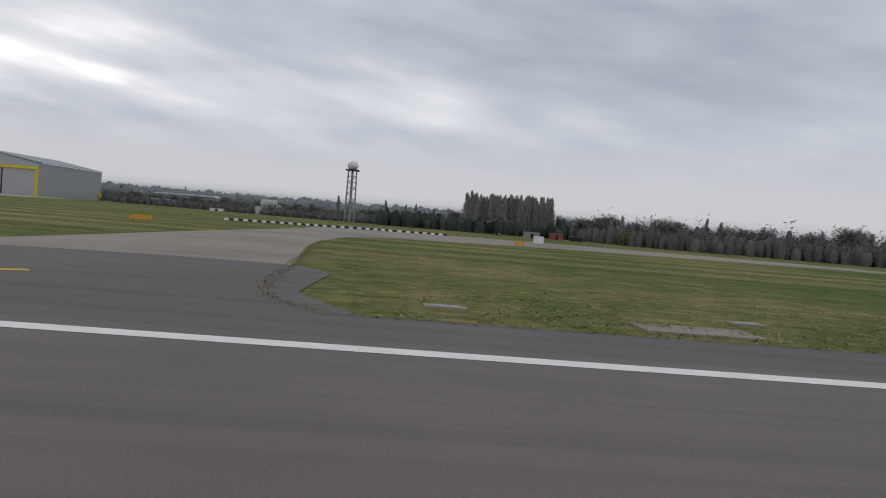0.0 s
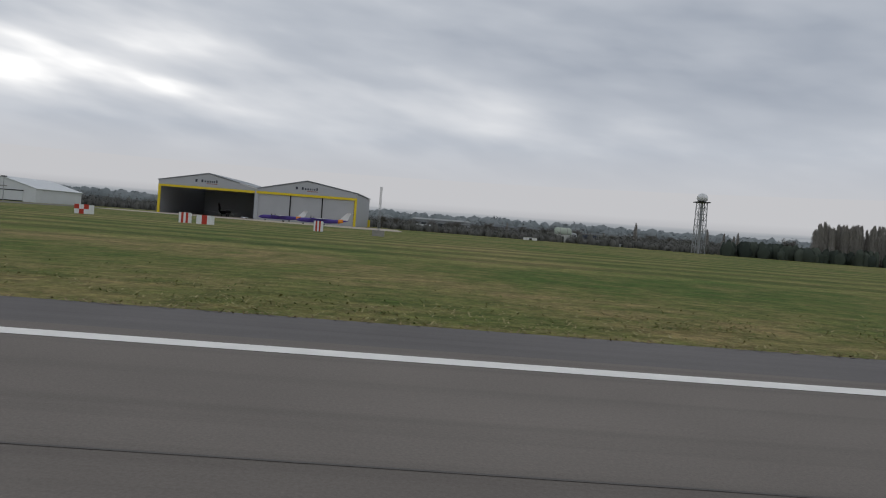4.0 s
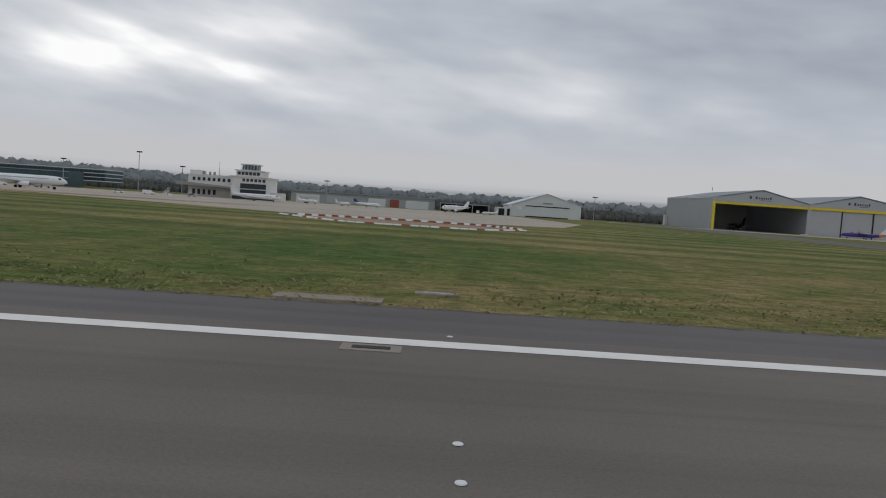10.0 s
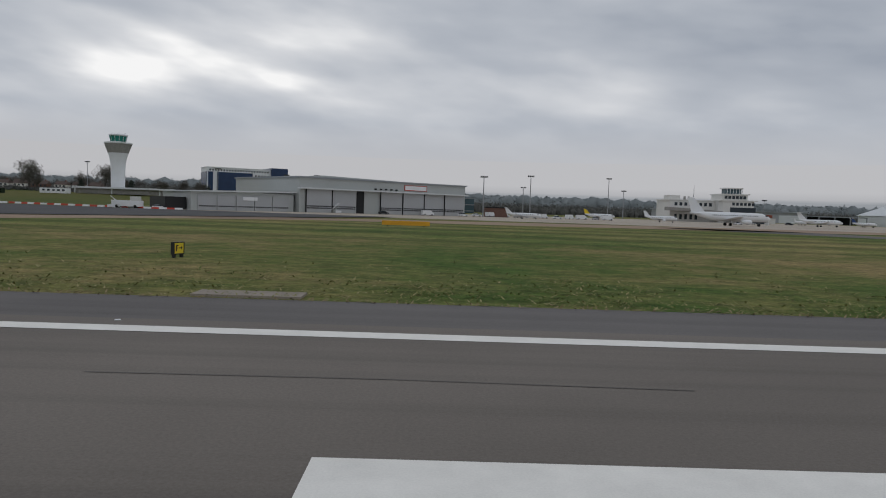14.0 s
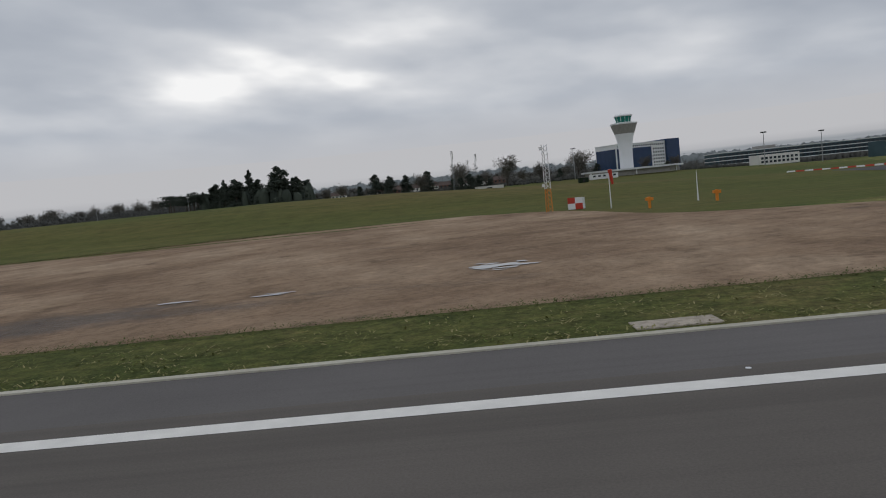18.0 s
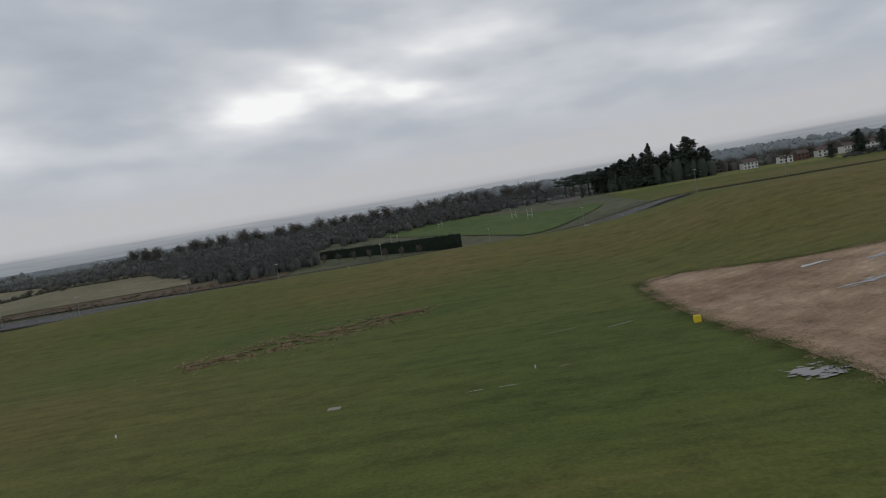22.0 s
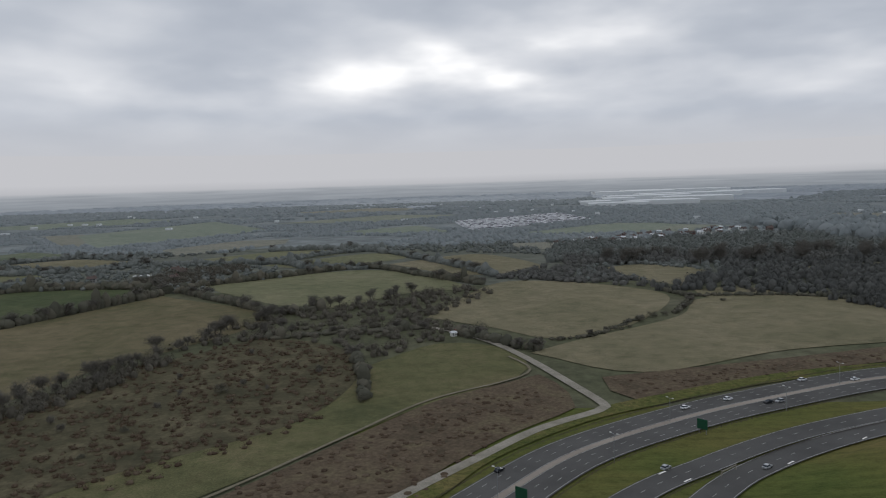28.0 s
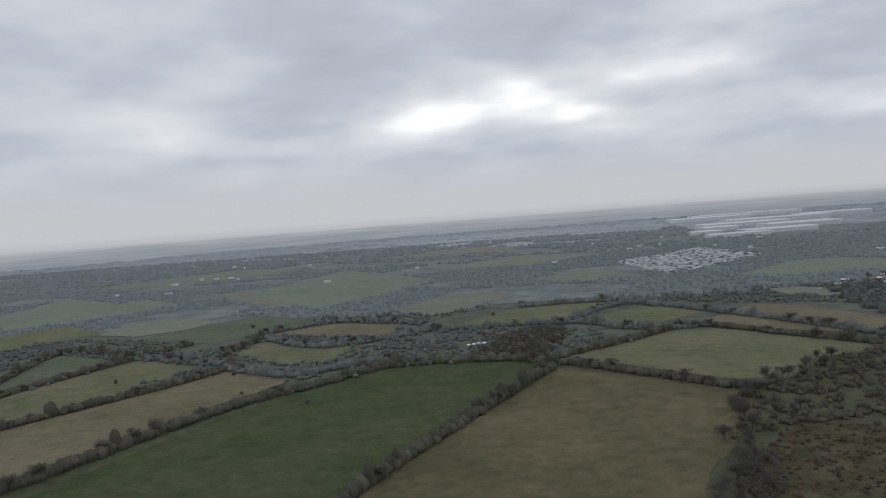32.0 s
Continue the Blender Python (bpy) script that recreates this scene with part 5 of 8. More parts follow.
cd = (ch[1] - ch[0]).normalized()
cn = Vector((-cd.y, cd.x, 0)) * 0.8
prism(core, [(p.x, p.y) for p in (ch[0] - cn, ch[1] - cn, ch[1] + cn, ch[0] + cn)], -2.6, 1.8)
hedge_core = tagged(part("conifer_hedge", core, M["conifer_core"]), "tall clipped dark conifer hedge", "hedge")
hc = [ch[0] + (ch[1] - ch[0]) * R.random() + cn * R.uniform(-1.1, 1.1) + Vector((0, 0, R.uniform(-2.2, 1.85))) for _ in range(900)]
hl = new("foliage", cloud_of_leaves("foliage", R, [tuple(q) for q in hc], [(0.45, 0.45, 0.35)] * len(hc), 26, 0.16, M["conifer"], 0.4))
hl.parent = hedge_core
# bramble and scrub
wood("scrub_bushes", R, scatter(R, [(-999, 186), (-975, 206), (-944, 182), (-948, 136), (-974, 104), (-1010, 58), (-1034, 70), (-1022, 130)], 2.5), 1.0, 0.9, 60, 0.16, M["bramble"], "brown bramble and scrub bushes", "scrub", core=0.6)
wood("bank_brambles", R, scatter(R, [(-990, 60), (-941, 124), (-926, 143), (-908, 154), (-898, 148), (-914, 124), (-936, 84), (-960, 50)], 2.2), 0.5, 0.6, 34, 0.15, M["bramble"], "low reddish brambles on a bank", "scrub")
wood("bank_brambles", R, scatter(R, [(-886, 158), (-838, 169), (-797, 178), (-766, 177), (-735, 171), (-735, 165), (-778, 169), (-806, 170), (-848, 160), (-884, 147)], 2.0), 0.45, 0.6, 24, 0.2, M["bramble"], "low brown brambles above the road", "scrub")

# single trees
for i in range(60):
    rr = random.Random(700 + i)
    plant("poplar", 16.8 + i * 0.4 + rr.uniform(-0.5, 0.5), 192 + rr.uniform(0, 8), rr.uniform(9.0, 11.4), i, "tall narrow bare poplar in a close row", "row of poplars", rr.uniform(1.0, 1.4))
for i, (x, y, t, kd) in enumerate(((-6, 215, 7.4, "poplar"), (0, 217, 6.6, "poplar"), (3, 214, 7.0, "poplar"), (-22, 235, 8.2, "poplar"), (14, 205, 6.5, "oak"), (44, 196, 7.0, "oak"), (58, 200, 9.0, "oak"),
                                   (72, 192, 7.2, "oak"), (66, 215, 8.6, "poplar"), (88, 205, 9.6, "poplar"), (112, 172, 9.2, "oak"), (120, 200, 8.4, "poplar"), (140, 180, 8.0, "oak"), (160, 175, 9.2, "poplar"), (190, 165, 8.8, "oak"), (96, 150, 5.6, "oak"))):
    plant(kd, x, y, t, i, wide=1.0)
plant("willow", 52.5, 166, 4.4, 0, wide=1.3)
wood("evergreen_shrubs", R, scatter(R, [(-8, 196), (16, 190), (40, 186), (44, 194), (16, 202), (-6, 206)], 2.2), 4.0, 1.5, 60, 0.26, M["pine"], "low dark evergreen thicket behind the airfield", "shrubs")
for i in range(64):
    rr = random.Random(1200 + i)
    x = -108 + i * 4.9
    y = np.interp(x, [-110, -20, 45, 110, 210], [286, 262, 200, 165, 128]) + rr.uniform(-4, 10)
    tl = np.interp(x, [-110, 30, 60, 210], [5.6, 5.4, 8.6, 9.0]) * rr.uniform(0.7, 1.12)
    plant("poplar" if i % 7 == 3 else "oak", x + rr.uniform(-2, 2), y, tl * (1.15 if i % 7 == 3 else 1.0), i, "bare winter tree on the airfield boundary", "boundary trees", rr.uniform(1.0, 1.4))
for i, (x, y, t) in enumerate(((-538.6, 228, 9.6), (-523.6, 230, 10.2), (-500.7, 232, 9.8), (-512, 240, 7.0), (-551, 226, 7.2), (-564, 232, 6.4), (-580, 250, 6.4), (-530, 246, 6.2), (-470, 232, 5.2), (-478, 238, 5.6))):
    plant("oak", x, y, t, i, "wide bare winter oak on the airfield rise")
for i, (x, y, t) in enumerate(((-549, 228, 7.4), (-556, 229, 6.8), (-566, 230, 8.0), (-561, 226, 7.0), (-541, 222, 4.2), (-507, 229, 4.0), (-494, 236, 4.4), (-470, 240, 3.6), (-572, 236, 4.8))):
    plant("pine", x, y, t, i, "dark rounded evergreen on the rise", wide=1.7)
for i, (x, y, t) in enumerate(((-536, 195, 5.2), (-533.5, 196.5, 4.6), (-538.5, 197, 4.4), (-535, 193.5, 3.8), (-530.5, 198, 3.4))):
    plant("pine", x, y, t, i + 2, "broad dark evergreen bush beside the radio masts", "evergreens by the masts", 2.0)
for i in range(26):
    rr = random.Random(40 + i)
    x = -652 + i * 2.05
    kd = "scots_pine" if x < -638 else ("cypress" if i % 4 == 0 else "pine")
    t = (8.2 + rr.random() * 1.6) if x < -634 else (10.2 + rr.random() * 2.6)
    plant(kd, x, 272 + rr.uniform(-6, 8), t + (3.2 if i in (16, 20, 22) else 0), i, "dark tall evergreen in a clump", "clump of evergreens", {"scots_pine": 1.25, "pine": 1.75, "cypress": 1.3}[kd])
wood("evergreen_shrubs", R, scatter(R, [(-636, 268), (-600, 264), (-596, 282), (-634, 284)], 2.2), 7.6, 2.0, 60, 0.28, M["pine"], "dark evergreen undergrowth below the tall conifers", "shrubs")
for i in range(20):
    rr = random.Random(300 + i)
    plant("pine", -639 + i * 2.05 + rr.uniform(-0.6, 0.6), 281 + rr.uniform(-4, 6), 8.6 + rr.random() * 2.4, i + 1, "dark tall evergreen in a clump", "clump of evergreens", 1.9)
for i in range(34):
    rr = random.Random(300 + i)
    x, y = rr.uniform(-1015, -945), rr.uniform(70, 190)
    if inside(np.array([x]), np.array([y]), [(-996, 183), (-975, 203), (-946, 182), (-950, 140), (-979, 110), (-1015, 60), (-1040, 60), (-1024, 130), (-1012, 160)])[0]:
        plant("oak" if i % 3 else "bush", x, y, rr.uniform(1.2, 2.6), i, "small bare thorn tree in the scrub", "thorn trees", 1.2)
for i in range(46):
    rr = random.Random(900 + i)
    q = i / 45
    x, y = np.interp(q, [0, 0.45, 0.7, 1], [-1034, -1004, -985, -938]), np.interp(q, [0, 0.45, 0.7, 1], [100, 182, 232, 268])
    plant("oak", x + rr.uniform(-3, 3), y + rr.uniform(-3, 3), rr.uniform(3.0, 5.4), i, "bare tree in the overgrown strip beside the pasture", "trees of the overgrown strip", rr.uniform(1.0, 1.3))
for i in range(34):
    rr = random.Random(80 + i)
    plant("oak", -850 + i * 5.9 + rr.uniform(-2, 2), 330 + rr.uniform(-12, 20) - max(0, (-700 - (-850 + i * 5.9)) * -0.1), rr.uniform(7.5, 9.6), i, "bare winter tree in a line", "line of bare trees")
for i in range(22):
    rr = random.Random(130 + i)
    plant("oak", -598 + i * 5.2, 288 + rr.uniform(-12, 22), rr.uniform(4.6, 7.0), i + 3, "bare winter tree among houses")
for i, (x, y, t) in enumerate(((-915, 199, 3.7), (-1012, 157, 3.4), (-1005, 162, 4.0), (-1002, 174, 3.4), (-982, 213, 3.6), (-978, 208, 4.4), (-974, 214, 4.4), (-970, 208, 4.0), (-1045, 312, 3.0), (-1066, 350, 3.4),
                               (-1203, 366, 3.2), (-1174, 300, 2.6), (-1160, 268, 2.4), (-1226, 300, 2.8), (-1130, 250, 2.4), (-1020, 130, 3.2), (-1030, 110, 3.0), (-1144, 372, 2.8), (-1060, 420, 3.2), (-1210, 440, 3.2), (-1185, 230, 2.4), (-930, 208, 3.0))):
    plant("oak", x, y, t, i, "bare round-headed field tree")
for i, (x, y, t) in enumerate(((-884, 196, 1.5), (-874, 203, 1.2), (-871, 206, 1.0), (-866, 214, 2.0), (-861, 219, 2.2), (-857, 221, 1.6), (-852, 224, 1.6), (-844, 238, 1.7), (-893, 194, 1.2), (-832, 240, 1.4), (-941, 148, 1.8), (-905, 186, 1.6), (-901, 184, 1.5))):
    plant("bush", x, y, t, i, "dark round bush on a field edge", wide=1.5)
for i in range(9):
    plant("oak", -736 + i * 4.2, 183 - i * 2.4, 2.8, i, "thin young tree before the conifer hedge", "young trees by the hedge", 0.7)

# ---- grass tufts along the runway edge ----
n_t = 130000
tx = R.uniform(-560, 60, n_t)
ty = 12.7 + R.gamma(1.3, 2.2, n_t)
keep = np.ones(n_t, bool)
for a, b in ((-18.5, 0), (-228, -185), (-312, -288), (-505, -420)):
    keep &= ~((tx > a) & (tx < b))
keep &= (tx > -470) | (ty < 16.5)
tx, ty = tx[keep], ty[keep]
clump = np.array([noise.noise((a * 0.55, b * 0.9, 2.2)) + 0.5 * noise.noise((a * 2.1, b * 3.0, 5.0)) for a, b in zip(tx, ty)])
tx, ty = tx[clump > -0.12], ty[clump > -0.12]
litter("grass_tufts", np.stack([tx, ty], 1), 0.075, M["tuft"], "straw and green grass tufts along the runway edge", 33)
sx, sy = R.uniform(-470, 60, 30000), 12.5 + np.abs(R.normal(0, 0.2, 30000))
keep = np.ones(30000, bool)
for a, b in ((-17.5, -1), (-226, -186), (-312, -290)):
    keep &= ~((sx > a) & (sx < b))
keep &= sx > -421
litter("edge_straw", np.stack([sx[keep] , sy[keep]], 1), 0.06, M["straw"], "dead straw along the edge of the asphalt", 34)
dx, dy = R.uniform(-470, 60, 16000), 13.0 + R.gamma(2.2, 1.2, 16000)
cl = np.array([noise.noise((a * 0.2, b * 0.5, 8.0)) for a, b in zip(dx, dy)])
keep = (cl > 0.05) & ~((dx > -18.5) & (dx < 0)) & ~((dx > -228) & (dx < -185)) & ~((dx > -312) & (dx < -288)) & (dx > -420)
tc = np.repeat(np.stack([dx[keep], dy[keep]], 1), 9, 0)
tc = tc + R.normal(0, 0.1, tc.shape) * np.array([1.5, 0.8])
litter("coarse_tussocks", tc, 0.065, M["tussock"], "coarse green tussocks near the runway", 39)

# ragged grass along the bare earth
TAXI_EDGES = ([(-430.5, 40), (-430.5, 27.6), (-429, 22), (-426.7, 15.2), (-421, 12.6)], [(-209.3, 60), (-209.5, 40), (-210.3, 26), (-212.4, 20.4), (-219, 14.5), (-226, 12.6)], [(-190.5, 60), (-191.6, 19.6), (-190.5, 14.6), (-186, 12.6)],
              [(-340, 61), (-323, 34), (-313.3, 20.5), (-309.8, 15.9), (-312, 12.6)], [(-333, 60), (-312, 24), (-306, 24.2), (-299.5, 17.4), (-290, 12.6)], [(-13.6, 45), (-14.4, 27), (-15.9, 17), (-17.5, 12.9)], [(-5.2, 47), (-3.6, 24), (-2.9, 15.7), (-1.2, 12.6)])
te = []
for line in TAXI_EDGES:
    q = [p.xy for p in spline(line, 0.5)]
    for a in q:
        for _ in range(60):
            te.append((a.x + R.normal(0, 0.13), a.y + R.normal(0, 0.13)))
te = np.array(te)
cl = np.array([noise.noise((a * 0.9, b * 0.9, 1.0)) for a, b in te])
litter("taxiway_edge_straw", te[cl > 0.0], 0.045, M["straw"], "dead straw creeping over the taxiway edges", 37)
litter("taxiway_edge_grass", te[cl < -0.02], 0.05, M["tuft"], "grass tufts along the taxiway edges", 38)
EARTH_EDGE = [(-664, 12), (-671, 26), (-672, 34), (-672.5, 43), (-673.5, 53), (-674, 64), (-673, 77), (-668, 79), (-660, 71), (-653, 66), (-644, 62), (-629, 62), (-617, 65), (-606, 70), (-580, 74), (-556, 78)]
ex = R.uniform(-611, -512, 16000)
ey = np.interp(ex, [-613.5, -612, -609, -605, -590, -550, -511], [11.6, 13.4, 13.9, 14.9, 16.1, 17, 17.3]) + R.normal(0, 0.3, 16000)
gx, gy = R.uniform(-613.0, -599, 9000), R.uniform(3, 13.5, 9000)
litter("ragged_grass", np.concatenate([np.stack([ex, ey], 1), np.stack([gx, gy], 1), np.stack([-613.4 + R.normal(0, 0.16, 2500), R.uniform(2, 12.5, 2500)], 1)]), 0.06, M["blade"], "ragged wet grass at the edge of the earth", 31)
edge = []
for (ax, ay), (bx, by) in zip(EARTH_EDGE, EARTH_EDGE[1:]):
    m = int(260 * math.hypot(bx - ax, by - ay))
    q = R.random(m)
    edge.append(np.stack([ax + (bx - ax) * q + R.normal(0, 0.55, m), ay + (by - ay) * q + R.normal(0, 0.55, m)], 1))
edge = np.concatenate(edge)
cl = np.array([noise.noise((a * 0.5, b * 0.5, 4.0)) for a, b in edge])
litter("earth_edge_grass", edge[cl > 0], 0.11, M["blade"], "ragged new grass at the far edge of the earth", 35)
litter("earth_edge_straw", edge[cl < -0.05], 0.1, M["straw"], "pale straw and clods at the far edge of the earth", 36)
u = R.random(26000)
w = 3.4 * np.sin(np.pi * np.minimum(1, 0.12 + u * 0.8)) * (0.6 + 0.4 * np.sin(u * 40))
sx, sy = -720 + 23 * u + R.normal(0, 1, 26000) * w, 70 + 15 * u + R.normal(0, 1, 26000) * w
lump = np.array([noise.noise((a / 1.6, b / 1.1, 0.7)) for a, b in zip(sx, sy)])
keep = lump > -0.05
litter("worn_grass_streak", np.stack([sx[keep], sy[keep]], 1), 0.24, M["straw"], "worn straw-coloured streak in the new grass", 32)

for key, ob in PROTO.items():
    if key not in used:
        for c in list(ob.children):
            bpy.data.objects.remove(c)
        bpy.data.objects.remove(ob)


# ---- buildings on the airfield ----
def panes(parent, name, mat, n, x0, x1, z0, z1, y, gap=0.25, deep=0.08, label="", rows=1):
    """A row, or rows, of window panes set into a wall that faces -y."""
    w, h = (x1 - x0) / n, (z1 - z0) / rows
    me = None
    for r in range(rows):
        for i in range(n):
            if me is None:
                bm = B()
                box(bm, 0, -deep, 0, w * (1 - gap), 0.02, h * (1 - (0 if rows == 1 else gap)))
                ob = part(name, bm, mat, parent, label)
                me = ob.data
            else:
                ob = new(name, me)
                ob.parent = parent
                if label:
                    ob["label"] = label
            ob.location = (x0 + i * w + w * gap / 2, y, z0 + r * h)


def double_hangar():
    e = thing("double_hangar", "grey twin-gabled aircraft hangar with yellow door frames", "hangar", -144.8, 227, 0)
    d = 46.0
    sec = [(-30.6, 0), (-30.6, 10.2), (-15.3, 13.1), (-0.2, 9.7), (15.6, 13.1), (31.4, 10.4), (31.4, 0)]
    b = B()     # side, back and dividing walls
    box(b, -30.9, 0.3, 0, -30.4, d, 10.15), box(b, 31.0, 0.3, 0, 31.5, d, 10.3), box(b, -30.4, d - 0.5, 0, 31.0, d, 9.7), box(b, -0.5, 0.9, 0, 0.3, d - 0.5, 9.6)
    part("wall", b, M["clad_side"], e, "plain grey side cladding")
    b = B()
    for a, c in ((( -31.2, 10.2), (-15.3, 13.25)), ((-15.3, 13.25), (-0.2, 9.75)), ((-0.2, 9.75), (15.6, 13.25)), ((15.6, 13.25), (31.9, 10.4))):
        gable(b, [a, c, (c[0], c[1] + 0.22), (a[0], a[1] + 0.22)], -0.25, d + 0.2)
    part("roof", b, M["roof"], e)
    b = B()     # gable fronts above the doors
    gable(b, [(-30.9, 8.9), (-30.9, 10.2), (-15.3, 13.1), (-0.2, 9.65), (-0.2, 8.75)], 0, 0.35)
    gable(b, [(-0.2, 8.75), (-0.2, 9.65), (15.6, 13.1), (31.5, 10.35), (31.5, 9.0)], 0.003, 0.353)
    part("gable_front", b, M["clad"], e, "pale grey gable cladding")
    b = B()
    box(b, -0.7, -0.05, 0, 0.5, 0.6, 8.75)
    part("door_pier", b, M["clad"], e)
    for x0, x1, z in ((-30.9, -0.7, 8.2), (-0.2, 31.5, 8.25)):
        b = B()
        gable(b, [(x0, z + (0.1 if x0 < -1 else 0)), (x1, z), (x1, z + 0.75), (x0, z + 0.75)], -0.12, 0.3)
        part("lintel", b, M["yellow"], e, "yellow door lintel")
    for x in (-30.9, 30.75):
        b = B()
        box(b, x, -0.12, 0, x + 0.75, 0.3, 8.3)
        part("door_jamb", b, M["yellow"], e, "yellow door jamb")
    for i, x0 in enumerate((0.5, 10.6, 20.8)):
        b = B()
        box(b, x0, 0.32 + 0.12 * (i % 2), 0.02, x0 + 9.9, 0.55 + 0.12 * (i % 2), 8.3)
        dr = part("sliding_door", b, M["door_panel"], e, "closed grey ribbed sliding door")
        b = B()
        box(b, x0 + 9.85, 0.2, 0.02, x0 + 10.2, 0.5, 8.3)
        part("door_seam", b, M["dark"], dr)
    b = B()     # back wall and floor inside the open bay
    box(b, -30.4, d - 0.8, 0, -0.5, d - 0.55, 9.6)
    part("inner_wall", b, M["clad_light"], e)
    b = B()
    box(b, -30.4, 0.2, 0.0, -0.5, d - 0.8, 0.03)
    part("inner_floor", b, M["apron"], e)
    for cx in (-16.5, 15.0):    # plain shapes where the company name stands
        b = B()
        for k, (dx, w) in enumerate(((-3.0, 0.9), (-1.1, 0.8), (-0.1, 0.6), (0.7, 0.6), (1.5, 0.5), (2.2, 0.4), (2.8, 0.5), (3.5, 0.6))):
            hgt = 0.85 if k in (0, 1, 7) else 0.6
            box(b, cx + dx, -0.05, 10.4, cx + dx + w * 0.72, 0.004, 10.4 + hgt)
        part("name_bars", b, M["name_grey"], e, "dark plain name bars")
        b = B()
        box(b, cx + 0.6, -0.05, 9.95, cx + 4.0, 0.004, 10.12)
        part("name_underline", b, M["rust"], e)
    b = B()
    box(b, 31.5, d - 2.5, 0, 32.3, d - 1.0, 2.6)
    part("side_door", b, M["yellow"], e, "yellow side door")
    b = B()
    box(b, -32.0, d - 2, 0, -31.0, d, 4.0)
    part("annexe", b, M["offwhite"], e)
    for k in range(5):
        b = B()
        tube(b, (-24 + k * 1.8, 20, 13), (-24 + k * 1.8, 20, 14.2), 0.12)
        if k == 0:
            part("roof_vent", b, M["steel"], e)
        else:
            b.free()


def small_hangar():
    e = thing("small_hangar", "pale grey gabled hangar with closed door", "hangar", -227.6, 232, 0)
    b = B()
    gable(b, [(-11.3, 0), (-11.3, 3.6), (0, 7.6), (11.3, 4.4), (11.3, 0)], 0.06, 30)
    part("body", b, M["clad_light"], e)
    b = B()
    for a, c in (((-11.7, 3.55), (0, 7.7)), ((0, 7.7), (11.7, 4.3))):
        gable(b, [a, c, (c[0], c[1] + 0.16), (a[0], a[1] + 0.16)], -0.15, 30.3)
    part("roof", b, M["clad_light"], e)
    b = B()
    box(b, -6.6, -0.12, 0.35, 7.2, 0.07, 3.4)
    dr = part("hangar_door", b, M["clad_light"], e)
    b = B()
    box(b, -6.8, -0.2, 3.4, 7.4, 0.05, 3.7)
    part("door_rail", b, M["dark"], dr)
    b = B()
    box(b, -6.6, -0.16, 0.02, 7.2, 0.05, 0.34)
    part("door_track", b, M["dark"], dr)
    b = B()
    box(b, -1.2, -0.1, 4.5, 2.0, 0.07, 4.85)
    part("name_board", b, M["stone"], e)
    b = B()
    box(b, -9.2, -0.1, 2.2, -8.0, 0.07, 3.2)
    part("square_board", b, M["white"], e)
    b = B()
    box(b, -15.7, 0.5, 0, -11.3, 14, 2.6)
    part("side_annexe", b, M["clad_light"], e)
    for x in (-15.4, -12.6):
        b = B()
        box(b, x, 0.38, 0, x + (1.9 if x < -14 else 0.9), 0.5, 2.2)
        part("annexe_door", b, M["dark"], e)


def low_building():
    e = thing("low_workshop", "long low grey workshop with flat roof", "workshop", -290, 250, 0)
    b = B()
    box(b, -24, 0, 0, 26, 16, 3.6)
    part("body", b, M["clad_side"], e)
    b = B()
    box(b, -24.5, -0.5, 3.6, 26.5, 16.5, 4.0)
    part("roof", b, M["roof"], e)
    for x, w, m in ((-22, 8, "clad_light"), (-12, 10, "clad"), (3, 6, "clad_light"), (10.5, 3.2, "rust"), (16, 8, "clad_light")):
        b = B()
        box(b, x, -0.12, 0, x + w, 0, 2.7)
        part("shutter", b, M[m], e)
    e = thing("lean_to", "dark open-fronted lean-to beside the workshop", "shed", -262, 246, 0)
    b = B()
    box(b, 0, 0, 2.6, 17, 9, 2.9)
    part("roof", b, M["roof"], e)
    for x in (0, 5.5, 11, 16.7):
        b = B()
        box(b, x, 0, 0, x + 0.3, 0.3, 2.6)
        part("post", b, M["steel"], e)
    # Near-black back wall paints in the shade behind the open front.
    b = B()
    box(b, 0, 8.7, 0, 17, 9, 2.6)
    part("back_wall", b, M["dark"], e)


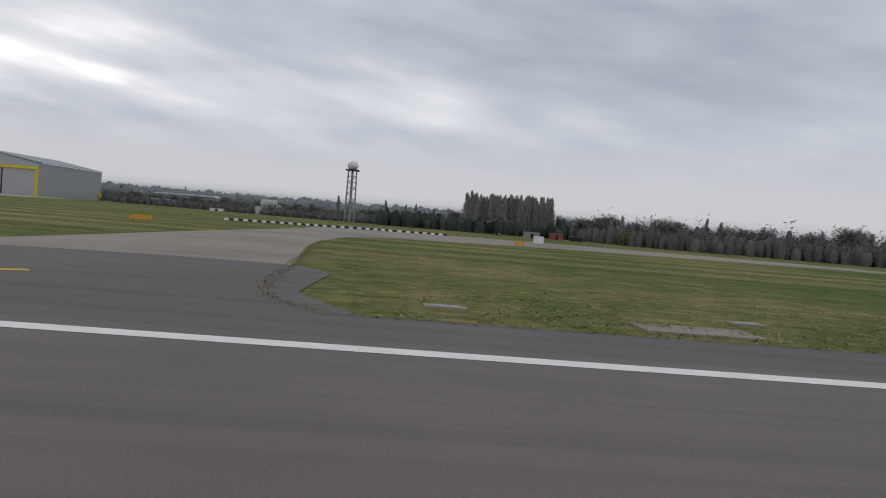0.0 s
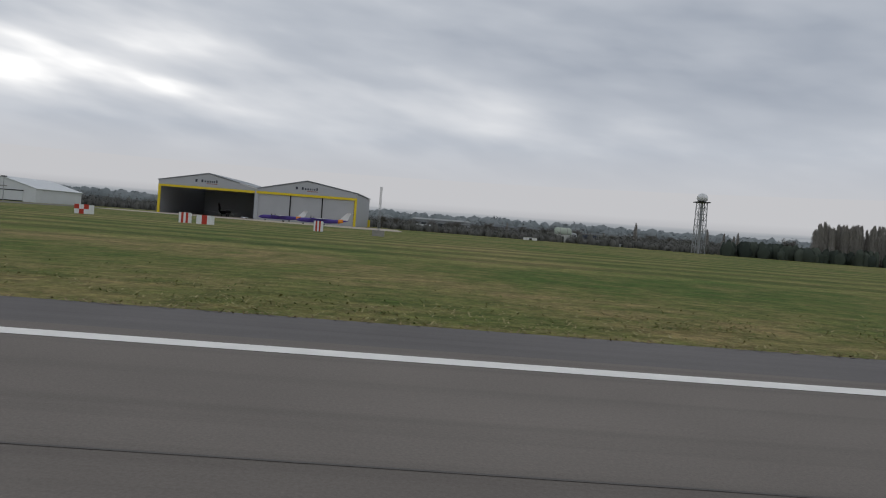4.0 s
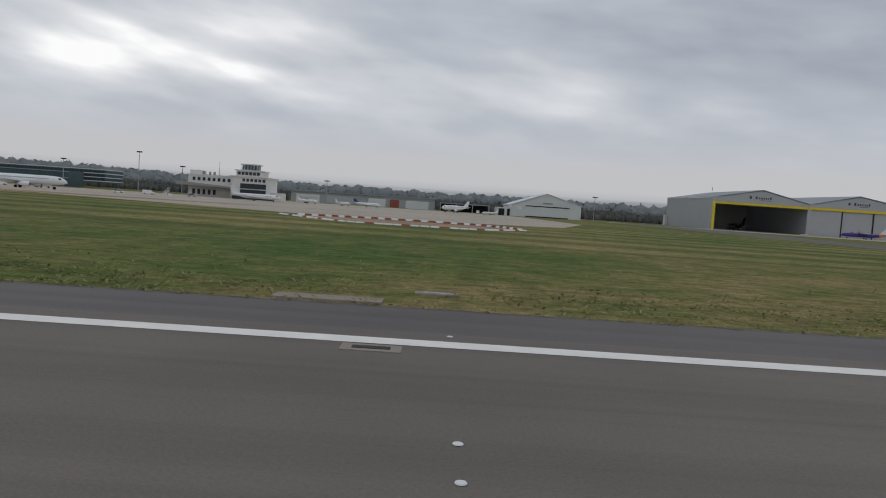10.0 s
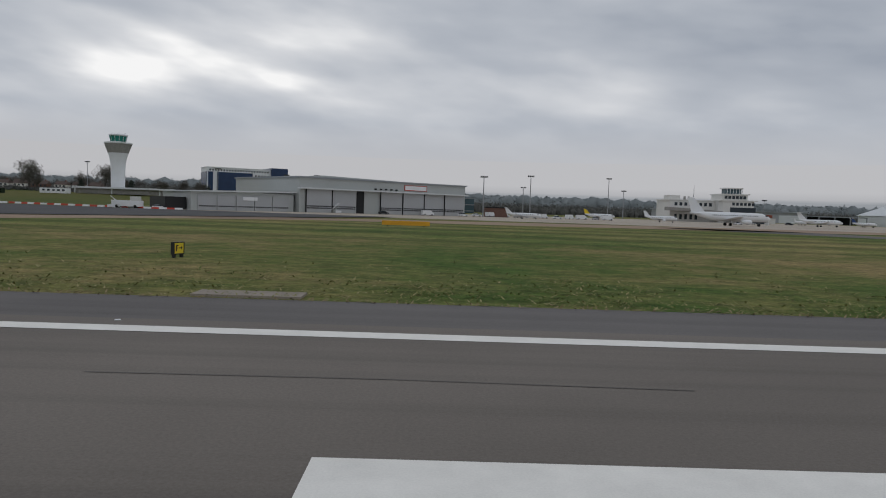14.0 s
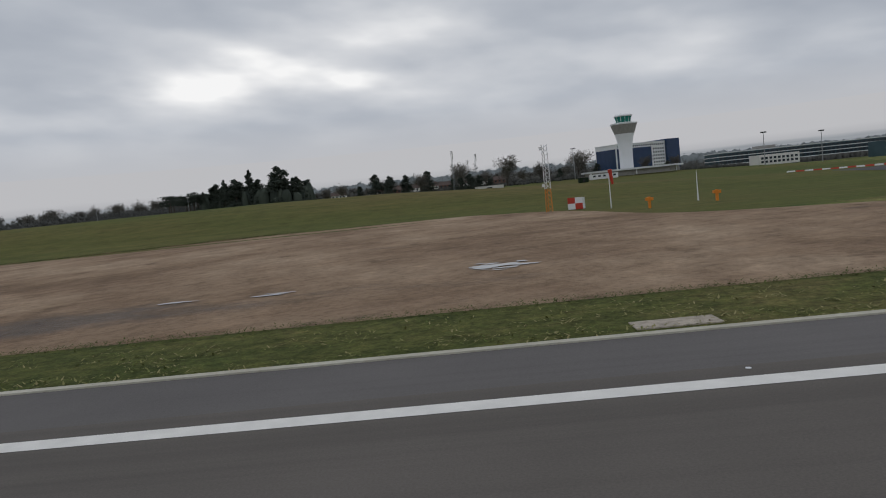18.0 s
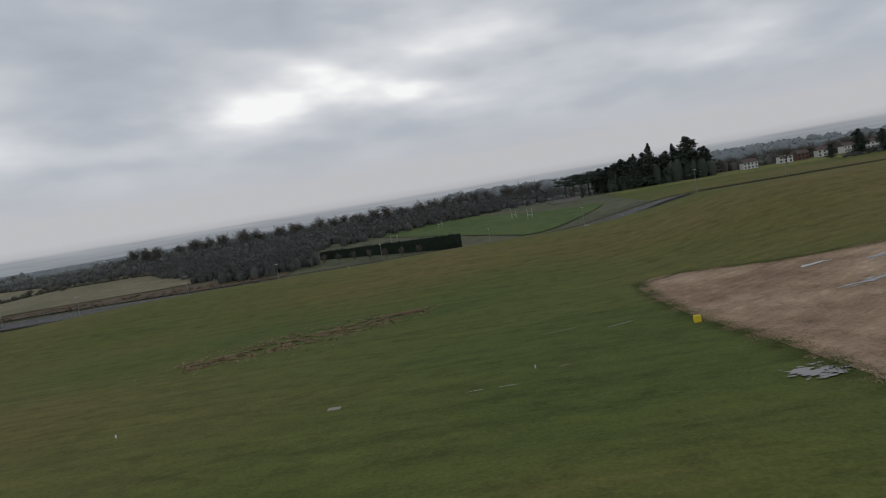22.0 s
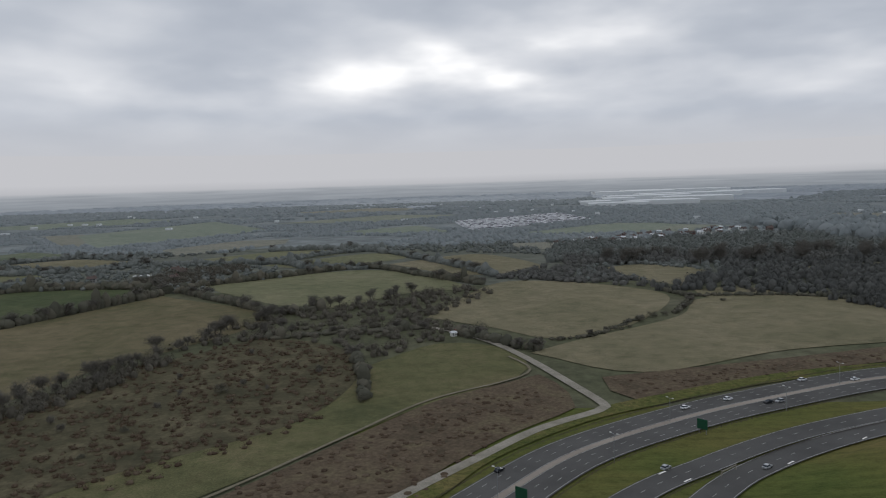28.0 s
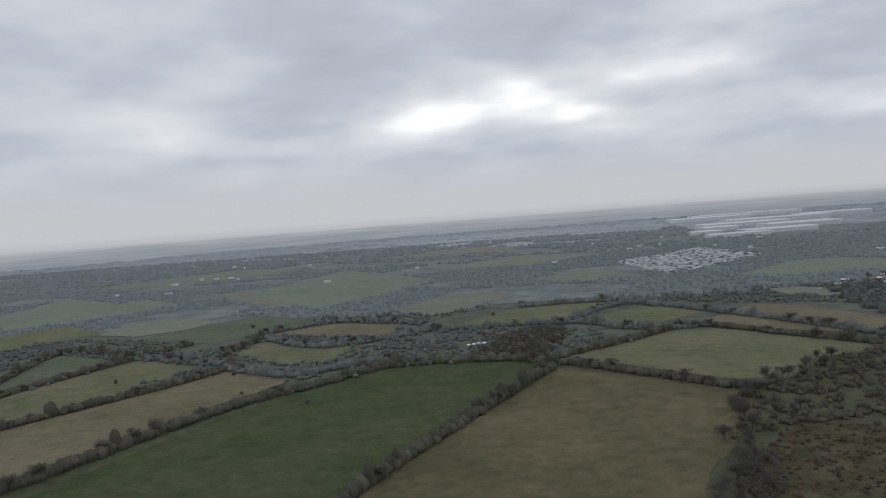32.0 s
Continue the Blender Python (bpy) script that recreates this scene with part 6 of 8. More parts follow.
def old_terminal():
    e = thing("old_terminal", "white nineteen-thirties terminal with stepped control tower", "terminal building", -320, 195, 0)
    b = B()
    box(b, -10.5, 0, 0, 1.8, 12, 5.7)
    part("wing", b, M["render"], e)
    b = B()
    box(b, -10.8, -0.2, 5.7, 1.8, 12.2, 5.95)
    part("wing_parapet", b, M["render"], e)
    panes(e, "window", M["glass"], 8, -9.6, 1.2, 4.3, 5.2, 0.0, 0.45)
    panes(e, "window", M["glass"], 5, -9.6, -2.6, 0.6, 2.0, 0.0, 0.5)
    b = B()
    gable(b, [(-12.0, 2.9), (2.0, 2.7), (2.0, 3.1), (-12.0, 3.8)], -5.0, 0.0)
    part("canopy", b, M["stone"], e, "cantilevered grey canopy")
    b = B()     # the round-ended tower block
    ol = [(1.8, 0.3), (1.8, -2.6), (2.6, -3.4), (10.4, -3.4), (11.3, -2.6), (11.6, 1), (11.6, 9), (1.8, 9)]
    prism(b, ol, 0, 5.9)
    part("tower_block", b, M["render"], e)
    b = B()
    box(b, 4.6, -3.6, 2.9, 11.4, -3.38, 4.2)
    part("upper_glazing", b, M["glass"], e, "dark band of upper glazing")
    b = B()
    box(b, 4.6, -3.6, 1.0, 11.4, -3.38, 2.6)
    part("lower_glazing", b, M["glass"], e, "dark band of lower glazing")
    panes(e, "window", M["glass"], 2, 2.2, 4.4, 3.2, 4.0, -2.8, 0.4)
    panes(e, "window", M["glass"], 2, 2.2, 4.4, 1.2, 2.2, -2.8, 0.4)
    panes(e, "window", M["glass"], 6, 4.9, 11.3, 4.75, 5.5, -3.4, 0.35)
    b = B()
    box(b, 1.4, -3.7, 5.9, 11.9, 9, 6.15)
    part("balcony_slab", b, M["render"], e)
    b = B()
    box(b, 3.0, -2.2, 6.15, 9.7, 6, 7.6)
    part("middle_storey", b, M["render"], e)
    panes(e, "window", M["glass"], 6, 3.3, 9.4, 6.5, 7.3, -2.2, 0.25)
    b = B()
    box(b, 2.6, -2.6, 7.6, 10.1, 6.3, 7.85)
    part("upper_slab", b, M["render"], e)
    b = B()
    prism(b, [(4.2, -0.8), (4.8, -1.6), (7.9, -1.6), (8.5, -0.8), (8.5, 2), (4.2, 2)], 7.85, 9.2)
    part("lookout", b, M["teal_glass"], e, "green-grey glazed lookout")
    for i in range(6):
        b = B()
        x = 4.2 + i * 0.82
        box(b, x, -1.72, 7.85, x + 0.12, -1.55, 9.2)
        part("mullion", b, M["white"], e)
    b = B()
    prism(b, [(3.8, -1.2), (4.6, -2.0), (8.1, -2.0), (8.9, -1.2), (8.9, 2.4), (3.8, 2.4)], 9.2, 9.5)
    part("lookout_roof", b, M["render"], e)
    for x in (-7.2, -5.6, -4.4):
        b = B()
        tube(b, (x, 3, 5.9), (x, 3, 6.9), 0.35, 0.3, 8)
        part("roof_vent", b, M["stone"], e)
    b = B()
    tube(b, (-3.1, 3, 5.9), (-3.1, 3, 10.0), 0.09, 0.04, 6)
    part("aerial", b, M["steel"], e)
    b = B()
    box(b, -10.4, 1, 5.9, -7.6, 6, 7.1)
    part("stair_head", b, M["render"], e)
    b = B()
    box(b, 11.6, 1, 0, 14.6, 7, 2.2)
    part("ground_annexe", b, M["render"], e)
    b = B()
    box(b, 3.0, -5.4, 0, 14.0, -4.6, 0.9)
    part("front_wall", b, M["glass"], e)


def silver_hangar():
    e = thing("silver_hangar", "large silver-grey hangar with tall sliding doors", "hangar", -388.3, 147, 0, 39.5)
    L, d = -38.0, 26.0     # its long front runs back along local -x
    b = B()
    box(b, L, 0.35, 0, 0, d, 6.0)
    part("body", b, M["silver"], e)
    b = B()
    gable(b, [(L - 0.3, 6.0), (0.3, 6.0), (0.3, 6.25), (L - 0.3, 6.25)], 0.1, d)
    part("roof", b, M["roof"], e)
    b = B()
    gable(b, [(L + 1, 6.2), (L + 8, 6.8), (-6, 6.4), (-1, 6.2)], 6, d)
    part("raised_roof", b, M["silver"], e)
    b = B()
    box(b, L - 0.3, -0.6, 4.1, 0.1, 0.5, 4.35)
    part("door_head", b, M["clad_light"], e)
    n = 7
    for i in range(n):
        x0 = L + 1.2 + i * 5.2
        b = B()
        box(b, x0, 0.1 + 0.1 * (i % 2), 0.03, x0 + 5.05, 0.3 + 0.1 * (i % 2), 4.1)
        # The open slot is a solid panel coloured as its shade.
        dr = part("sliding_door", b, M["dark"] if i == 2 else M["door_panel"], e, "near-black panel painted as the shade of an open door slot" if i == 2 else "")
        if i == 2:
            dr.scale = (0.3, 1, 1)
            dr.location = (x0 * 0.7, 0, 0)
            continue
        for r in range(2):
            for k in range(12):
                if r == 0 and k == 0:
                    bb = B()
                    box(bb, 0, -0.05, 0, 0.28, 0.0, 0.2)
                    me = part("vision_pane", bb, M["dark"], dr)
                    me.location, pm = (x0 + 0.2, 0.1 + 0.1 * (i % 2), 0.75), me.data
                else:
                    o = new("vision_pane", pm)
                    o.parent = dr
                    o.location = (x0 + 0.2 + k * 0.4, 0.1 + 0.1 * (i % 2), 0.75 + r * 0.33)
        bb = B()
        box(bb, x0 - 0.08, 0.02, 0.03, x0 + 0.06, 0.2, 4.1)
        part("door_seam", bb, M["dark"], dr)
    b = B()
    box(b, -15.5, 0.2, 4.75, -10.3, 0.34, 5.55)
    bd = part("name_board", b, M["white"], e, "white board with red border")
    b = B()
    for z in (4.65, 5.55):
        box(b, -15.6, 0.18, z, -10.2, 0.36, z + 0.1)
    for x in (-15.6, -10.3):
        box(b, x, 0.17, 4.65, x + 0.1, 0.37, 5.65)
    part("board_border", b, M["red"], bd)
    for k in range(5):
        b = B()
        box(b, -22.5 + k * 1.2, 0.0, 4.5, -22.2 + k * 1.2, 0.4, 4.75)
        part("floodlight", b, M["dark"], e)
    # low annexe at the far end
    e2 = thing("hangar_annexe", "low grey hangar annexe with sliding doors", "hangar", -417.8, 122.6, 0, 39.5)
    b = B()
    box(b, -18, 1.5, 0, -0.2, 14, 3.0)
    part("body", b, M["silver"], e2)
    b = B()
    gable(b, [(-18.4, 2.9), (0, 3.3), (0, 3.5), (-18.4, 3.1)], 0.9, 14.2)
    part("roof", b, M["clad_light"], e2)
    for i in range(5):
        b = B()
        box(b, -17 + i * 3.2, 1.3, 0.05, -14 + i * 3.2, 1.5, 2.4)
        dr = part("sliding_door", b, M["door_panel"], e2)
        for k in range(7):
            bb = B()
            box(bb, -16.8 + i * 3.2 + k * 0.4, 1.24, 0.6, -16.55 + i * 3.2 + k * 0.4, 1.31, 0.8)
            part("vision_pane", bb, M["dark"], dr)
    b = B()
    box(b, -9.5, 1.2, 1.75, -7, 1.31, 2.3)
    part("name_board", b, M["white"], e2)
    b = B()
    box(b, -21.5, 3, 0, -18.2, 10, 2.0)
    part("dark_store", b, M["black"], e2)


def control_tower():
    z = float(height(-489, 215))
    e = thing("control_tower", "white flared concrete control tower with green glass cab", "control tower", -489.1, 215, z)
    b = B()
    turned(b, [(1.95, -0.3), (1.95, 3.4), (1.98, 7.5), (2.12, 9.2), (2.45, 11.0), (2.95, 12.6), (3.5, 14.1), (3.75, 14.9)], 32)
    part("shaft", b, M["white"], e, "smooth white flared shaft", True)
    b = B()
    turned(b, [(2.85, 12.2), (3.16, 13.05), (3.56, 14.1), (3.8, 14.86), (3.6, 14.87)], 32)
    part("louvre_band", b, M["stone"], e)
    b = B()
    turned(b, [(3.9, 14.9), (3.95, 15.25), (2.6, 15.5)], 32)
    part("gallery", b, M["white"], e)
    b = B()
    turned(b, [(2.05, 15.4), (2.5, 17.2), (2.4, 17.25)], 12)
    part("cab_glass", b, M["green_glass"], e, "green tinted cab glazing")
    for i in range(12):
        a = 2 * math.pi * i / 12
        b = B()
        tube(b, (2.06 * math.cos(a), 2.06 * math.sin(a), 15.4), (2.52 * math.cos(a), 2.52 * math.sin(a), 17.2), 0.06, None, 4)
        part("mullion", b, M["white"], e)
    b = B()
    turned(b, [(2.65, 17.2), (2.7, 17.5), (2.2, 17.75), (0.3, 17.85)], 24)
    part("cab_roof", b, M["white"], e)
    b = B()
    for i in range(6):
        a = 2 * math.pi * i / 6
        tube(b, (2.1 * math.cos(a), 2.1 * math.sin(a), 17.7), (2.1 * math.cos(a), 2.1 * math.sin(a), 18.2), 0.03, None, 4)
    part("roof_rail", b, M["steel"], e)
    e = thing("tower_base_building", "low curved building at the foot of the tower", "building", -489, 213, z)
    b = B()
    prism(b, [(-12, 1), (-9, -3), (-3, -4.6), (4, -4.6), (11, -3), (15, 1), (15, 6), (-12, 6)], 0, 1.5)
    part("body", b, M["stone"], e)
    b = B()
    prism(b, [(-13, 0.4), (-9.4, -4), (-3, -5.6), (4, -5.6), (11.4, -4), (16, 0.4), (16, 6.4), (-13, 6.4)], 1.5, 2.0)
    part("roof", b, M["clad_light"], e)
    for i in range(9):
        b = B()
        box(b, -11.5 + i * 3.1, -4.8 + abs(i - 4) * 0.9, 0, -11.2 + i * 3.1, -4.5 + abs(i - 4) * 0.9, 1.5)
        part("column", b, M["white"], e)
    e = thing("site_cabin", "long white site cabin", "cabin", -499, 198, None)
    b = B()
    box(b, -4, 0, 0.1, 3.5, 2, 1.5)
    part("body", b, M["white"], e)
    panes(e, "window", M["glass"], 5, -3.6, 3.2, 0.7, 1.2, 0.0, 0.5)


def blue_hotel():
    z = float(height(-466, 272))
    e = thing("blue_hotel", "blue-fronted multi-storey hotel with white window grid", "hotel", -480.2, 270, z, 28)
    b = B()
    box(b, 0, 0, 0, 24, 12, 10.4)
    part("body", b, M["white"], e)
    b = B()
    box(b, 3.6, -0.12, 0.8, 17, 0, 9.0)
    part("blue_panel", b, M["blue_glass"], e, "dark blue glazed facade")
    b = B()
    box(b, 0.4, -0.12, 0.8, 2.2, 0, 9.0)
    part("blue_panel", b, M["blue_glass"], e, "dark blue glazed facade")
    b = B()
    box(b, -0.12, 0.4, 0.8, 0, 11.6, 9.0)
    part("blue_panel", b, M["blue_glass"], e, "dark blue glazed end wall")
    panes(e, "window", M["glass"], 22, 0.6, 23.4, 9.35, 9.95, 0.0, 0.5)
    panes(e, "window", M["glass"], 5, 17.6, 23.6, 0.9, 9.0, 0.0, 0.5, rows=7)
    b = B()
    box(b, 24, -1.0, 0, 30.5, 12, 11.2)
    part("stair_tower", b, M["blue_glass"], e, "dark blue end tower")
    b = B()
    box(b, -0.2, -0.2, 10.4, 24, 12.2, 10.65)
    part("roof_edge", b, M["white"], e)
    e.scale = (1, 1, 1.1)
    e = thing("glass_terminal_block", "long low glazed office block", "office building", -446, 262, z)
    b = B()
    box(b, 0, 0, 0, 62, 14, 4.4)
    part("body", b, M["teal_glass"], e)
    for k in range(4):
        b = B()
        box(b, -0.2, -0.25, k * 1.4, 62.2, 14.2, k * 1.4 + 0.28)
        part("floor_band", b, M["clad_light"], e)
    panes(e, "window", M["glass"], 40, 0.3, 61.7, 0.4, 4.2, 0.0, 0.25, rows=3)
    b = B()
    box(b, 16, 3, 4.5, 22, 9, 5.6)
    part("plant_room", b, M["stone"], e)
    e = thing("office_block", "small white office block", "office building", -436, 236, None)
    b = B()
    box(b, -6, 0, 0, 7, 8, 3.4)
    part("body", b, M["render"], e)
    panes(e, "window", M["glass"], 9, -5.6, 6.6, 0.7, 3.1, 0.0, 0.4, rows=2)
    e = thing("glass_pier", "dark glazed two-storey building", "office building", -404, 232, None)
    b = B()
    box(b, 0, 0, 0, 22, 10, 5.0)
    part("body", b, M["teal_glass"], e)
    for k in range(3):
        b = B()
        box(b, -0.1, -0.15, k * 2.0 + 0.6, 22.1, 0, k * 2.0 + 0.8)
        part("floor_band", b, M["steel"], e)
    e = thing("brick_store", "low red brick store beside the hangar", "store", -384, 149, 0)
    b = B()
    box(b, 0, 0, 0, 4.5, 6, 1.9)
    part("body", b, M["brick"], e)
    b = B()
    box(b, -0.2, -0.2, 1.9, 4.7, 6.2, 2.1)
    part("roof", b, M["dark"], e)


def radar_tower():
    e = thing("radar_tower", "steel lattice radar tower with white dome", "radar tower", -15.2, 197, 0)
    H, a0, a1 = 14.1, 1.35, 1.1
    lv = 9
    for sx in (-1, 1):
        for sy in (-1, 1):
            b = B()
            tube(b, (sx * a0, sy * a0, 0), (sx * a1, sy * a1, H), 0.11, None, 6)
            part("leg", b, M["steel"], e)
    for k in range(lv):
        z0, z1 = H * k / lv, H * (k + 1) / lv
        r0, r1 = a0 + (a1 - a0) * k / lv, a0 + (a1 - a0) * (k + 1) / lv
        d = 1 if k % 2 else -1
        for s in (-1, 1):
            for nm, p, q, r in (("ring_bar", (-r1, s * r1, z1), (r1, s * r1, z1), 0.07), ("ring_bar", (s * r1, -r1, z1), (s * r1, r1, z1), 0.07),
                                ("brace", (-d * r0, s * r0, z0), (d * r1, s * r1, z1), 0.06), ("brace", (s * r0, -d * r0, z0), (s * r1, d * r1, z1), 0.06)):
                b = B()
                tube(b, p, q, r, None, 4)
                part(nm, b, M["steel"], e)
    b = B()
    box(b, -0.3, -0.3, 0, 0.3, 0.3, H)
    part("ladder_core", b, M["steel"], e)
    b = B()
    box(b, -1.8, -1.8, H, 1.8, 1.8, H + 0.25)
    part("platform", b, M["dark"], e)
    b = B()
    turned(b, [(0.9, H + 0.25), (1.35, H + 0.7), (1.5, H + 1.25), (1.38, H + 1.8), (1.0, H + 2.3), (0.45, H + 2.6), (0.05, H + 2.68)], 20)
    part("radome", b, M["radome"], e, "white dome", True)


double_hangar(), small_hangar(), low_building(), old_terminal(), silver_hangar(), control_tower(), blue_hotel(), radar_tower()


# ---- aircraft ----
def wing_part(bm, root, tip, thick):
    """A tapered wing from (x0, x1, y, z) at the root to the same at the tip."""
    (a, c, y, z), (p, q, v, w) = root, tip
    t0, t1 = thick, thick * 0.4
    r = [bm.verts.new(k) for k in ((a, y, z), (a + (c - a) * 0.4, y, z + t0), (c, y, z), (a + (c - a) * 0.4, y, z - t0 * 0.5))]
    s = [bm.verts.new(k) for k in ((p, v, w), (p + (q - p) * 0.4, v, w + t1), (q, v, w), (p + (q - p) * 0.4, v, w - t1 * 0.5))]
    bm.faces.new(r), bm.faces.new(s[::-1])
    for i in range(4):
        bm.faces.new((r[i], s[i], s[(i + 1) % 4], r[(i + 1) % 4]))


def aeroplane(name, label, x, y, turn, L, r, tail="low", engines="wing", body="white", fin="white", span=None, z=0.03, high=False):
    """An aeroplane parked with its nose along local +x."""
    e = thing(name, label, "aircraft", x, y, z, turn)
    gear = r * 0.95
    zc = gear + r
    h = L / 2
    span = span or L * 0.95
    b = B()
    loft(b, [(-h, zc + r * 0.75, r * 0.08, r * 0.12), (-h * 0.82, zc + r * 0.5, r * 0.38, r * 0.42), (-h * 0.55, zc + r * 0.15, r * 0.85, r * 0.82), (-h * 0.3, zc, r, r), (h * 0.62, zc, r, r),
             (h * 0.8, zc - r * 0.04, r * 0.9, r * 0.92), (h * 0.92, zc - r * 0.15, r * 0.6, r * 0.62), (h * 0.985, zc - r * 0.25, r * 0.25, r * 0.28), (h, zc - r * 0.28, r * 0.06, r * 0.08)], 16)
    fu = part("fuselage", b, M[body], e, "", True)
    b = B()
    for s in (-1, 1):
        n = max(6, int(L * 1.6))
        for i in range(n):
            xx = -h * 0.5 + i * (h * 1.15) / n
            box(b, xx, s * r * 0.985 - 0.015, zc + r * 0.22, xx + 0.13, s * r * 0.985 + 0.015, zc + r * 0.42)
    part("cabin_windows", b, M["glass"], fu, "row of small cabin windows")
    b = B()
    box(b, h * 0.82, -r * 0.72, zc + r * 0.22, h * 0.885, r * 0.72, zc + r * 0.55)
    part("cockpit_window", b, M["glass"], fu)
    wz = zc + r * 0.95 if high else zc - r * 0.6
    for s in (-1, 1):
        b = B()
        sweep = 0.0 if high else L * 0.2
        wing_part(b, (L * 0.1, -L * 0.08, s * r * 0.6, wz), (L * 0.1 - sweep - L * 0.02, L * 0.1 - sweep - L * 0.085, s * span / 2, wz + (0.0 if high else r * 0.7)), r * 0.16)
        part("wing", b, M["white" if body != "purple" else "clad_light"], e)
    fh = L * 0.17 if tail == "low" else L * 0.15
    b = B()
    ft = zc + r * 0.7
    f0 = [(-h * 0.62, ft), (-h * 0.96, ft), (-h * 1.08, ft + fh), (-h * 0.92, ft + fh)]
    lo = [b.verts.new((u, -r * 0.09, w)) for u, w in f0]
    hi = [b.verts.new((u, r * 0.09, w)) for u, w in f0]
    b.faces.new(lo), b.faces.new(hi[::-1])
    for i in range(4):
        b.faces.new((lo[i], hi[i], hi[(i + 1) % 4], lo[(i + 1) % 4]))
    part("tail_fin", b, M[fin], e)
    tz = ft + fh if tail == "t" else zc + r * 0.5
    tx = -h * 0.98 if tail == "t" else -h * 0.85
    for s in (-1, 1):
        b = B()
        wing_part(b, (tx + L * 0.05, tx - L * 0.04, s * 0.02, tz), (tx - L * 0.03, tx - L * 0.07, s * L * 0.17, tz + r * 0.05), r * 0.08)
        part("tailplane", b, M["white"], e)
    if engines:
        for s in (-1, 1):
            b = B()
            ex, ey, ez, er, el = {"wing": (L * 0.1, span * 0.17, wz - r * 0.42, r * 0.5, L * 0.12), "rear": (-h * 0.55, r * 1.45, zc + r * 0.4, r * 0.42, L * 0.13), "prop": (L * 0.1, span * 0.16, wz - r * 0.25, r * 0.36, L * 0.17)}[engines]
            loft(b, [(ex - el / 2, ez, er * 0.55, er * 0.55), (ex, ez, er, er), (ex + el * 0.4, ez, er * 0.98, er * 0.98), (ex + el / 2, ez, er * 0.8, er * 0.8)], 12)
            for v in b.verts:
                v.co.y += s * ey
            en = part("engine", b, M["white" if engines != "prop" else body], e, "", True)
            if engines == "prop":
                b = B()
                for k in range(6):
                    a = k * math.pi / 3
                    box(b, -0.03, -0.05, 0, 0.03, 0.05, r * 1.45)
                    for v in b.verts[-8:]:
                        v.co.rotate(Euler((a, 0, 0)))
                for v in b.verts:
                    v.co += Vector((ex + el / 2 + 0.08, s * ey, ez))
                part("propeller", b, M["dark"], en)
            else:
                # The intake hole is a near-black disc, its shade painted on.
                b = B()
                tube(b, (ex + el / 2 - 0.05, s * ey, ez), (ex + el / 2 + 0.02, s * ey, ez), er * 0.7, None, 12)
                part("intake", b, M["dark"], en)
    for gx, gy in ((h * 0.72, 0), (-L * 0.03, r * 1.1), (-L * 0.03, -r * 1.1)):
        b = B()
        tube(b, (gx, gy, gear * 0.3), (gx, gy, zc - r * 0.6), 0.06, None, 6)
        lg = part("undercarriage", b, M["steel"], e)
        b = B()
        for s in (-0.12, 0.12):
            tube(b, (gx, gy + s - 0.06, gear * 0.32), (gx, gy + s + 0.06, gear * 0.32), gear * 0.32, None, 12)
        part("wheel_pair", b, M["tyre"], lg)
    return e


aeroplane("airliner", "large plain white twin-jet airliner on the apron", -339.5, 133, 8, 16.2, 0.85)
aeroplane("business_jet", "long white T-tailed business jet on the apron", -304.6, 166, 6, 11.3, 0.56, "t", "rear")
aeroplane("airliner", "white airliner with yellow tail", -356.6, 165, -22, 6.9, 0.46, fin="sign_yellow")
aeroplane("airliner", "small white airliner behind the large one", -346.5, 152, -20, 6.8, 0.46)
aeroplane("business_jet", "small white jet near the hangar", -377.8, 136, -18, 6.7, 0.38, "t", "rear")
aeroplane("airliner", "white airliner facing the runway by the small hangar", -257.6, 208, 215, 9.5, 0.7)
aeroplane("light_aircraft", "small white light aircraft before the small hangar", -248, 200, 160, 4.6, 0.3, engines="")
aeroplane("business_jet", "small white jet parked on the apron", -297, 190, 30, 5.6, 0.36, "t", "rear")
aeroplane("business_jet", "small white jet parked on the apron", -288, 192, -30, 5.0, 0.34, "t", "rear")
aeroplane("business_jet", "white business jet with dark blue tail", -281, 188, 5, 7.0, 0.42, "t", "rear", fin="blue")
for k, (x, y) in enumerate(((-134.0, 215), (-118.4, 191))):
    p = aeroplane("turboprop", "purple high-winged turboprop with white and orange tail", x, y, 178, 14.0, 0.6, "t", "prop", "purple", "white", 12.5, high=True)
    p["group"] = "purple turboprops by the hangar"
    b = B()
    loft(b, [(-5.6, 1.48, 0.4, 0.42), (-4.3, 1.28, 0.58, 0.58)], 14)
    part("tail_band", b, M["orange"], p, "orange tail band", True)
aeroplane("dark_airliner", "dark aeroplane inside the open hangar bay", -160, 246, 90, 14, 0.8, body="black", fin="black")


# ---- masts, signs and field equipment ----
def lamp_mast(x, y, tall, group="apron floodlight masts"):
    e = thing("floodlight_mast", "tall slim steel floodlight mast", "light mast", x, y, None, group=group)
    b = B()
    tube(b, (0, 0, 0), (0, 0, tall), 0.14, 0.08, 8)
    part("pole", b, M["steel"], e)
    b = B()
    box(b, -0.75, -0.12, tall - 0.15, 0.75, 0.12, tall)
    part("crossbar", b, M["steel"], e)
    for k in range(4):
        b = B()
        box(b, -0.7 + k * 0.4, -0.25, tall - 0.05, -0.45 + k * 0.4, 0.15, tall + 0.2)
        part("lamp", b, M["dark"], e)


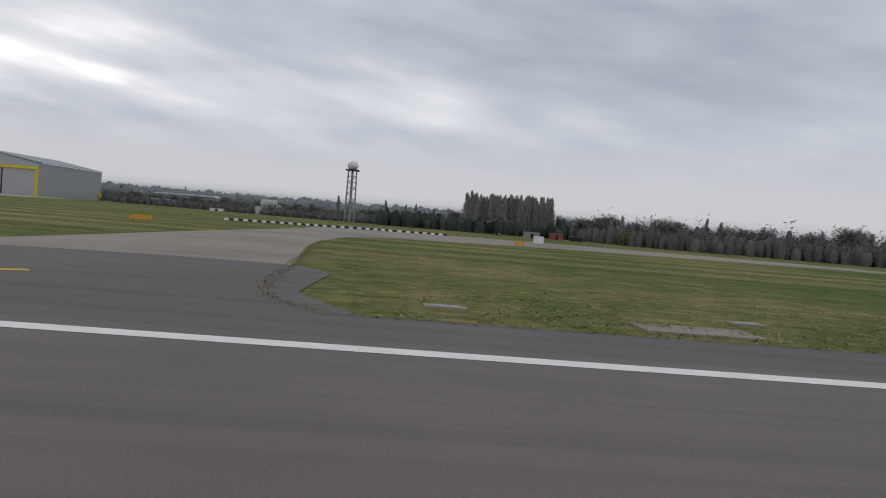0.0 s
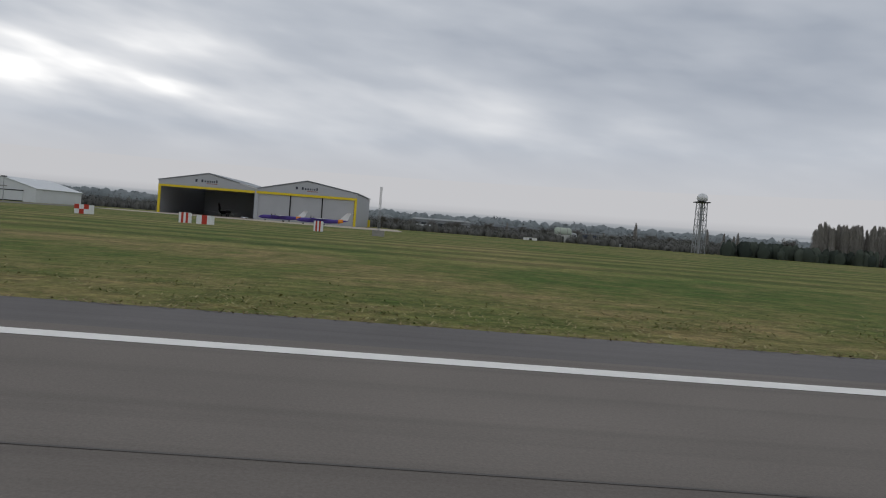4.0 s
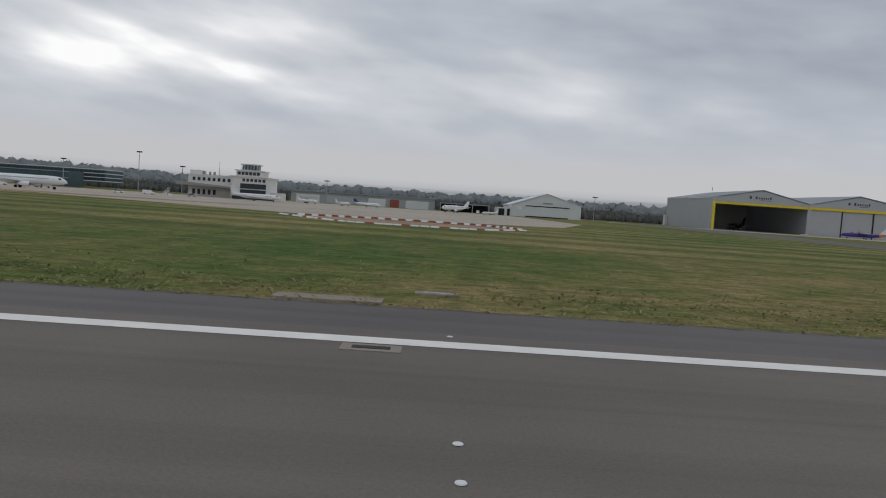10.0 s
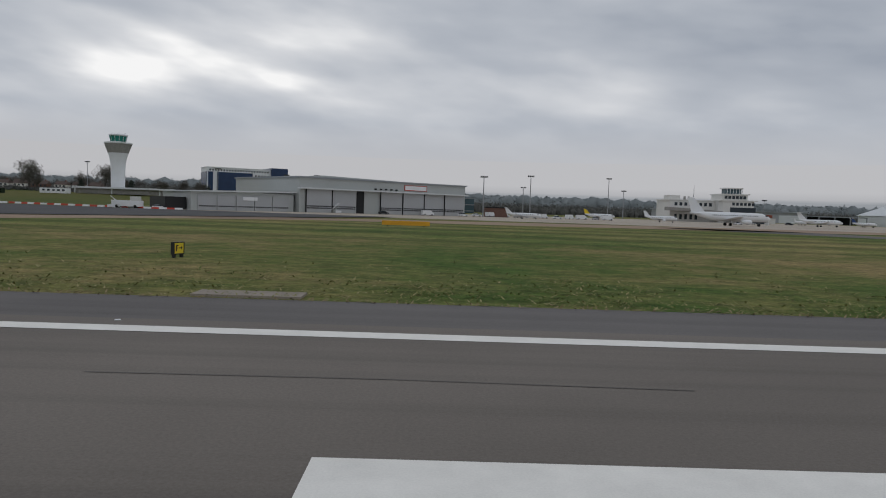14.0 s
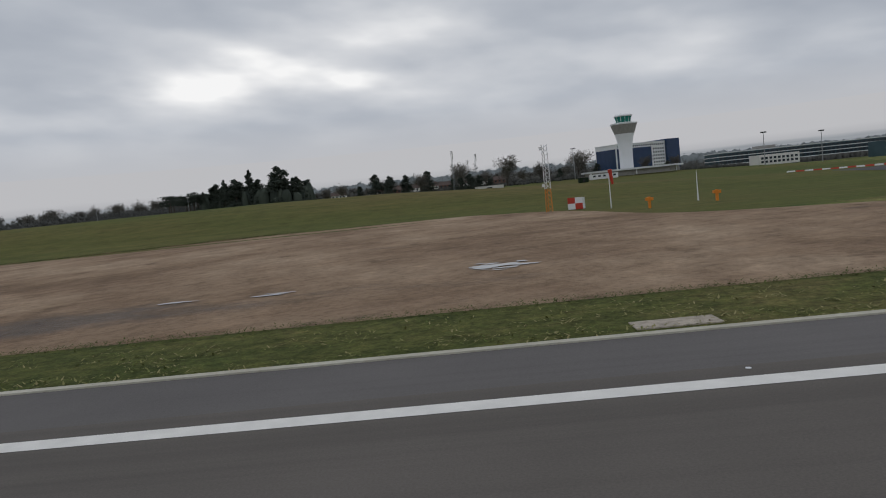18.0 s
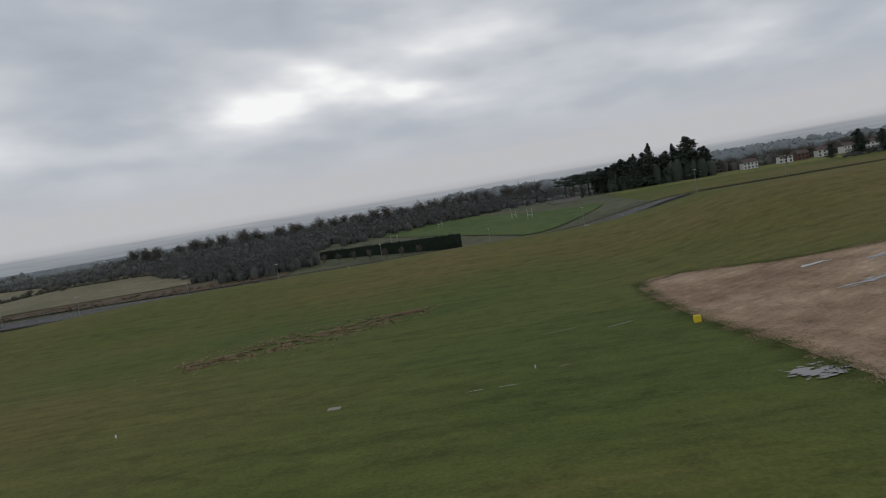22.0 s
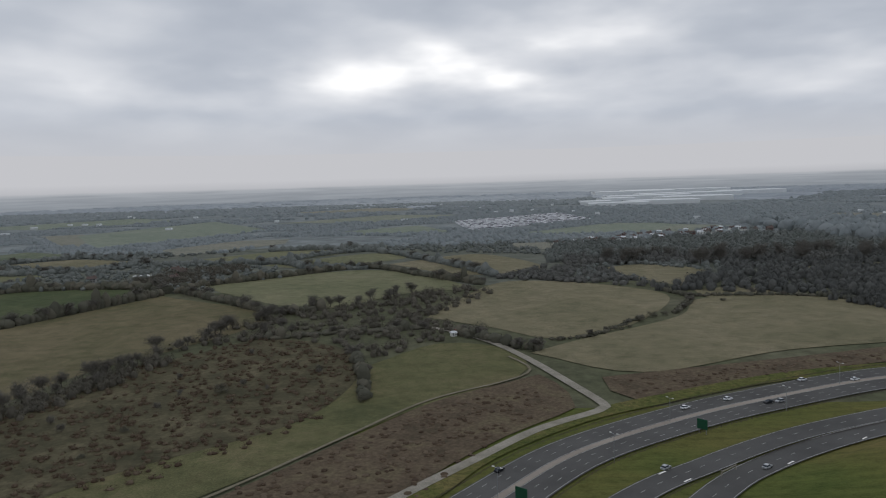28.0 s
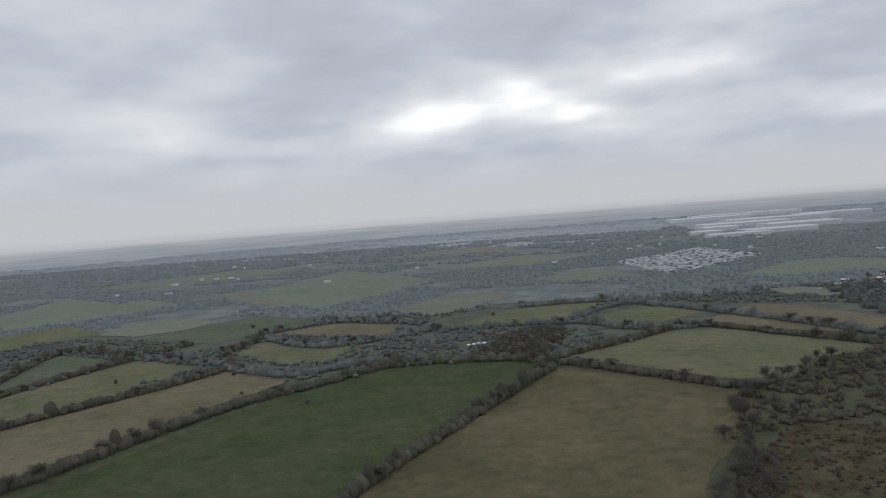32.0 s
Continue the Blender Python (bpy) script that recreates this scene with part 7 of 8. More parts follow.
for x, y, t in ((-372.8, 164.7, 9.4), (-384.7, 147.7, 8.2), (-346.2, 200.4, 11.1), (-369.5, 205, 8.0), (-338.6, 213, 8.2), (-296, 214, 6.8), (-216.0, 214, 7.2), (-426, 190, 8.5), (-437, 205, 8.5), (-455, 200, 9.0), (-415, 205, 8.0), (-503, 225, 9.5)):
    lamp_mast(x, y, t)


def lattice(bm, tall, a, n, r=0.035):
    for sx, sy in ((-1, -1), (1, -1), (0, 1)):
        tube(bm, (sx * a, sy * a, 0), (sx * a * 0.8, sy * a * 0.8, tall), r, None, 4)
    q = [(-1, -1), (1, -1), (0, 1)]
    for k in range(n):
        for i in range(3):
            (x0, y0), (x1, y1) = q[i], q[(i + 1) % 3]
            tube(bm, (x0 * a, y0 * a, tall * k / n), (x1 * a, y1 * a, tall * (k + 1) / n), r * 0.7, None, 3)


e = thing("glide_path_mast", "red and white lattice aerial mast", "aerial mast", -529.8, 69, 0)
b = B(); lattice(b, 2.2, 0.32, 5); part("lower_lattice", b, M["orange"], e, "orange lower lattice")
b = B(); lattice(b, 4.2, 0.3, 10)
for v in b.verts:
    v.co.z += 2.2
part("upper_lattice", b, M["white"], e, "white upper lattice")
for z in (2.4, 4.4, 5.9):
    b = B(); box(b, -0.5, -0.3, z, -0.3, -0.1, z + 0.3); part("aerial_box", b, M["white"], e)
e = thing("lattice_mast", "thin steel radio mast", "aerial mast", -96.6, 96.4, 0)
b = B(); lattice(b, 6.6, 0.16, 22, 0.025); part("lattice", b, M["steel"], e)
b = B(); box(b, -0.8, -0.5, 0, 0.8, 0.5, 0.8); part("cabinet", b, M["stone"], e)
for x, y, t in ((-540.4, 203.3, 12.0), (-533.7, 212, 10.8)):
    e = thing("radio_mast", "tall thin radio mast on the rise", "aerial mast", x, y)
    b = B(); lattice(b, t, 0.22, 18, 0.03); part("lattice", b, M["steel"], e)
    b = B()
    for z in (0.8, 0.9):
        tube(b, (0.3, 0, t * z), (0.3, 0, t * z + 1.0), 0.12, None, 6)
    part("panel_aerial", b, M["offwhite"], e)


def board(name, label, x, y, w, h, mat, turn=0.0, frame="dark", thick=0.2, lift=0.12, group=""):
    e = thing(name, label, "sign", x, y, None, turn, group)
    b = B(); box(b, -w / 2, -thick / 2, lift, w / 2, thick / 2, lift + h); part("board", b, M[mat], e)
    for s in (-0.38, 0.38):
        b = B(); box(b, s * w - 0.04, -0.04, 0, s * w + 0.04, 0.04, lift); part("foot", b, M[frame], e)
    return e


board("taxiway_sign", "long orange-yellow taxiway guidance sign on the grass", -21.8, 60.6, 1.7, 0.36, "sign_orange")
board("taxiway_sign", "orange-yellow taxiway guidance sign on the grass", 12.4, 76, 1.0, 0.36, "sign_orange")
board("marker_board", "long low white blank marker board", -177.5, 55, 2.5, 0.36, "offwhite")
board("marker_board", "long low white blank marker board", -223.5, 49, 2.2, 0.36, "offwhite")
board("equipment_cabinet", "white square equipment cabinet", 18.8, 99.2, 1.3, 1.0, "white", thick=1.0, lift=0.05)
board("taxiway_sign", "long orange taxiway sign at the apron edge", -355, 58, 2.1, 0.34, "sign_orange")
board("taxiway_sign", "orange taxiway sign at the apron edge", -334.5, 77, 1.2, 0.34, "sign_orange")
board("taxiway_sign", "long orange taxiway sign by the tan taxiway", -397, 60, 4.0, 0.36, "sign_orange")
board("taxiway_sign", "orange-yellow sign on the grass", -419, 33.5, 0.72, 0.36, "sign_orange")
s = board("direction_sign", "yellow direction sign with black mark and frame", -402.2, 21.3, 0.42, 0.34, "sign_yellow", 68, thick=0.1)
b = B()
for q in ((-0.22, 0.1, 0.22, 0.13), (-0.22, 0.44, 0.22, 0.47), (-0.22, 0.13, -0.19, 0.44), (0.19, 0.13, 0.22, 0.44)):
    box(b, q[0], -0.06, q[1], q[2], 0.06, q[3])
part("frame", b, M["black"], s)
b = B()
for q in ((-0.13, 0.2, -0.095, 0.38), (-0.095, 0.35, -0.02, 0.38), (-0.095, 0.28, -0.04, 0.305), (0.0, 0.275, 0.13, 0.305), (0.09, 0.245, 0.115, 0.335)):
    box(b, q[0], -0.058, q[1], q[2], -0.05, q[3])
part("arrow_mark", b, M["black"], s)
for x, y in ((-239.4, 21.8),):
    s = board("direction_sign", "small yellow sign on the grass", x, y, 0.34, 0.42, "sign_yellow", 20, thick=0.14)
board("marker_board", "small white marker on the grass", -163.1, 18.8, 0.2, 0.42, "offwhite", thick=0.16, lift=0.04)


def checks(x, y, w, h, d, cols, rows, label, turn=0.0):
    e = thing("checkered_hut", label, "equipment hut", x, y, None, turn)
    b = B(); box(b, -w / 2 + 0.01, -d / 2 + 0.01, 0.05, w / 2 - 0.01, d / 2 - 0.01, h - 0.01); part("body", b, M["white"], e)
    for i in range(cols):
        for j in range(rows):
            b = B()
            box(b, -w / 2 + i * w / cols, -d / 2 - 0.02, 0.05 + j * h / rows, -w / 2 + (i + 1) * w / cols, -d / 2 + 0.01, 0.05 + (j + 1) * h / rows)
            part("panel", b, M["red" if (i + j) % 2 else "white"], e)


checks(-136.1, 97, 1.9, 1.25, 1.6, 3, 2, "red and white checkered equipment hut on the grass")
checks(-527.3, 68.1, 1.4, 1.1, 1.2, 2, 2, "red and white checkered equipment hut on the grass", -20)
checks(-104.8, 97.5, 1.15, 1.4, 1.0, 5, 1, "red and white striped equipment hut")
checks(-116.8, 87, 1.9, 1.1, 0.9, 3, 1, "red and white equipment hut with dark opening")
checks(-119.4, 87.5, 1.4, 1.25, 0.5, 5, 1, "red and white striped fence panel")


def windsock(x, y, tall, label, drop=-70):
    e = thing("windsock", label, "windsock", x, y)
    b = B()
    tube(b, (0, 0, 0), (0, 0, tall), 0.05, 0.04, 6)
    part("pole", b, M["white"], e)
    b = B()
    tube(b, (0.1, 0, tall), (0.3, 0.1, tall - 1.3), 0.2, 0.1, 10)
    part("sock", b, M["red"], e, "limp red fabric sock")


windsock(-303.6, 66.4, 2.9, "red windsock hanging limp on a white pole")
windsock(-525, 63.5, 3.4, "orange windsock hanging limp on a striped pole")
for x, y in ((-523.3, 57), (-517.5, 58.5)):
    e = thing("field_monitor", "small orange field monitor post", "field equipment", x, y)
    b = B(); box(b, -0.1, -0.1, 0, 0.1, 0.1, 0.9); part("post", b, M["orange"], e)
    b = B(); box(b, -0.3, -0.15, 0.6, 0.3, 0.15, 0.85); part("head", b, M["orange"], e)
e = thing("thin_aerial", "thin white aerial on the grass", "aerial mast", -517.9, 62)
b = B(); tube(b, (0, 0, 0), (0, 0, 2.6), 0.07, 0.02, 5); part("rod", b, M["white"], e)

# works compound with red and white barrier blocks, placed to fit the camera's view
sheet("compound_earth", [(-277, 69), (-270, 59), (-264, 58.6), (-258.5, 60), (-254.5, 66), (-258, 73.5), (-268, 74)], M["dirt"], "brown earth of a fenced works area", 0.02, 30, category="earth")


def barrier(pts, step, group, pal=("white", "red"), h=0.3):
    line = spline(pts, step)
    me = {}
    for i, q in enumerate(line):
        m = pal[i % len(pal)]
        e = thing("barrier_block", "plastic %s works barrier block" % m, "barrier", q.x, q.y, None, 0, group)
        d = line[min(i + 1, len(line) - 1)] - line[max(i - 1, 0)]
        e.rotation_euler = (0, 0, math.atan2(d.y, d.x))
        if m not in me:
            b = B()
            prism(b, [(-step * 0.46, -0.14), (step * 0.46, -0.14), (step * 0.46, 0.14), (-step * 0.46, 0.14)], 0.02, h)
            me[m] = part("block", b, M[m], e).data
            for v in me[m].vertices:
                if v.co.z > 0.1:
                    v.co.y *= 0.5
        else:
            o = new("block", me[m])
            o.parent = e


barrier([(-277.2, 69), (-270, 58.8), (-264, 58.4), (-258.5, 59.8), (-254.2, 66)], 0.75, "works barrier", ("white", "white", "white", "rust"), 0.13)
barrier([(-275.5, 70), (-268, 74.2), (-258, 73.8), (-254.4, 67.4)], 0.7, "works barrier", ("white", "rust"), 0.2)
barrier([(-484, 120), (-463, 117), (-433, 108)], 1.35, "taxiway barrier")
barrier([(-22.5, 92), (-12, 98), (-2, 103), (6, 105)], 0.6, "taxiway barrier", ("white", "black"), 0.28)

# pads, drains and inset lights
for x, y, w, d in ((-27, 14, 3.0, 0.9), (-20.4, 13.4, 3.4, 0.6), (6, 14, 2.4, 1.2), (1, 15, 0.9, 0.5), (8, 16, 0.8, 0.5), (-46, 14, 1.6, 0.7), (-139, 14, 1.2, 0.6), (-137.2, 15, 0.8, 0.5), (-227.3, 13.3, 1.2, 0.5), (-227, 15, 0.6, 0.4), (-240, 17.2, 0.5, 0.3),
                   (-264, 13.2, 2.0, 0.6), (-262, 14.8, 0.9, 0.4), (-343.3, 13.2, 2.2, 0.5), (-398, 13.3, 2.0, 0.7), (-317, 13.2, 1.8, 0.6), (-534, 13.5, 1.6, 0.7), (-561, 13.5, 1.4, 0.6), (-599, 13.4, 1.4, 0.6), (-191, 13.6, 2.4, 0.8), (-424, 11.6, 0.9, 0.5), (-66.8, 13.7, 1.1, 0.6), (-180, 13.4, 1.3, 0.6)):
    e = thing("concrete_pad", "weathered concrete inspection pad set in the ground", "concrete pad", x, y)
    b = B(); box(b, -w / 2, -d / 2, -0.05, w / 2, d / 2, 0.045); part("slab", b, M["apron" if x < -500 or w >= 2.8 else "concrete"], e)
    if w < 1.5:
        b = B(); box(b, -w * 0.3, -d * 0.25, 0.04, w * 0.3, d * 0.25, 0.055); part("cover", b, M["steel"], e)
for x, y in ((-46, 9.0), (-262.8, 8.9), (-430.7, 11.8), (-423.8, 11.5), (-436.1, 11.8), (-433.3, 13.3), (-65.5, 9.2), (-65.4, 12.4), (-121, 8.95), (-167.2, 9.0), (-173.5, 12.1), (-294.8, 12.3), (-242.6, 8.95), (-375, 11.6)):
    e = thing("drain_cover", "pale framed slot drain cover in asphalt", "drain", x, y, 0.03)
    b = B(); box(b, -0.38, -0.2, 0, 0.38, 0.2, 0.012); part("frame", b, M["concrete"], e)
    b = B(); box(b, -0.24, -0.08, 0.01, 0.24, 0.08, 0.018); part("grate", b, M["dark"], e)
pm = None
for x in [-261.8 if i == 9 else -21.0 - 27.0 * i for i in range(22)]:
    for y in (4.7, 5.48, 10.0):
        e = thing("inset_light", "flush white runway light in asphalt", "runway light", x, y, 0.036, group="runway inset lights")
        if pm is None:
            b = B(); turned(b, [(0.045, 0), (0.04, 0.008), (0.02, 0.011)], 12); pm = part("rim", b, M["white"], e).data
        else:
            o = new("rim", pm); o.parent = e

e = thing("edge_marker", "short orange marker post on the grass", "marker", -287.2, 18.1)
b = B(); tube(b, (0, 0, 0), (0, 0, 0.34), 0.09, None, 10); part("post", b, M["orange"], e)
b = B(); tube(b, (0, 0, 0.34), (0, 0, 0.4), 0.07, 0.05, 10); part("cap", b, M["steel"], e)


# ---- marks on the runway ----
for x0, x1, y, w in ((-149, -137, 5.0, 0.05), (-147, -139, 5.35, 0.04), (-362.6, -361, 4.2, 0.06), (-350, -346, 5.0, 0.05), (-398, -392, 7.0, 0.03), (-281, -277, 6.0, 0.08), (-95, -80, 5.1, 0.04), (-230, -222, 7.4, 0.04), (-328, -323, 4.9, 0.05)):
    strip("skid_mark", [(x0, y), ((x0 + x1) / 2, y + 0.05), (x1, y - 0.04)], w, M["rubber"], "dark rubber skid mark on the runway", 0.0345, category="road marking")
for x, y0, y1 in ((-139.3, 9.0, 4.0), (-29.1, 9.2, 4.0), (-236, 9.1, 6.0)):
    strip("pavement_joint", [(x, y0), (x + 0.25, (y0 + y1) / 2), (x + 0.9, y1)], 0.04, M["rubber"], "dark tarred joint across the runway", 0.0345, category="joint")
for x, w in ((-50.5, 2.6), (-43.7, 1.6), (-68.2, 0.5), (-67.5, 0.5), (-66.8, 0.5)):
    strip("paint_scuff", [(x, 5.05), (x + w / 2, 5.0), (x + w, 4.95)], 0.03, M["line"], "thin pale paint scuff on the runway", 0.0355, category="road marking")


# ---- vehicles ----
CARS = {}


def car_proto(kind, paint):
    e = new({"car": "car", "van": "van", "lorry": "lorry", "tractor": "tractor"}[kind])
    b = B()
    if kind == "car":
        gable(b, [(-0.95, 0.12), (-0.97, 0.38), (-0.85, 0.42), (0.5, 0.42), (0.93, 0.34), (0.97, 0.12)], -0.39, 0.39)
        body = part("body", b, M[paint], e)
        b = B()
        gable(b, [(-0.82, 0.42), (-0.62, 0.64), (0.1, 0.66), (0.48, 0.42)], -0.34, 0.34)
        part("cabin", b, M["glass"], body)
        b = B()
        gable(b, [(-0.6, 0.63), (-0.58, 0.67), (0.08, 0.69), (0.1, 0.65)], -0.33, 0.33)
        part("roof", b, M[paint], body)
        wh = ((-0.6, 0.15), (0.6, 0.15))
        r, half = 0.15, 0.38
    elif kind == "van":
        gable(b, [(-1.25, 0.15), (-1.25, 0.98), (0.6, 0.98), (0.95, 0.55), (1.25, 0.45), (1.25, 0.15)], -0.42, 0.42)
        body = part("body", b, M[paint], e)
        b = B()
        gable(b, [(0.62, 0.9), (0.92, 0.56), (0.95, 0.56), (0.65, 0.93)], -0.36, 0.36)
        part("windscreen", b, M["glass"], body)
        wh = ((-0.8, 0.16), (0.8, 0.16))
        r, half = 0.16, 0.42
    elif kind == "lorry":
        box(b, -3.2, -0.55, 0.5, 1.4, 0.55, 1.35)
        body = part("load_body", b, M["dark_car"], e)
        b = B()
        gable(b, [(1.55, 0.3), (1.55, 1.45), (2.4, 1.4), (2.6, 0.9), (2.6, 0.3)], -0.55, 0.55)
        part("cab", b, M["white"], e)
        b = B()
        box(b, -3.2, -0.4, 0.3, 2.4, 0.4, 0.48)
        part("chassis", b, M["black"], e)
        wh = ((-2.6, 0.24), (-1.9, 0.24), (2.0, 0.24))
        r, half = 0.24, 0.52
    else:
        box(b, 0.0, -0.2, 0.45, 0.95, 0.2, 0.8)
        body = part("bonnet", b, M["black"], e)
        b = B()
        box(b, -0.55, -0.32, 0.5, 0.1, 0.32, 1.25)
        part("cab", b, M["glass"], e)
        wh = ((-0.35, 0.42), (0.75, 0.3))
        r, half = 0.4, 0.42
    for x, z in wh:
        for s in (-1, 1):
            b = B()
            tube(b, (x, s * half - 0.06, z), (x, s * half + 0.06, z), z, None, 12)
            w = part("wheel", b, M["tyre"], e)
            b = B()
            tube(b, (x, s * half - 0.065, z), (x, s * half + 0.065, z), z * 0.55, None, 10)
            part("rim", b, M["metal"], w)
    return e


def vehicle(kind, paint, x, y, turn, label, lift=0.12, z=None, group=""):
    zz = (float(height(x, y)) if z is None else z) + lift
    m = pose(x, y, zz, 0, 0, turn)
    key = (kind, paint)
    if key not in CARS:
        CARS[key] = e = car_proto(kind, paint)
        e.matrix_basis = m
    else:
        e = copy_thing(CARS[key], m)
    return tagged(e, label, kind, group)


M["dark_car"] = plain("dark_car_paint", (0.025, 0.027, 0.03), 0.25, 0.2)
M["silver_car"] = plain("silver_car_paint", (0.45, 0.46, 0.47), 0.3, 0.4)


def along(road, t, off):
    line = spline(road, 2.0)
    i = int(t * (len(line) - 2))
    q, d = line[i], (line[i + 1] - line[i]).normalized()
    return q.x - d.y * off, q.y + d.x * off, math.degrees(math.atan2(d.y, d.x))


for i, (x, y, paint, back) in enumerate(((-876, 138.5, "white", 0), (-866, 143, "white", 0), (-835, 153.5, "white", 0), (-822, 156, "white", 0), (-822, 149.5, "silver_car", 1), (-808, 157, "dark_car", 0), (-798, 154.5, "dark_car", 0),
                                         (-739, 158.5, "dark_car", 0), (-735, 153.5, "white", 0), (-846, 154, "white", 0), (-859, 140.5, "dark_car", 1), (-856.5, 141, "silver_car", 1), (-914, 110, "dark_car", 0), (-690, 157, "silver_car", 1), (-665, 154, "white", 0))):
    ln = spline(ROAD_A, 2.0)
    q = min(range(len(ln) - 1), key=lambda k: (ln[k].x - x) ** 2 + (ln[k].y - y) ** 2)
    d = ln[q + 1] - ln[q]
    vehicle("car", paint, x, y, math.degrees(math.atan2(d.y, d.x)) + 180 * back, {"white": "white", "silver_car": "silver", "dark_car": "black"}[paint] + " hatchback car on the dual carriageway", 0.29, group="cars on the main road")
for x, y, paint in ((-888, 109.5, "silver_car"), (-872.5, 109, "silver_car")):
    vehicle("car", paint, x, y, 40, "silver hatchback car on the slip road", 0.3)
x, y, a = along(ROAD_A, 0.6, -2.5)
lorry = vehicle("lorry", "white", -716, 153, 178, "dark tipper lorry with white cab on the road", 0.29)
lorry.matrix_basis = lorry.matrix_basis @ Matrix.Scale(0.72, 4)
vehicle("tractor", "black", 21.7, 166, 190, "dark tractor parked by the perimeter track", 0.0)
for i, (x, y, t) in enumerate(((-396, 138.5, 30), (-437.5, 112, 20), (-330, 152, 10), (-326, 158, 0), (-320, 168, 5), (-362, 172, 0), (-250, 226, 90), (-305, 180, 0), (-404, 132, 35), (-425, 121, 40), (-147.5, 224, 0), (-389, 142, 35))):
    vehicle("van" if i % 3 == 0 else "car", ("white", "silver_car", "dark_car")[i % 3 if i % 3 == 0 else (i // 3) % 3], x, y, t, ("white van" if i % 3 == 0 else "parked airport car") + " standing on the apron", 0.02, group="apron vehicles")


for i in range(11):
    vehicle("van" if i % 3 else "car", ("white", "silver_car")[i % 2] if i % 3 == 0 else "white", -386 + i * 2.9, 147 + i * 0.8 + (i % 3) * 0.7, 10 + 40 * (i % 2), "white airport service vehicle in a row", 0.02, group="apron vehicles")


def steps_truck(x, y, turn):
    e = thing("passenger_steps", "white mobile passenger steps on the apron", "aircraft steps", x, y, 0.02, turn)
    b = B()
    for k in range(8):
        box(b, k * 0.18, -0.35, k * 0.16, k * 0.18 + 0.2, 0.35, k * 0.16 + 0.08)
    part("flight", b, M["offwhite"], e)
    for s in (-0.38, 0.34):
        b = B()
        gable(b, [(0, 0.4), (1.5, 1.75), (1.5, 1.85), (0, 0.5)], s, s + 0.04)
        part("handrail", b, M["white"], e)
    b = B()
    box(b, 0.9, -0.4, 0.1, 1.9, 0.4, 0.5)
    part("chassis", b, M["white"], e)


steps_truck(-413, 126.5, 20), steps_truck(-442, 109, 200), steps_truck(-322, 156, 60)
e = thing("ground_power_cabin", "white cabin trailer with mast unit", "cabin", -441.5, 110, 0.02)
b = B(); box(b, -2.2, -0.6, 0.25, 2.2, 0.6, 1.15); part("body", b, M["white"], e)
b = B(); box(b, 0.6, -0.5, 1.15, 1.9, 0.5, 1.8); part("top_unit", b, M["offwhite"], e)
for s in (-1.4, 1.4):
    b = B(); tube(b, (s, -0.62, 0.25), (s, 0.62, 0.25), 0.24, None, 12); part("axle_wheels", b, M["tyre"], e)
# storage round the perimeter
for x, y, w, h, m, lb in ((28.8, 161, 3.4, 1.4, "stone", "grey block hut on the perimeter"), (36.0, 168, 3.0, 1.5, "rust", "rusty red shipping container"), (41.5, 171, 2.8, 1.1, "black", "dark skip beside the container"),
                          (-58, 225, 4.0, 0.8, "white", "long white equipment cabin"), (-36, 232, 3.0, 1.2, "rust", "red hut by the trees"), (-28, 228, 5.0, 0.9, "clad_light", "pale long cabin by the trees"), (-46, 236, 5.0, 2.6, "offwhite", "pale storage tank hut"),
                          (-531, 192, 7.6, 1.5, "offwhite", "long white site cabin on the rise"), (-507, 186, 2.4, 1.3, "conifer", "dark green storage box"), (-453, 141, 1.4, 1.0, "black", "dark generator box on the grass"), (-300, 205, 6, 1.6, "offwhite", "white cabin on the apron")):
    e = thing("storage_hut", lb, "hut", x, y)
    b = B(); box(b, -w / 2, -0.9, 0, w / 2, 0.9, h); part("body", b, M[m], e)
    b = B(); box(b, -w / 2 - 0.1, -1.0, h, w / 2 + 0.1, 1.0, h + 0.08); part("roof", b, M["stone"], e)
    b = B(); box(b, -w * 0.1, -0.93, 0, w * 0.1, -0.9, h * 0.75); part("door", b, M["dark"], e)


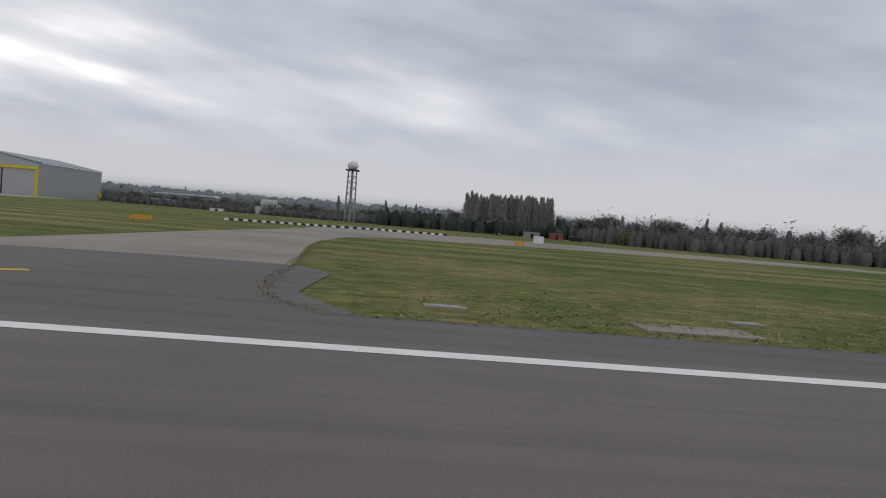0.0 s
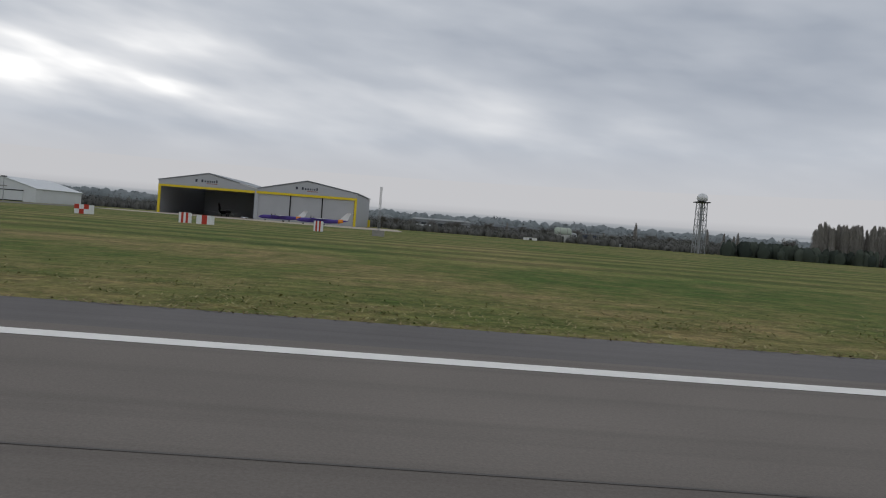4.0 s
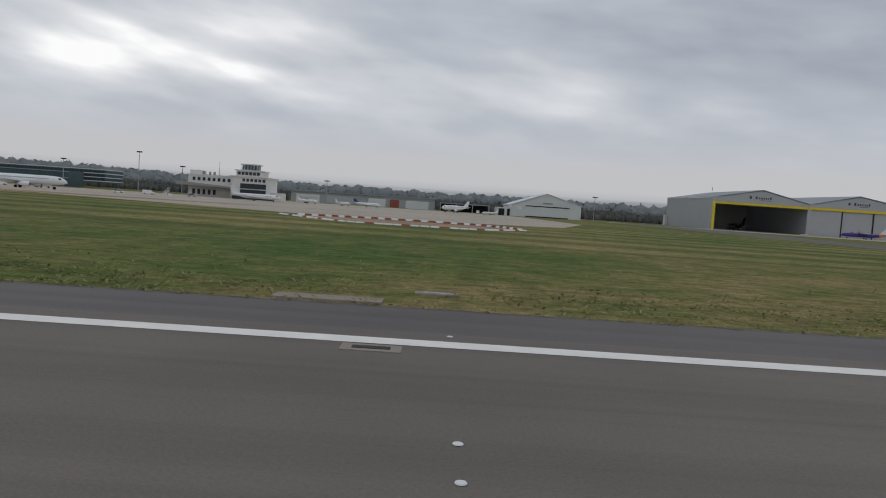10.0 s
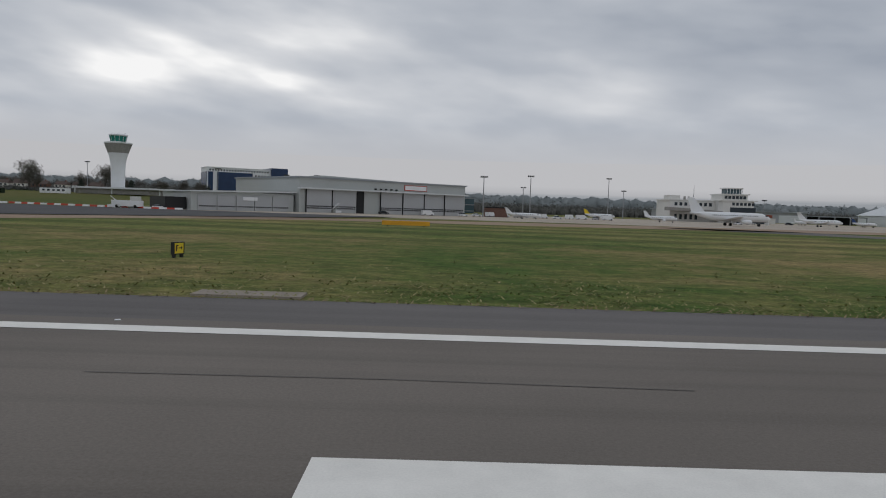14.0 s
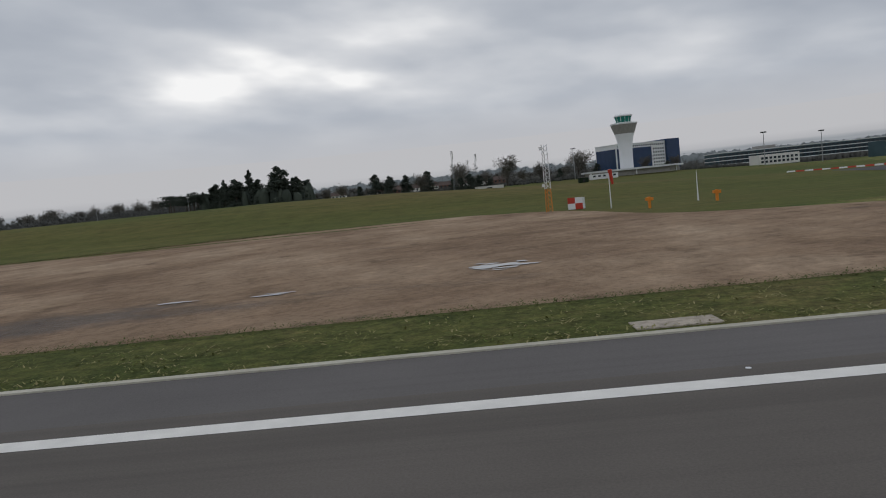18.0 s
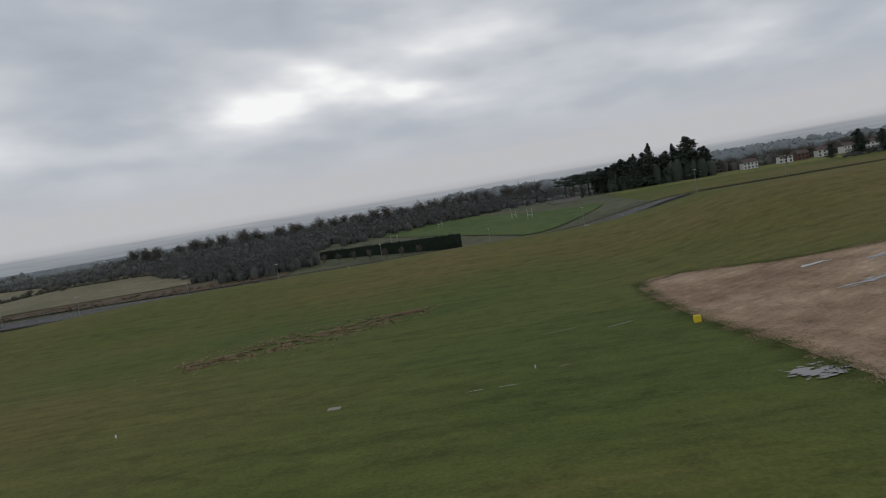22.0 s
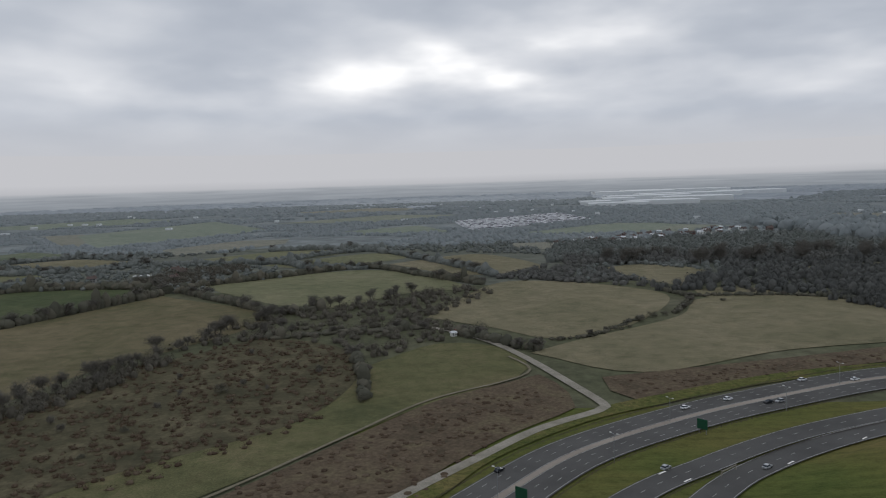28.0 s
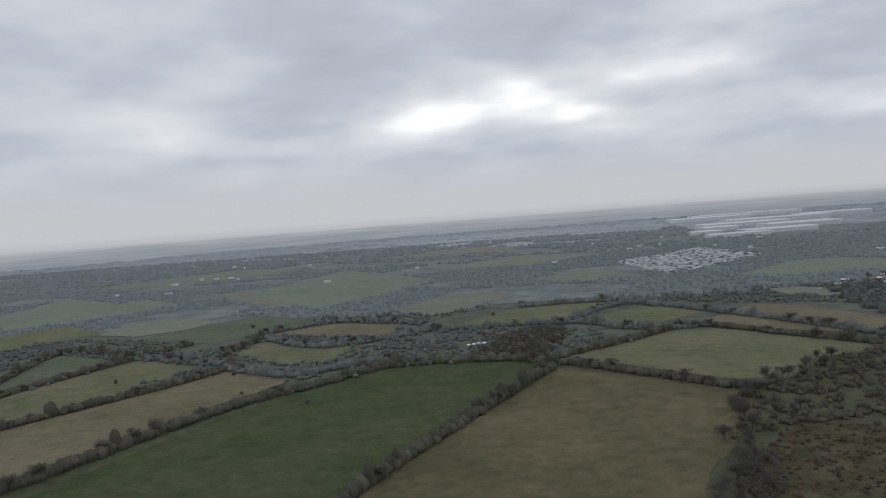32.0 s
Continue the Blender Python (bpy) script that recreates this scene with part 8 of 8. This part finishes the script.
def training_rig(x, y):
    """A fire-training hulk: a pale tank body, a grey nose and a dark steel box beside it."""
    e = thing("fire_training_rig", "pale green cylindrical fire-training hulk on steel legs", "training rig", x, y, None, 8)
    b = B()
    rings = [(-3.4, 3.2, 0.9, 0.9), (-3.2, 3.2, 1.5, 1.5), (-2.6, 3.2, 1.75, 1.75), (1.6, 3.2, 1.75, 1.75), (2.0, 3.1, 1.6, 1.6)]
    loft(b, rings, 20)
    part("tank", b, M["tank"], e, "pale green riveted tank", True)
    for px_ in (-2.0, 0.4):
        b = B()
        tube(b, (px_, 0, 3.2), (px_ + 0.12, 0, 3.2), 1.82, None, 20)
        part("hoop", b, M["stone"], e)
    b = B()
    gable(b, [(2.0, 0.9), (2.0, 3.4), (3.6, 3.3), (4.8, 2.4), (4.9, 0.9)], -1.3, 1.3)
    part("nose", b, M["clad_light"], e, "pale grey nose section")
    for k in range(3):
        b = B()
        box(b, 2.3 + k * 0.8, -1.36, 2.2, 2.8 + k * 0.8, -1.28, 2.8)
        part("window", b, M["glass"], e)
    for px_ in (-2.8, -0.6, 1.4, 3.4):
        for s_ in (-1.0, 1.0):
            b = B()
            tube(b, (px_, s_, 0), (px_, s_, 1.8), 0.16, None, 6)
            part("leg", b, M["steel"], e)
    e = thing("steel_container", "dark blue steel container beside the training rig", "container", x + 8.0, y)
    b = B()
    box(b, -2.6, -1.2, 0.15, 2.6, 1.2, 3.0)
    body = part("body", b, M["navy"], e)
    for k in range(12):
        b = B()
        box(b, -2.5 + k * 0.43, -1.26, 0.3, -2.3 + k * 0.43, -1.2, 2.85)
        part("rib", b, M["navy"], body)
    b = B()
    box(b, -2.6, -1.1, 0, 2.6, 1.1, 0.15)
    part("skid", b, M["black"], e)


def warehouse(x, y, w, h, roof, label):
    e = thing("warehouse", label, "warehouse", x, y)
    b = B()
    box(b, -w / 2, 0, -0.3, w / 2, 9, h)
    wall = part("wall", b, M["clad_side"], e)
    b = B()
    gable(b, [(-w / 2 - 0.4, h), (w / 2 + 0.4, h), (w / 2 - 1.0, h + 0.6), (-w / 2 + 1.0, h + 0.6)], -0.5, 9.5)
    part("roof", b, M[roof], e)
    n = int(w / 3.2)
    for k in range(n):
        b = B()
        box(b, -w / 2 + 0.5 + k * w / n, -0.06, h * 0.45, -w / 2 + 0.5 + k * w / n + 1.8, 0.0, h * 0.75)
        part("window", b, M["glass"], wall)


M["tank"] = plain("pale_green_tank_paint", (0.42, 0.47, 0.38), 0.6, 0, 0.12, 1.2)
M["navy"] = plain("dark_blue_steel", (0.03, 0.045, 0.09), 0.5, 0, 0.2, 2)
training_rig(-44.5, 240)
warehouse(-85.5, 283, 23, 4.6, "clad_light", "long grey flat-roofed warehouse beyond the airfield fence")
warehouse(-52, 288, 26, 3.9, "roof", "long dark warehouse with a low grey roof")
warehouse(-20, 284, 24, 3.6, "roof", "long dark warehouse with a low grey roof")
warehouse(-92, 268, 9, 2.0, "white", "low white building before the trees")
e = thing("portable_cabin", "red and white striped portable cabin", "cabin", -26.8, 238)
for k in range(4):
    b = B(); box(b, -2.2 + k * 1.1, -0.9, 0.1, -1.1 + k * 1.1, 0.9, 1.5); part("panel", b, M["red" if k % 3 else "white"], e)
b = B(); box(b, -2.3, -1.0, 1.5, 2.3, 1.0, 1.62); part("roof", b, M["stone"], e)

# ---- road furniture ----
def lane_dashes(road, offs, lift):
    line = spline(road, 1.0)
    v, f = [], []
    for o in offs:
        for i in range(0, len(line) - 3, 4):
            d = (line[i + 1] - line[i]).normalized()
            n = Vector((-d.y, d.x, 0))
            p, q = line[i] + n * o, line[i] + d * 1.3 + n * o
            k = len(v)
            for c in (p - n * 0.04, q - n * 0.04, q + n * 0.04, p + n * 0.04):
                v.append((c.x, c.y, float(height(c.x, c.y)) + lift))
            f.append((k, k + 1, k + 2, k + 3))
    tagged(new("lane_dashes", mesh_from("lane_dashes", v, f, M["road_line"])), "broken white lane lines", "road marking", kind="stuff")


lane_dashes(ROAD_A, (-4.1, -2.5, 2.5, 4.1), 0.31), lane_dashes(ROAD_B, (0,), 0.315), lane_dashes(ROAD_C, (0,), 0.32)
lp = None
for i in range(17):
    x, y, a = along(ROAD_A, 0.12 + i * 0.05, 0.0 if i % 2 else -6.6)
    m = pose(x, y, float(height(x, y)) + 0.1, 0, 0, a)
    if lp is None:
        lp = thing("street_lamp", "slim grey double-armed street lamp in the road reserve", "street lamp", x, y, None, a, "road lamps")
        b = B(); tube(b, (0, 0, 0), (0, 0, 4.6), 0.06, 0.035, 6); part("pole", b, M["steel"], lp)
        for s in (-1, 1):
            b = B(); tube(b, (0, 0, 4.6), (0, s * 0.7, 4.75), 0.03, None, 5); arm = part("arm", b, M["steel"], lp)
            b = B(); box(b, -0.12, s * 0.7 - 0.18, 4.7, 0.12, s * 0.7 + 0.18, 4.8); part("lantern", b, M["offwhite"], arm)
    else:
        copy_thing(lp, m)
for x, y, a in ((-877, 125.5, 40), (-911.5, 98, 50), (-800, 147, 5)):
    e = thing("road_sign", "large green direction sign seen from its side", "road sign", x, y, None, a)
    b = B(); box(b, -0.06, -1.0, 0.9, 0.06, 1.0, 2.7); part("panel", b, M["road_green"], e)
    for s in (-0.7, 0.7):
        b = B(); tube(b, (0.1, s, 0), (0.1, s, 2.6), 0.06, None, 6); part("post", b, M["steel"], e)
    for k in range(3):
        b = B(); box(b, 0.06, -0.7, 1.2 + k * 0.45, 0.075, 0.5 - 0.2 * k, 1.36 + k * 0.45); part("text_bar", b, M["white"], e)
fv, ff = [], []
for road, off in ((ROAD_A, -7.0), (ROAD_A, 7.4), (ROAD_B, -3.4)):
    line = spline(road, 1.4)
    for i in range(len(line) - 1):
        d = (line[i + 1] - line[i]).normalized()
        n = Vector((-d.y, d.x, 0))
        p, q = line[i] + n * off, line[i + 1] + n * off
        z0, z1 = float(height(p.x, p.y)), float(height(q.x, q.y))
        for a, c, w in ((0.42, 0.5, 0), (0.22, 0.3, 0)):
            k = len(fv)
            fv += [(p.x, p.y, z0 + a), (q.x, q.y, z1 + a), (q.x, q.y, z1 + c), (p.x, p.y, z0 + c)]
            ff.append((k, k + 1, k + 2, k + 3))
        k = len(fv)
        fv += [(p.x, p.y, z0), (p.x + d.x * 0.08, p.y + d.y * 0.08, z0), (p.x + d.x * 0.08, p.y + d.y * 0.08, z0 + 0.55), (p.x, p.y, z0 + 0.55)]
        ff.append((k, k + 1, k + 2, k + 3))
tagged(new("roadside_fence", mesh_from("roadside_fence", fv, ff, M["bark"])), "low wooden post and rail fence along the road", "fence", kind="stuff")
e = thing("timber_gantry", "pale timber barrier frame by the slip road", "barrier", -879, 107.5, None, 38)
b = B(); box(b, -2.0, -0.08, 0, -1.85, 0.08, 1.2); box(b, 1.85, -0.08, 0, 2.0, 0.08, 1.2); part("posts", b, M["path"], e)
b = B(); box(b, -2.0, -0.06, 0.9, 2.0, 0.06, 1.05); part("rail", b, M["path"], e)
for x, y, a in ((-886, 105, 50), (-889, 108, 50), (-868, 111, 35), (-851, 121, 30)):
    strip("road_arrow", [(x - 0.7, y - 0.6), (x, y), (x + 0.7, y + 0.5)], 0.3, M["line"], "white lane arrow painted on the slip road", 0.325, category="road marking")

# ---- stream and culvert ----
STREAM = [(-848, 103), (-843, 96), (-840, 88), (-836, 79), (-829, 69), (-822, 55), (-818, 30), (-815, -20)]
strip("stream_bank", STREAM, 2.2, M["bank"], "rough grassy stream bank", 0.06, category="bank")
strip("stream", STREAM, 0.4, M["water"], "narrow pale stream in a ditch", 0.09, category="water", step=1.0)
e = thing("culvert", "dark concrete culvert mouth under the slip road", "culvert", -848.5, 104, None, -50)
b = B(); box(b, -1.1, -0.25, -0.4, -0.7, 0.3, 1.0); box(b, 0.7, -0.25, -0.4, 1.1, 0.3, 1.0); box(b, -1.1, -0.25, 0.75, 1.1, 0.3, 1.05); part("headwall", b, M["stone"], e)
# Solid near-black block, painted as the shade inside the culvert.
b = B(); box(b, -0.7, 0.05, -0.4, 0.7, 0.25, 0.75); part("opening", b, M["dark"], e)
e = thing("yellow_marker", "yellow marker box at the edge of the bare earth", "marker", -674.3, 53)
b = B(); box(b, -0.24, -0.2, 0, 0.24, 0.2, 0.5); part("box", b, M["sign_yellow"], e)
for x, y in ((-741, 44), (-734, 44), (-725, 46), (-715, 45.5), (-687, 46.5)):
    e = thing("marker_post", "short white marker post in the grass", "marker", x, y)
    b = B(); box(b, -0.04, -0.04, 0, 0.04, 0.04, 0.22); part("post", b, M["white"], e)
e = thing("ground_cover", "white concrete access cover in the grass", "concrete pad", -700, 44)
b = B(); box(b, -0.4, -0.3, -0.02, 0.4, 0.3, 0.06); part("slab", b, M["concrete"], e)


# ---- sports ground ----
for x, y in ((-711, 194), (-676, 226), (-672, 214), (-700, 240)):
    e = thing("rugby_posts", "tall white rugby goal posts", "goal posts", x, y, None, 50)
    for s in (-1.2, 1.2):
        b = B(); tube(b, (s, 0, 0), (s, 0, 3.2), 0.03, None, 6); part("upright", b, M["white"], e)
    b = B(); tube(b, (-1.2, 0, 1.3), (1.2, 0, 1.3), 0.03, None, 6); part("crossbar", b, M["white"], e)


# ---- houses and farms ----
def house(x, y, turn, w, d, h, wall, roof, label, z=None):
    e = thing("house", label, "house", x, y, z, turn)
    b = B(); box(b, -w / 2, -d / 2, -0.5, w / 2, d / 2, h); wl_ = part("wall", b, M[wall], e)
    b = B()
    k = d * 0.42
    vs = [b.verts.new(c) for c in ((-w / 2 - 0.2, -d / 2 - 0.2, h), (w / 2 + 0.2, -d / 2 - 0.2, h), (w / 2 + 0.2, d / 2 + 0.2, h), (-w / 2 - 0.2, d / 2 + 0.2, h), (-w / 2, 0, h + k), (w / 2, 0, h + k))]
    for q in ((0, 1, 5, 4), (2, 3, 4, 5), (1, 2, 5), (3, 0, 4), (3, 2, 1, 0)):
        b.faces.new([vs[i] for i in q])
    rf_ = part("roof", b, M[roof], e)
    b = B(); box(b, w * 0.25, -0.25, h + k * 0.5, w * 0.25 + 0.45, 0.25, h + k + 0.4); part("chimney", b, M["brick"], rf_)
    n = max(2, int(w / 1.3))
    for i in range(n):
        for r_ in (0, 1):
            b = B(); box(b, -w / 2 + (i + 0.3) * w / n, -d / 2 - 0.03, 0.35 + r_ * h * 0.5, -w / 2 + (i + 0.75) * w / n, -d / 2 + 0.02, 0.35 + r_ * h * 0.5 + h * 0.27)
            part("window", b, M["glass"], wl_)


rr = random.Random(9)
for i, (x, y, t, w) in enumerate(((-571, 272, -8, 5), (-564, 274, 5, 4.5), (-557, 272, 0, 5), (-549.5, 270, 12, 4), (-544, 274, 0, 6), (-537, 276, -5, 4.5), (-531, 278, 8, 5), (-524, 276, 0, 4.5), (-585, 270, 4, 5.5), (-608, 472, 10, 6), (-600, 478, 0, 5), (-692, 505, 20, 5.5), (-720, 492, 10, 5), (-706, 500, 0, 4))):
    house(x, y, t, w, 3.2, 2.4, ("render", "brick", "render")[i % 3], "tile", ("white-walled" if i % 3 != 1 else "red brick") + " house with brown tiled roof")
for i in range(46):
    q = 0.0 + i / 46
    x = -855 + (136 * q) + rr.uniform(-9, 9)
    y = 440 + 88 * q + rr.uniform(-16, 16)
    house(x, y, rr.uniform(-30, 40), rr.uniform(3.0, 4.2), 2.4, 1.7, ("render", "offwhite", "brick")[i % 3], ("tile", "clad_light", "tile")[(i // 2) % 3], ("pale" if i % 3 < 2 else "brick") + " estate house among trees")
for i, (x, y, t) in enumerate(((-1057, 345, 20), (-1053, 340, -10), (-1050, 320, 40), (-1062, 352, 0), (-1089, 322, 10))):
    house(x, y, t, 4.0, 2.6, 1.8, "stone", "tile", "grey farmhouse with brown tiled roof")
for i in range(5):
    e = thing("farm_shed", "white-roofed open farm shed", "shed", -1073 + i * 2.5, 331 + i * 0.9, None, 20, "row of farm sheds")
    b = B(); gable(b, [(-1.0, 1.0), (0, 1.35), (1.0, 1.0), (1.0, 1.1), (0, 1.45), (-1.0, 1.1)], -1.6, 1.6); part("roof", b, M["white"], e)
    for s in (-0.95, 0.9):
        b = B(); box(b, s, -1.5, 0, s + 0.06, 1.5, 1.0); part("side", b, M["stone"], e)
house(-922, 201.5, 25, 1.6, 1.4, 1.0, "offwhite", "clad_light", "small pale hut beside the track")
e = thing("clubhouse", "long low grey clubhouse beside the pitch", "clubhouse", -655, 258, None, 15)
b = B(); box(b, -5, -2, 0, 5, 2, 1.3); part("body", b, M["stone"], e)
b = B(); box(b, -5.3, -2.3, 1.3, 5.3, 2.3, 1.5); part("roof", b, M["tile"], e)

# vehicle storage park and car plant in the distance
sheet("storage_park", CAR_PARK, M["clad_side"], "large pale paved vehicle storage park", 0.25, 40, category="car park")
nv = []
for row in range(26):
    for k in range(30):
        u, w = (row + 0.5) / 26, (k + R.uniform(0.2, 0.8)) / 30
        a = np.array(CAR_PARK[0]) * (1 - w) + np.array(CAR_PARK[3]) * w
        c = np.array(CAR_PARK[1]) * (1 - w) + np.array(CAR_PARK[2]) * w
        if R.random() < 0.8:
            nv.append(a * (1 - u) + c * u)
cv, cf = [], []
for x, y in nv:
    z = float(height(x, y)) + 0.25
    k = len(cv)
    cv += [(x + a, y + c, z + h) for h in (0.1, 0.75) for a, c in ((-1.5, -0.8), (1.5, -0.8), (1.5, 0.8), (-1.5, 0.8))]
    cf += [(k + 4, k + 5, k + 6, k + 7), (k, k + 1, k + 5, k + 4), (k + 1, k + 2, k + 6, k + 5), (k + 2, k + 3, k + 7, k + 6), (k + 3, k, k + 4, k + 7)]
M["parked"] = island("parked_car_paint", ((0.05, 0.05, 0.06), (0.5, 0.5, 0.52), (0.85, 0.85, 0.86)), 0.3)
tagged(new("parked_cars", mesh_from("parked_cars", cv, cf, M["parked"])), "hundreds of stored new cars in rows", "car", kind="stuff")
for i, (x, y, w, d, h, t) in enumerate(((-690, 1060, 90, 22, 5, 4), (-610, 1120, 110, 40, 6, 4), (-520, 1250, 120, 60, 7, 2), (-560, 1400, 160, 50, 7, 0), (-420, 1600, 220, 60, 8, 0), (-480, 1850, 200, 60, 8, 0), (-300, 2100, 300, 70, 9, 0), (-640, 1300, 60, 40, 6, 5), (-250, 1700, 160, 60, 8, 0), (-700, 1180, 50, 26, 5, 0))):
    e = thing("factory_shed", "huge pale-roofed car plant shed in the distance", "factory", x, y, None, t, "car plant sheds")
    b = B(); box(b, -w / 2, -d / 2, -1, w / 2, d / 2, h); part("wall", b, M["clad_light"], e)
    b = B()
    n = max(2, int(d / 12))
    for k in range(n):
        y0 = -d / 2 + k * d / n
        vs = [b.verts.new(c) for c in ((-w / 2, y0, h), (w / 2, y0, h), (w / 2, y0 + d / n * 0.5, h + 1.2), (-w / 2, y0 + d / n * 0.5, h + 1.2), (w / 2, y0 + d / n, h), (-w / 2, y0 + d / n, h))]
        b.faces.new((vs[0], vs[1], vs[2], vs[3])), b.faces.new((vs[3], vs[2], vs[4], vs[5]))
    part("roof", b, M["clad_light"], e, "pale ridged roof")
for i in range(40):
    x, y = rr.uniform(-1500, -500), rr.uniform(620, 1500)
    if any(inside(np.array([x]), np.array([y]), np.array(p))[0] for p in (CAR_PARK, PLANT)):
        continue
    e = thing("far_building", "small pale building far off among woods", "building", x, y, None, rr.uniform(-20, 20))
    w, d, h = rr.uniform(3, 8), rr.uniform(3, 5), rr.uniform(1.2, 2.2)
    b = B(); box(b, -w / 2, -d / 2, -1, w / 2, d / 2, h); part("wall", b, M["clad_light"], e)
    b = B(); gable(b, [(-w / 2 - 0.3, h), (w / 2 + 0.3, h), (w / 2 - 0.5, h + 1.0), (-w / 2 + 0.5, h + 1.0)], -d / 2, d / 2); part("roof", b, M["clad_light"], e)
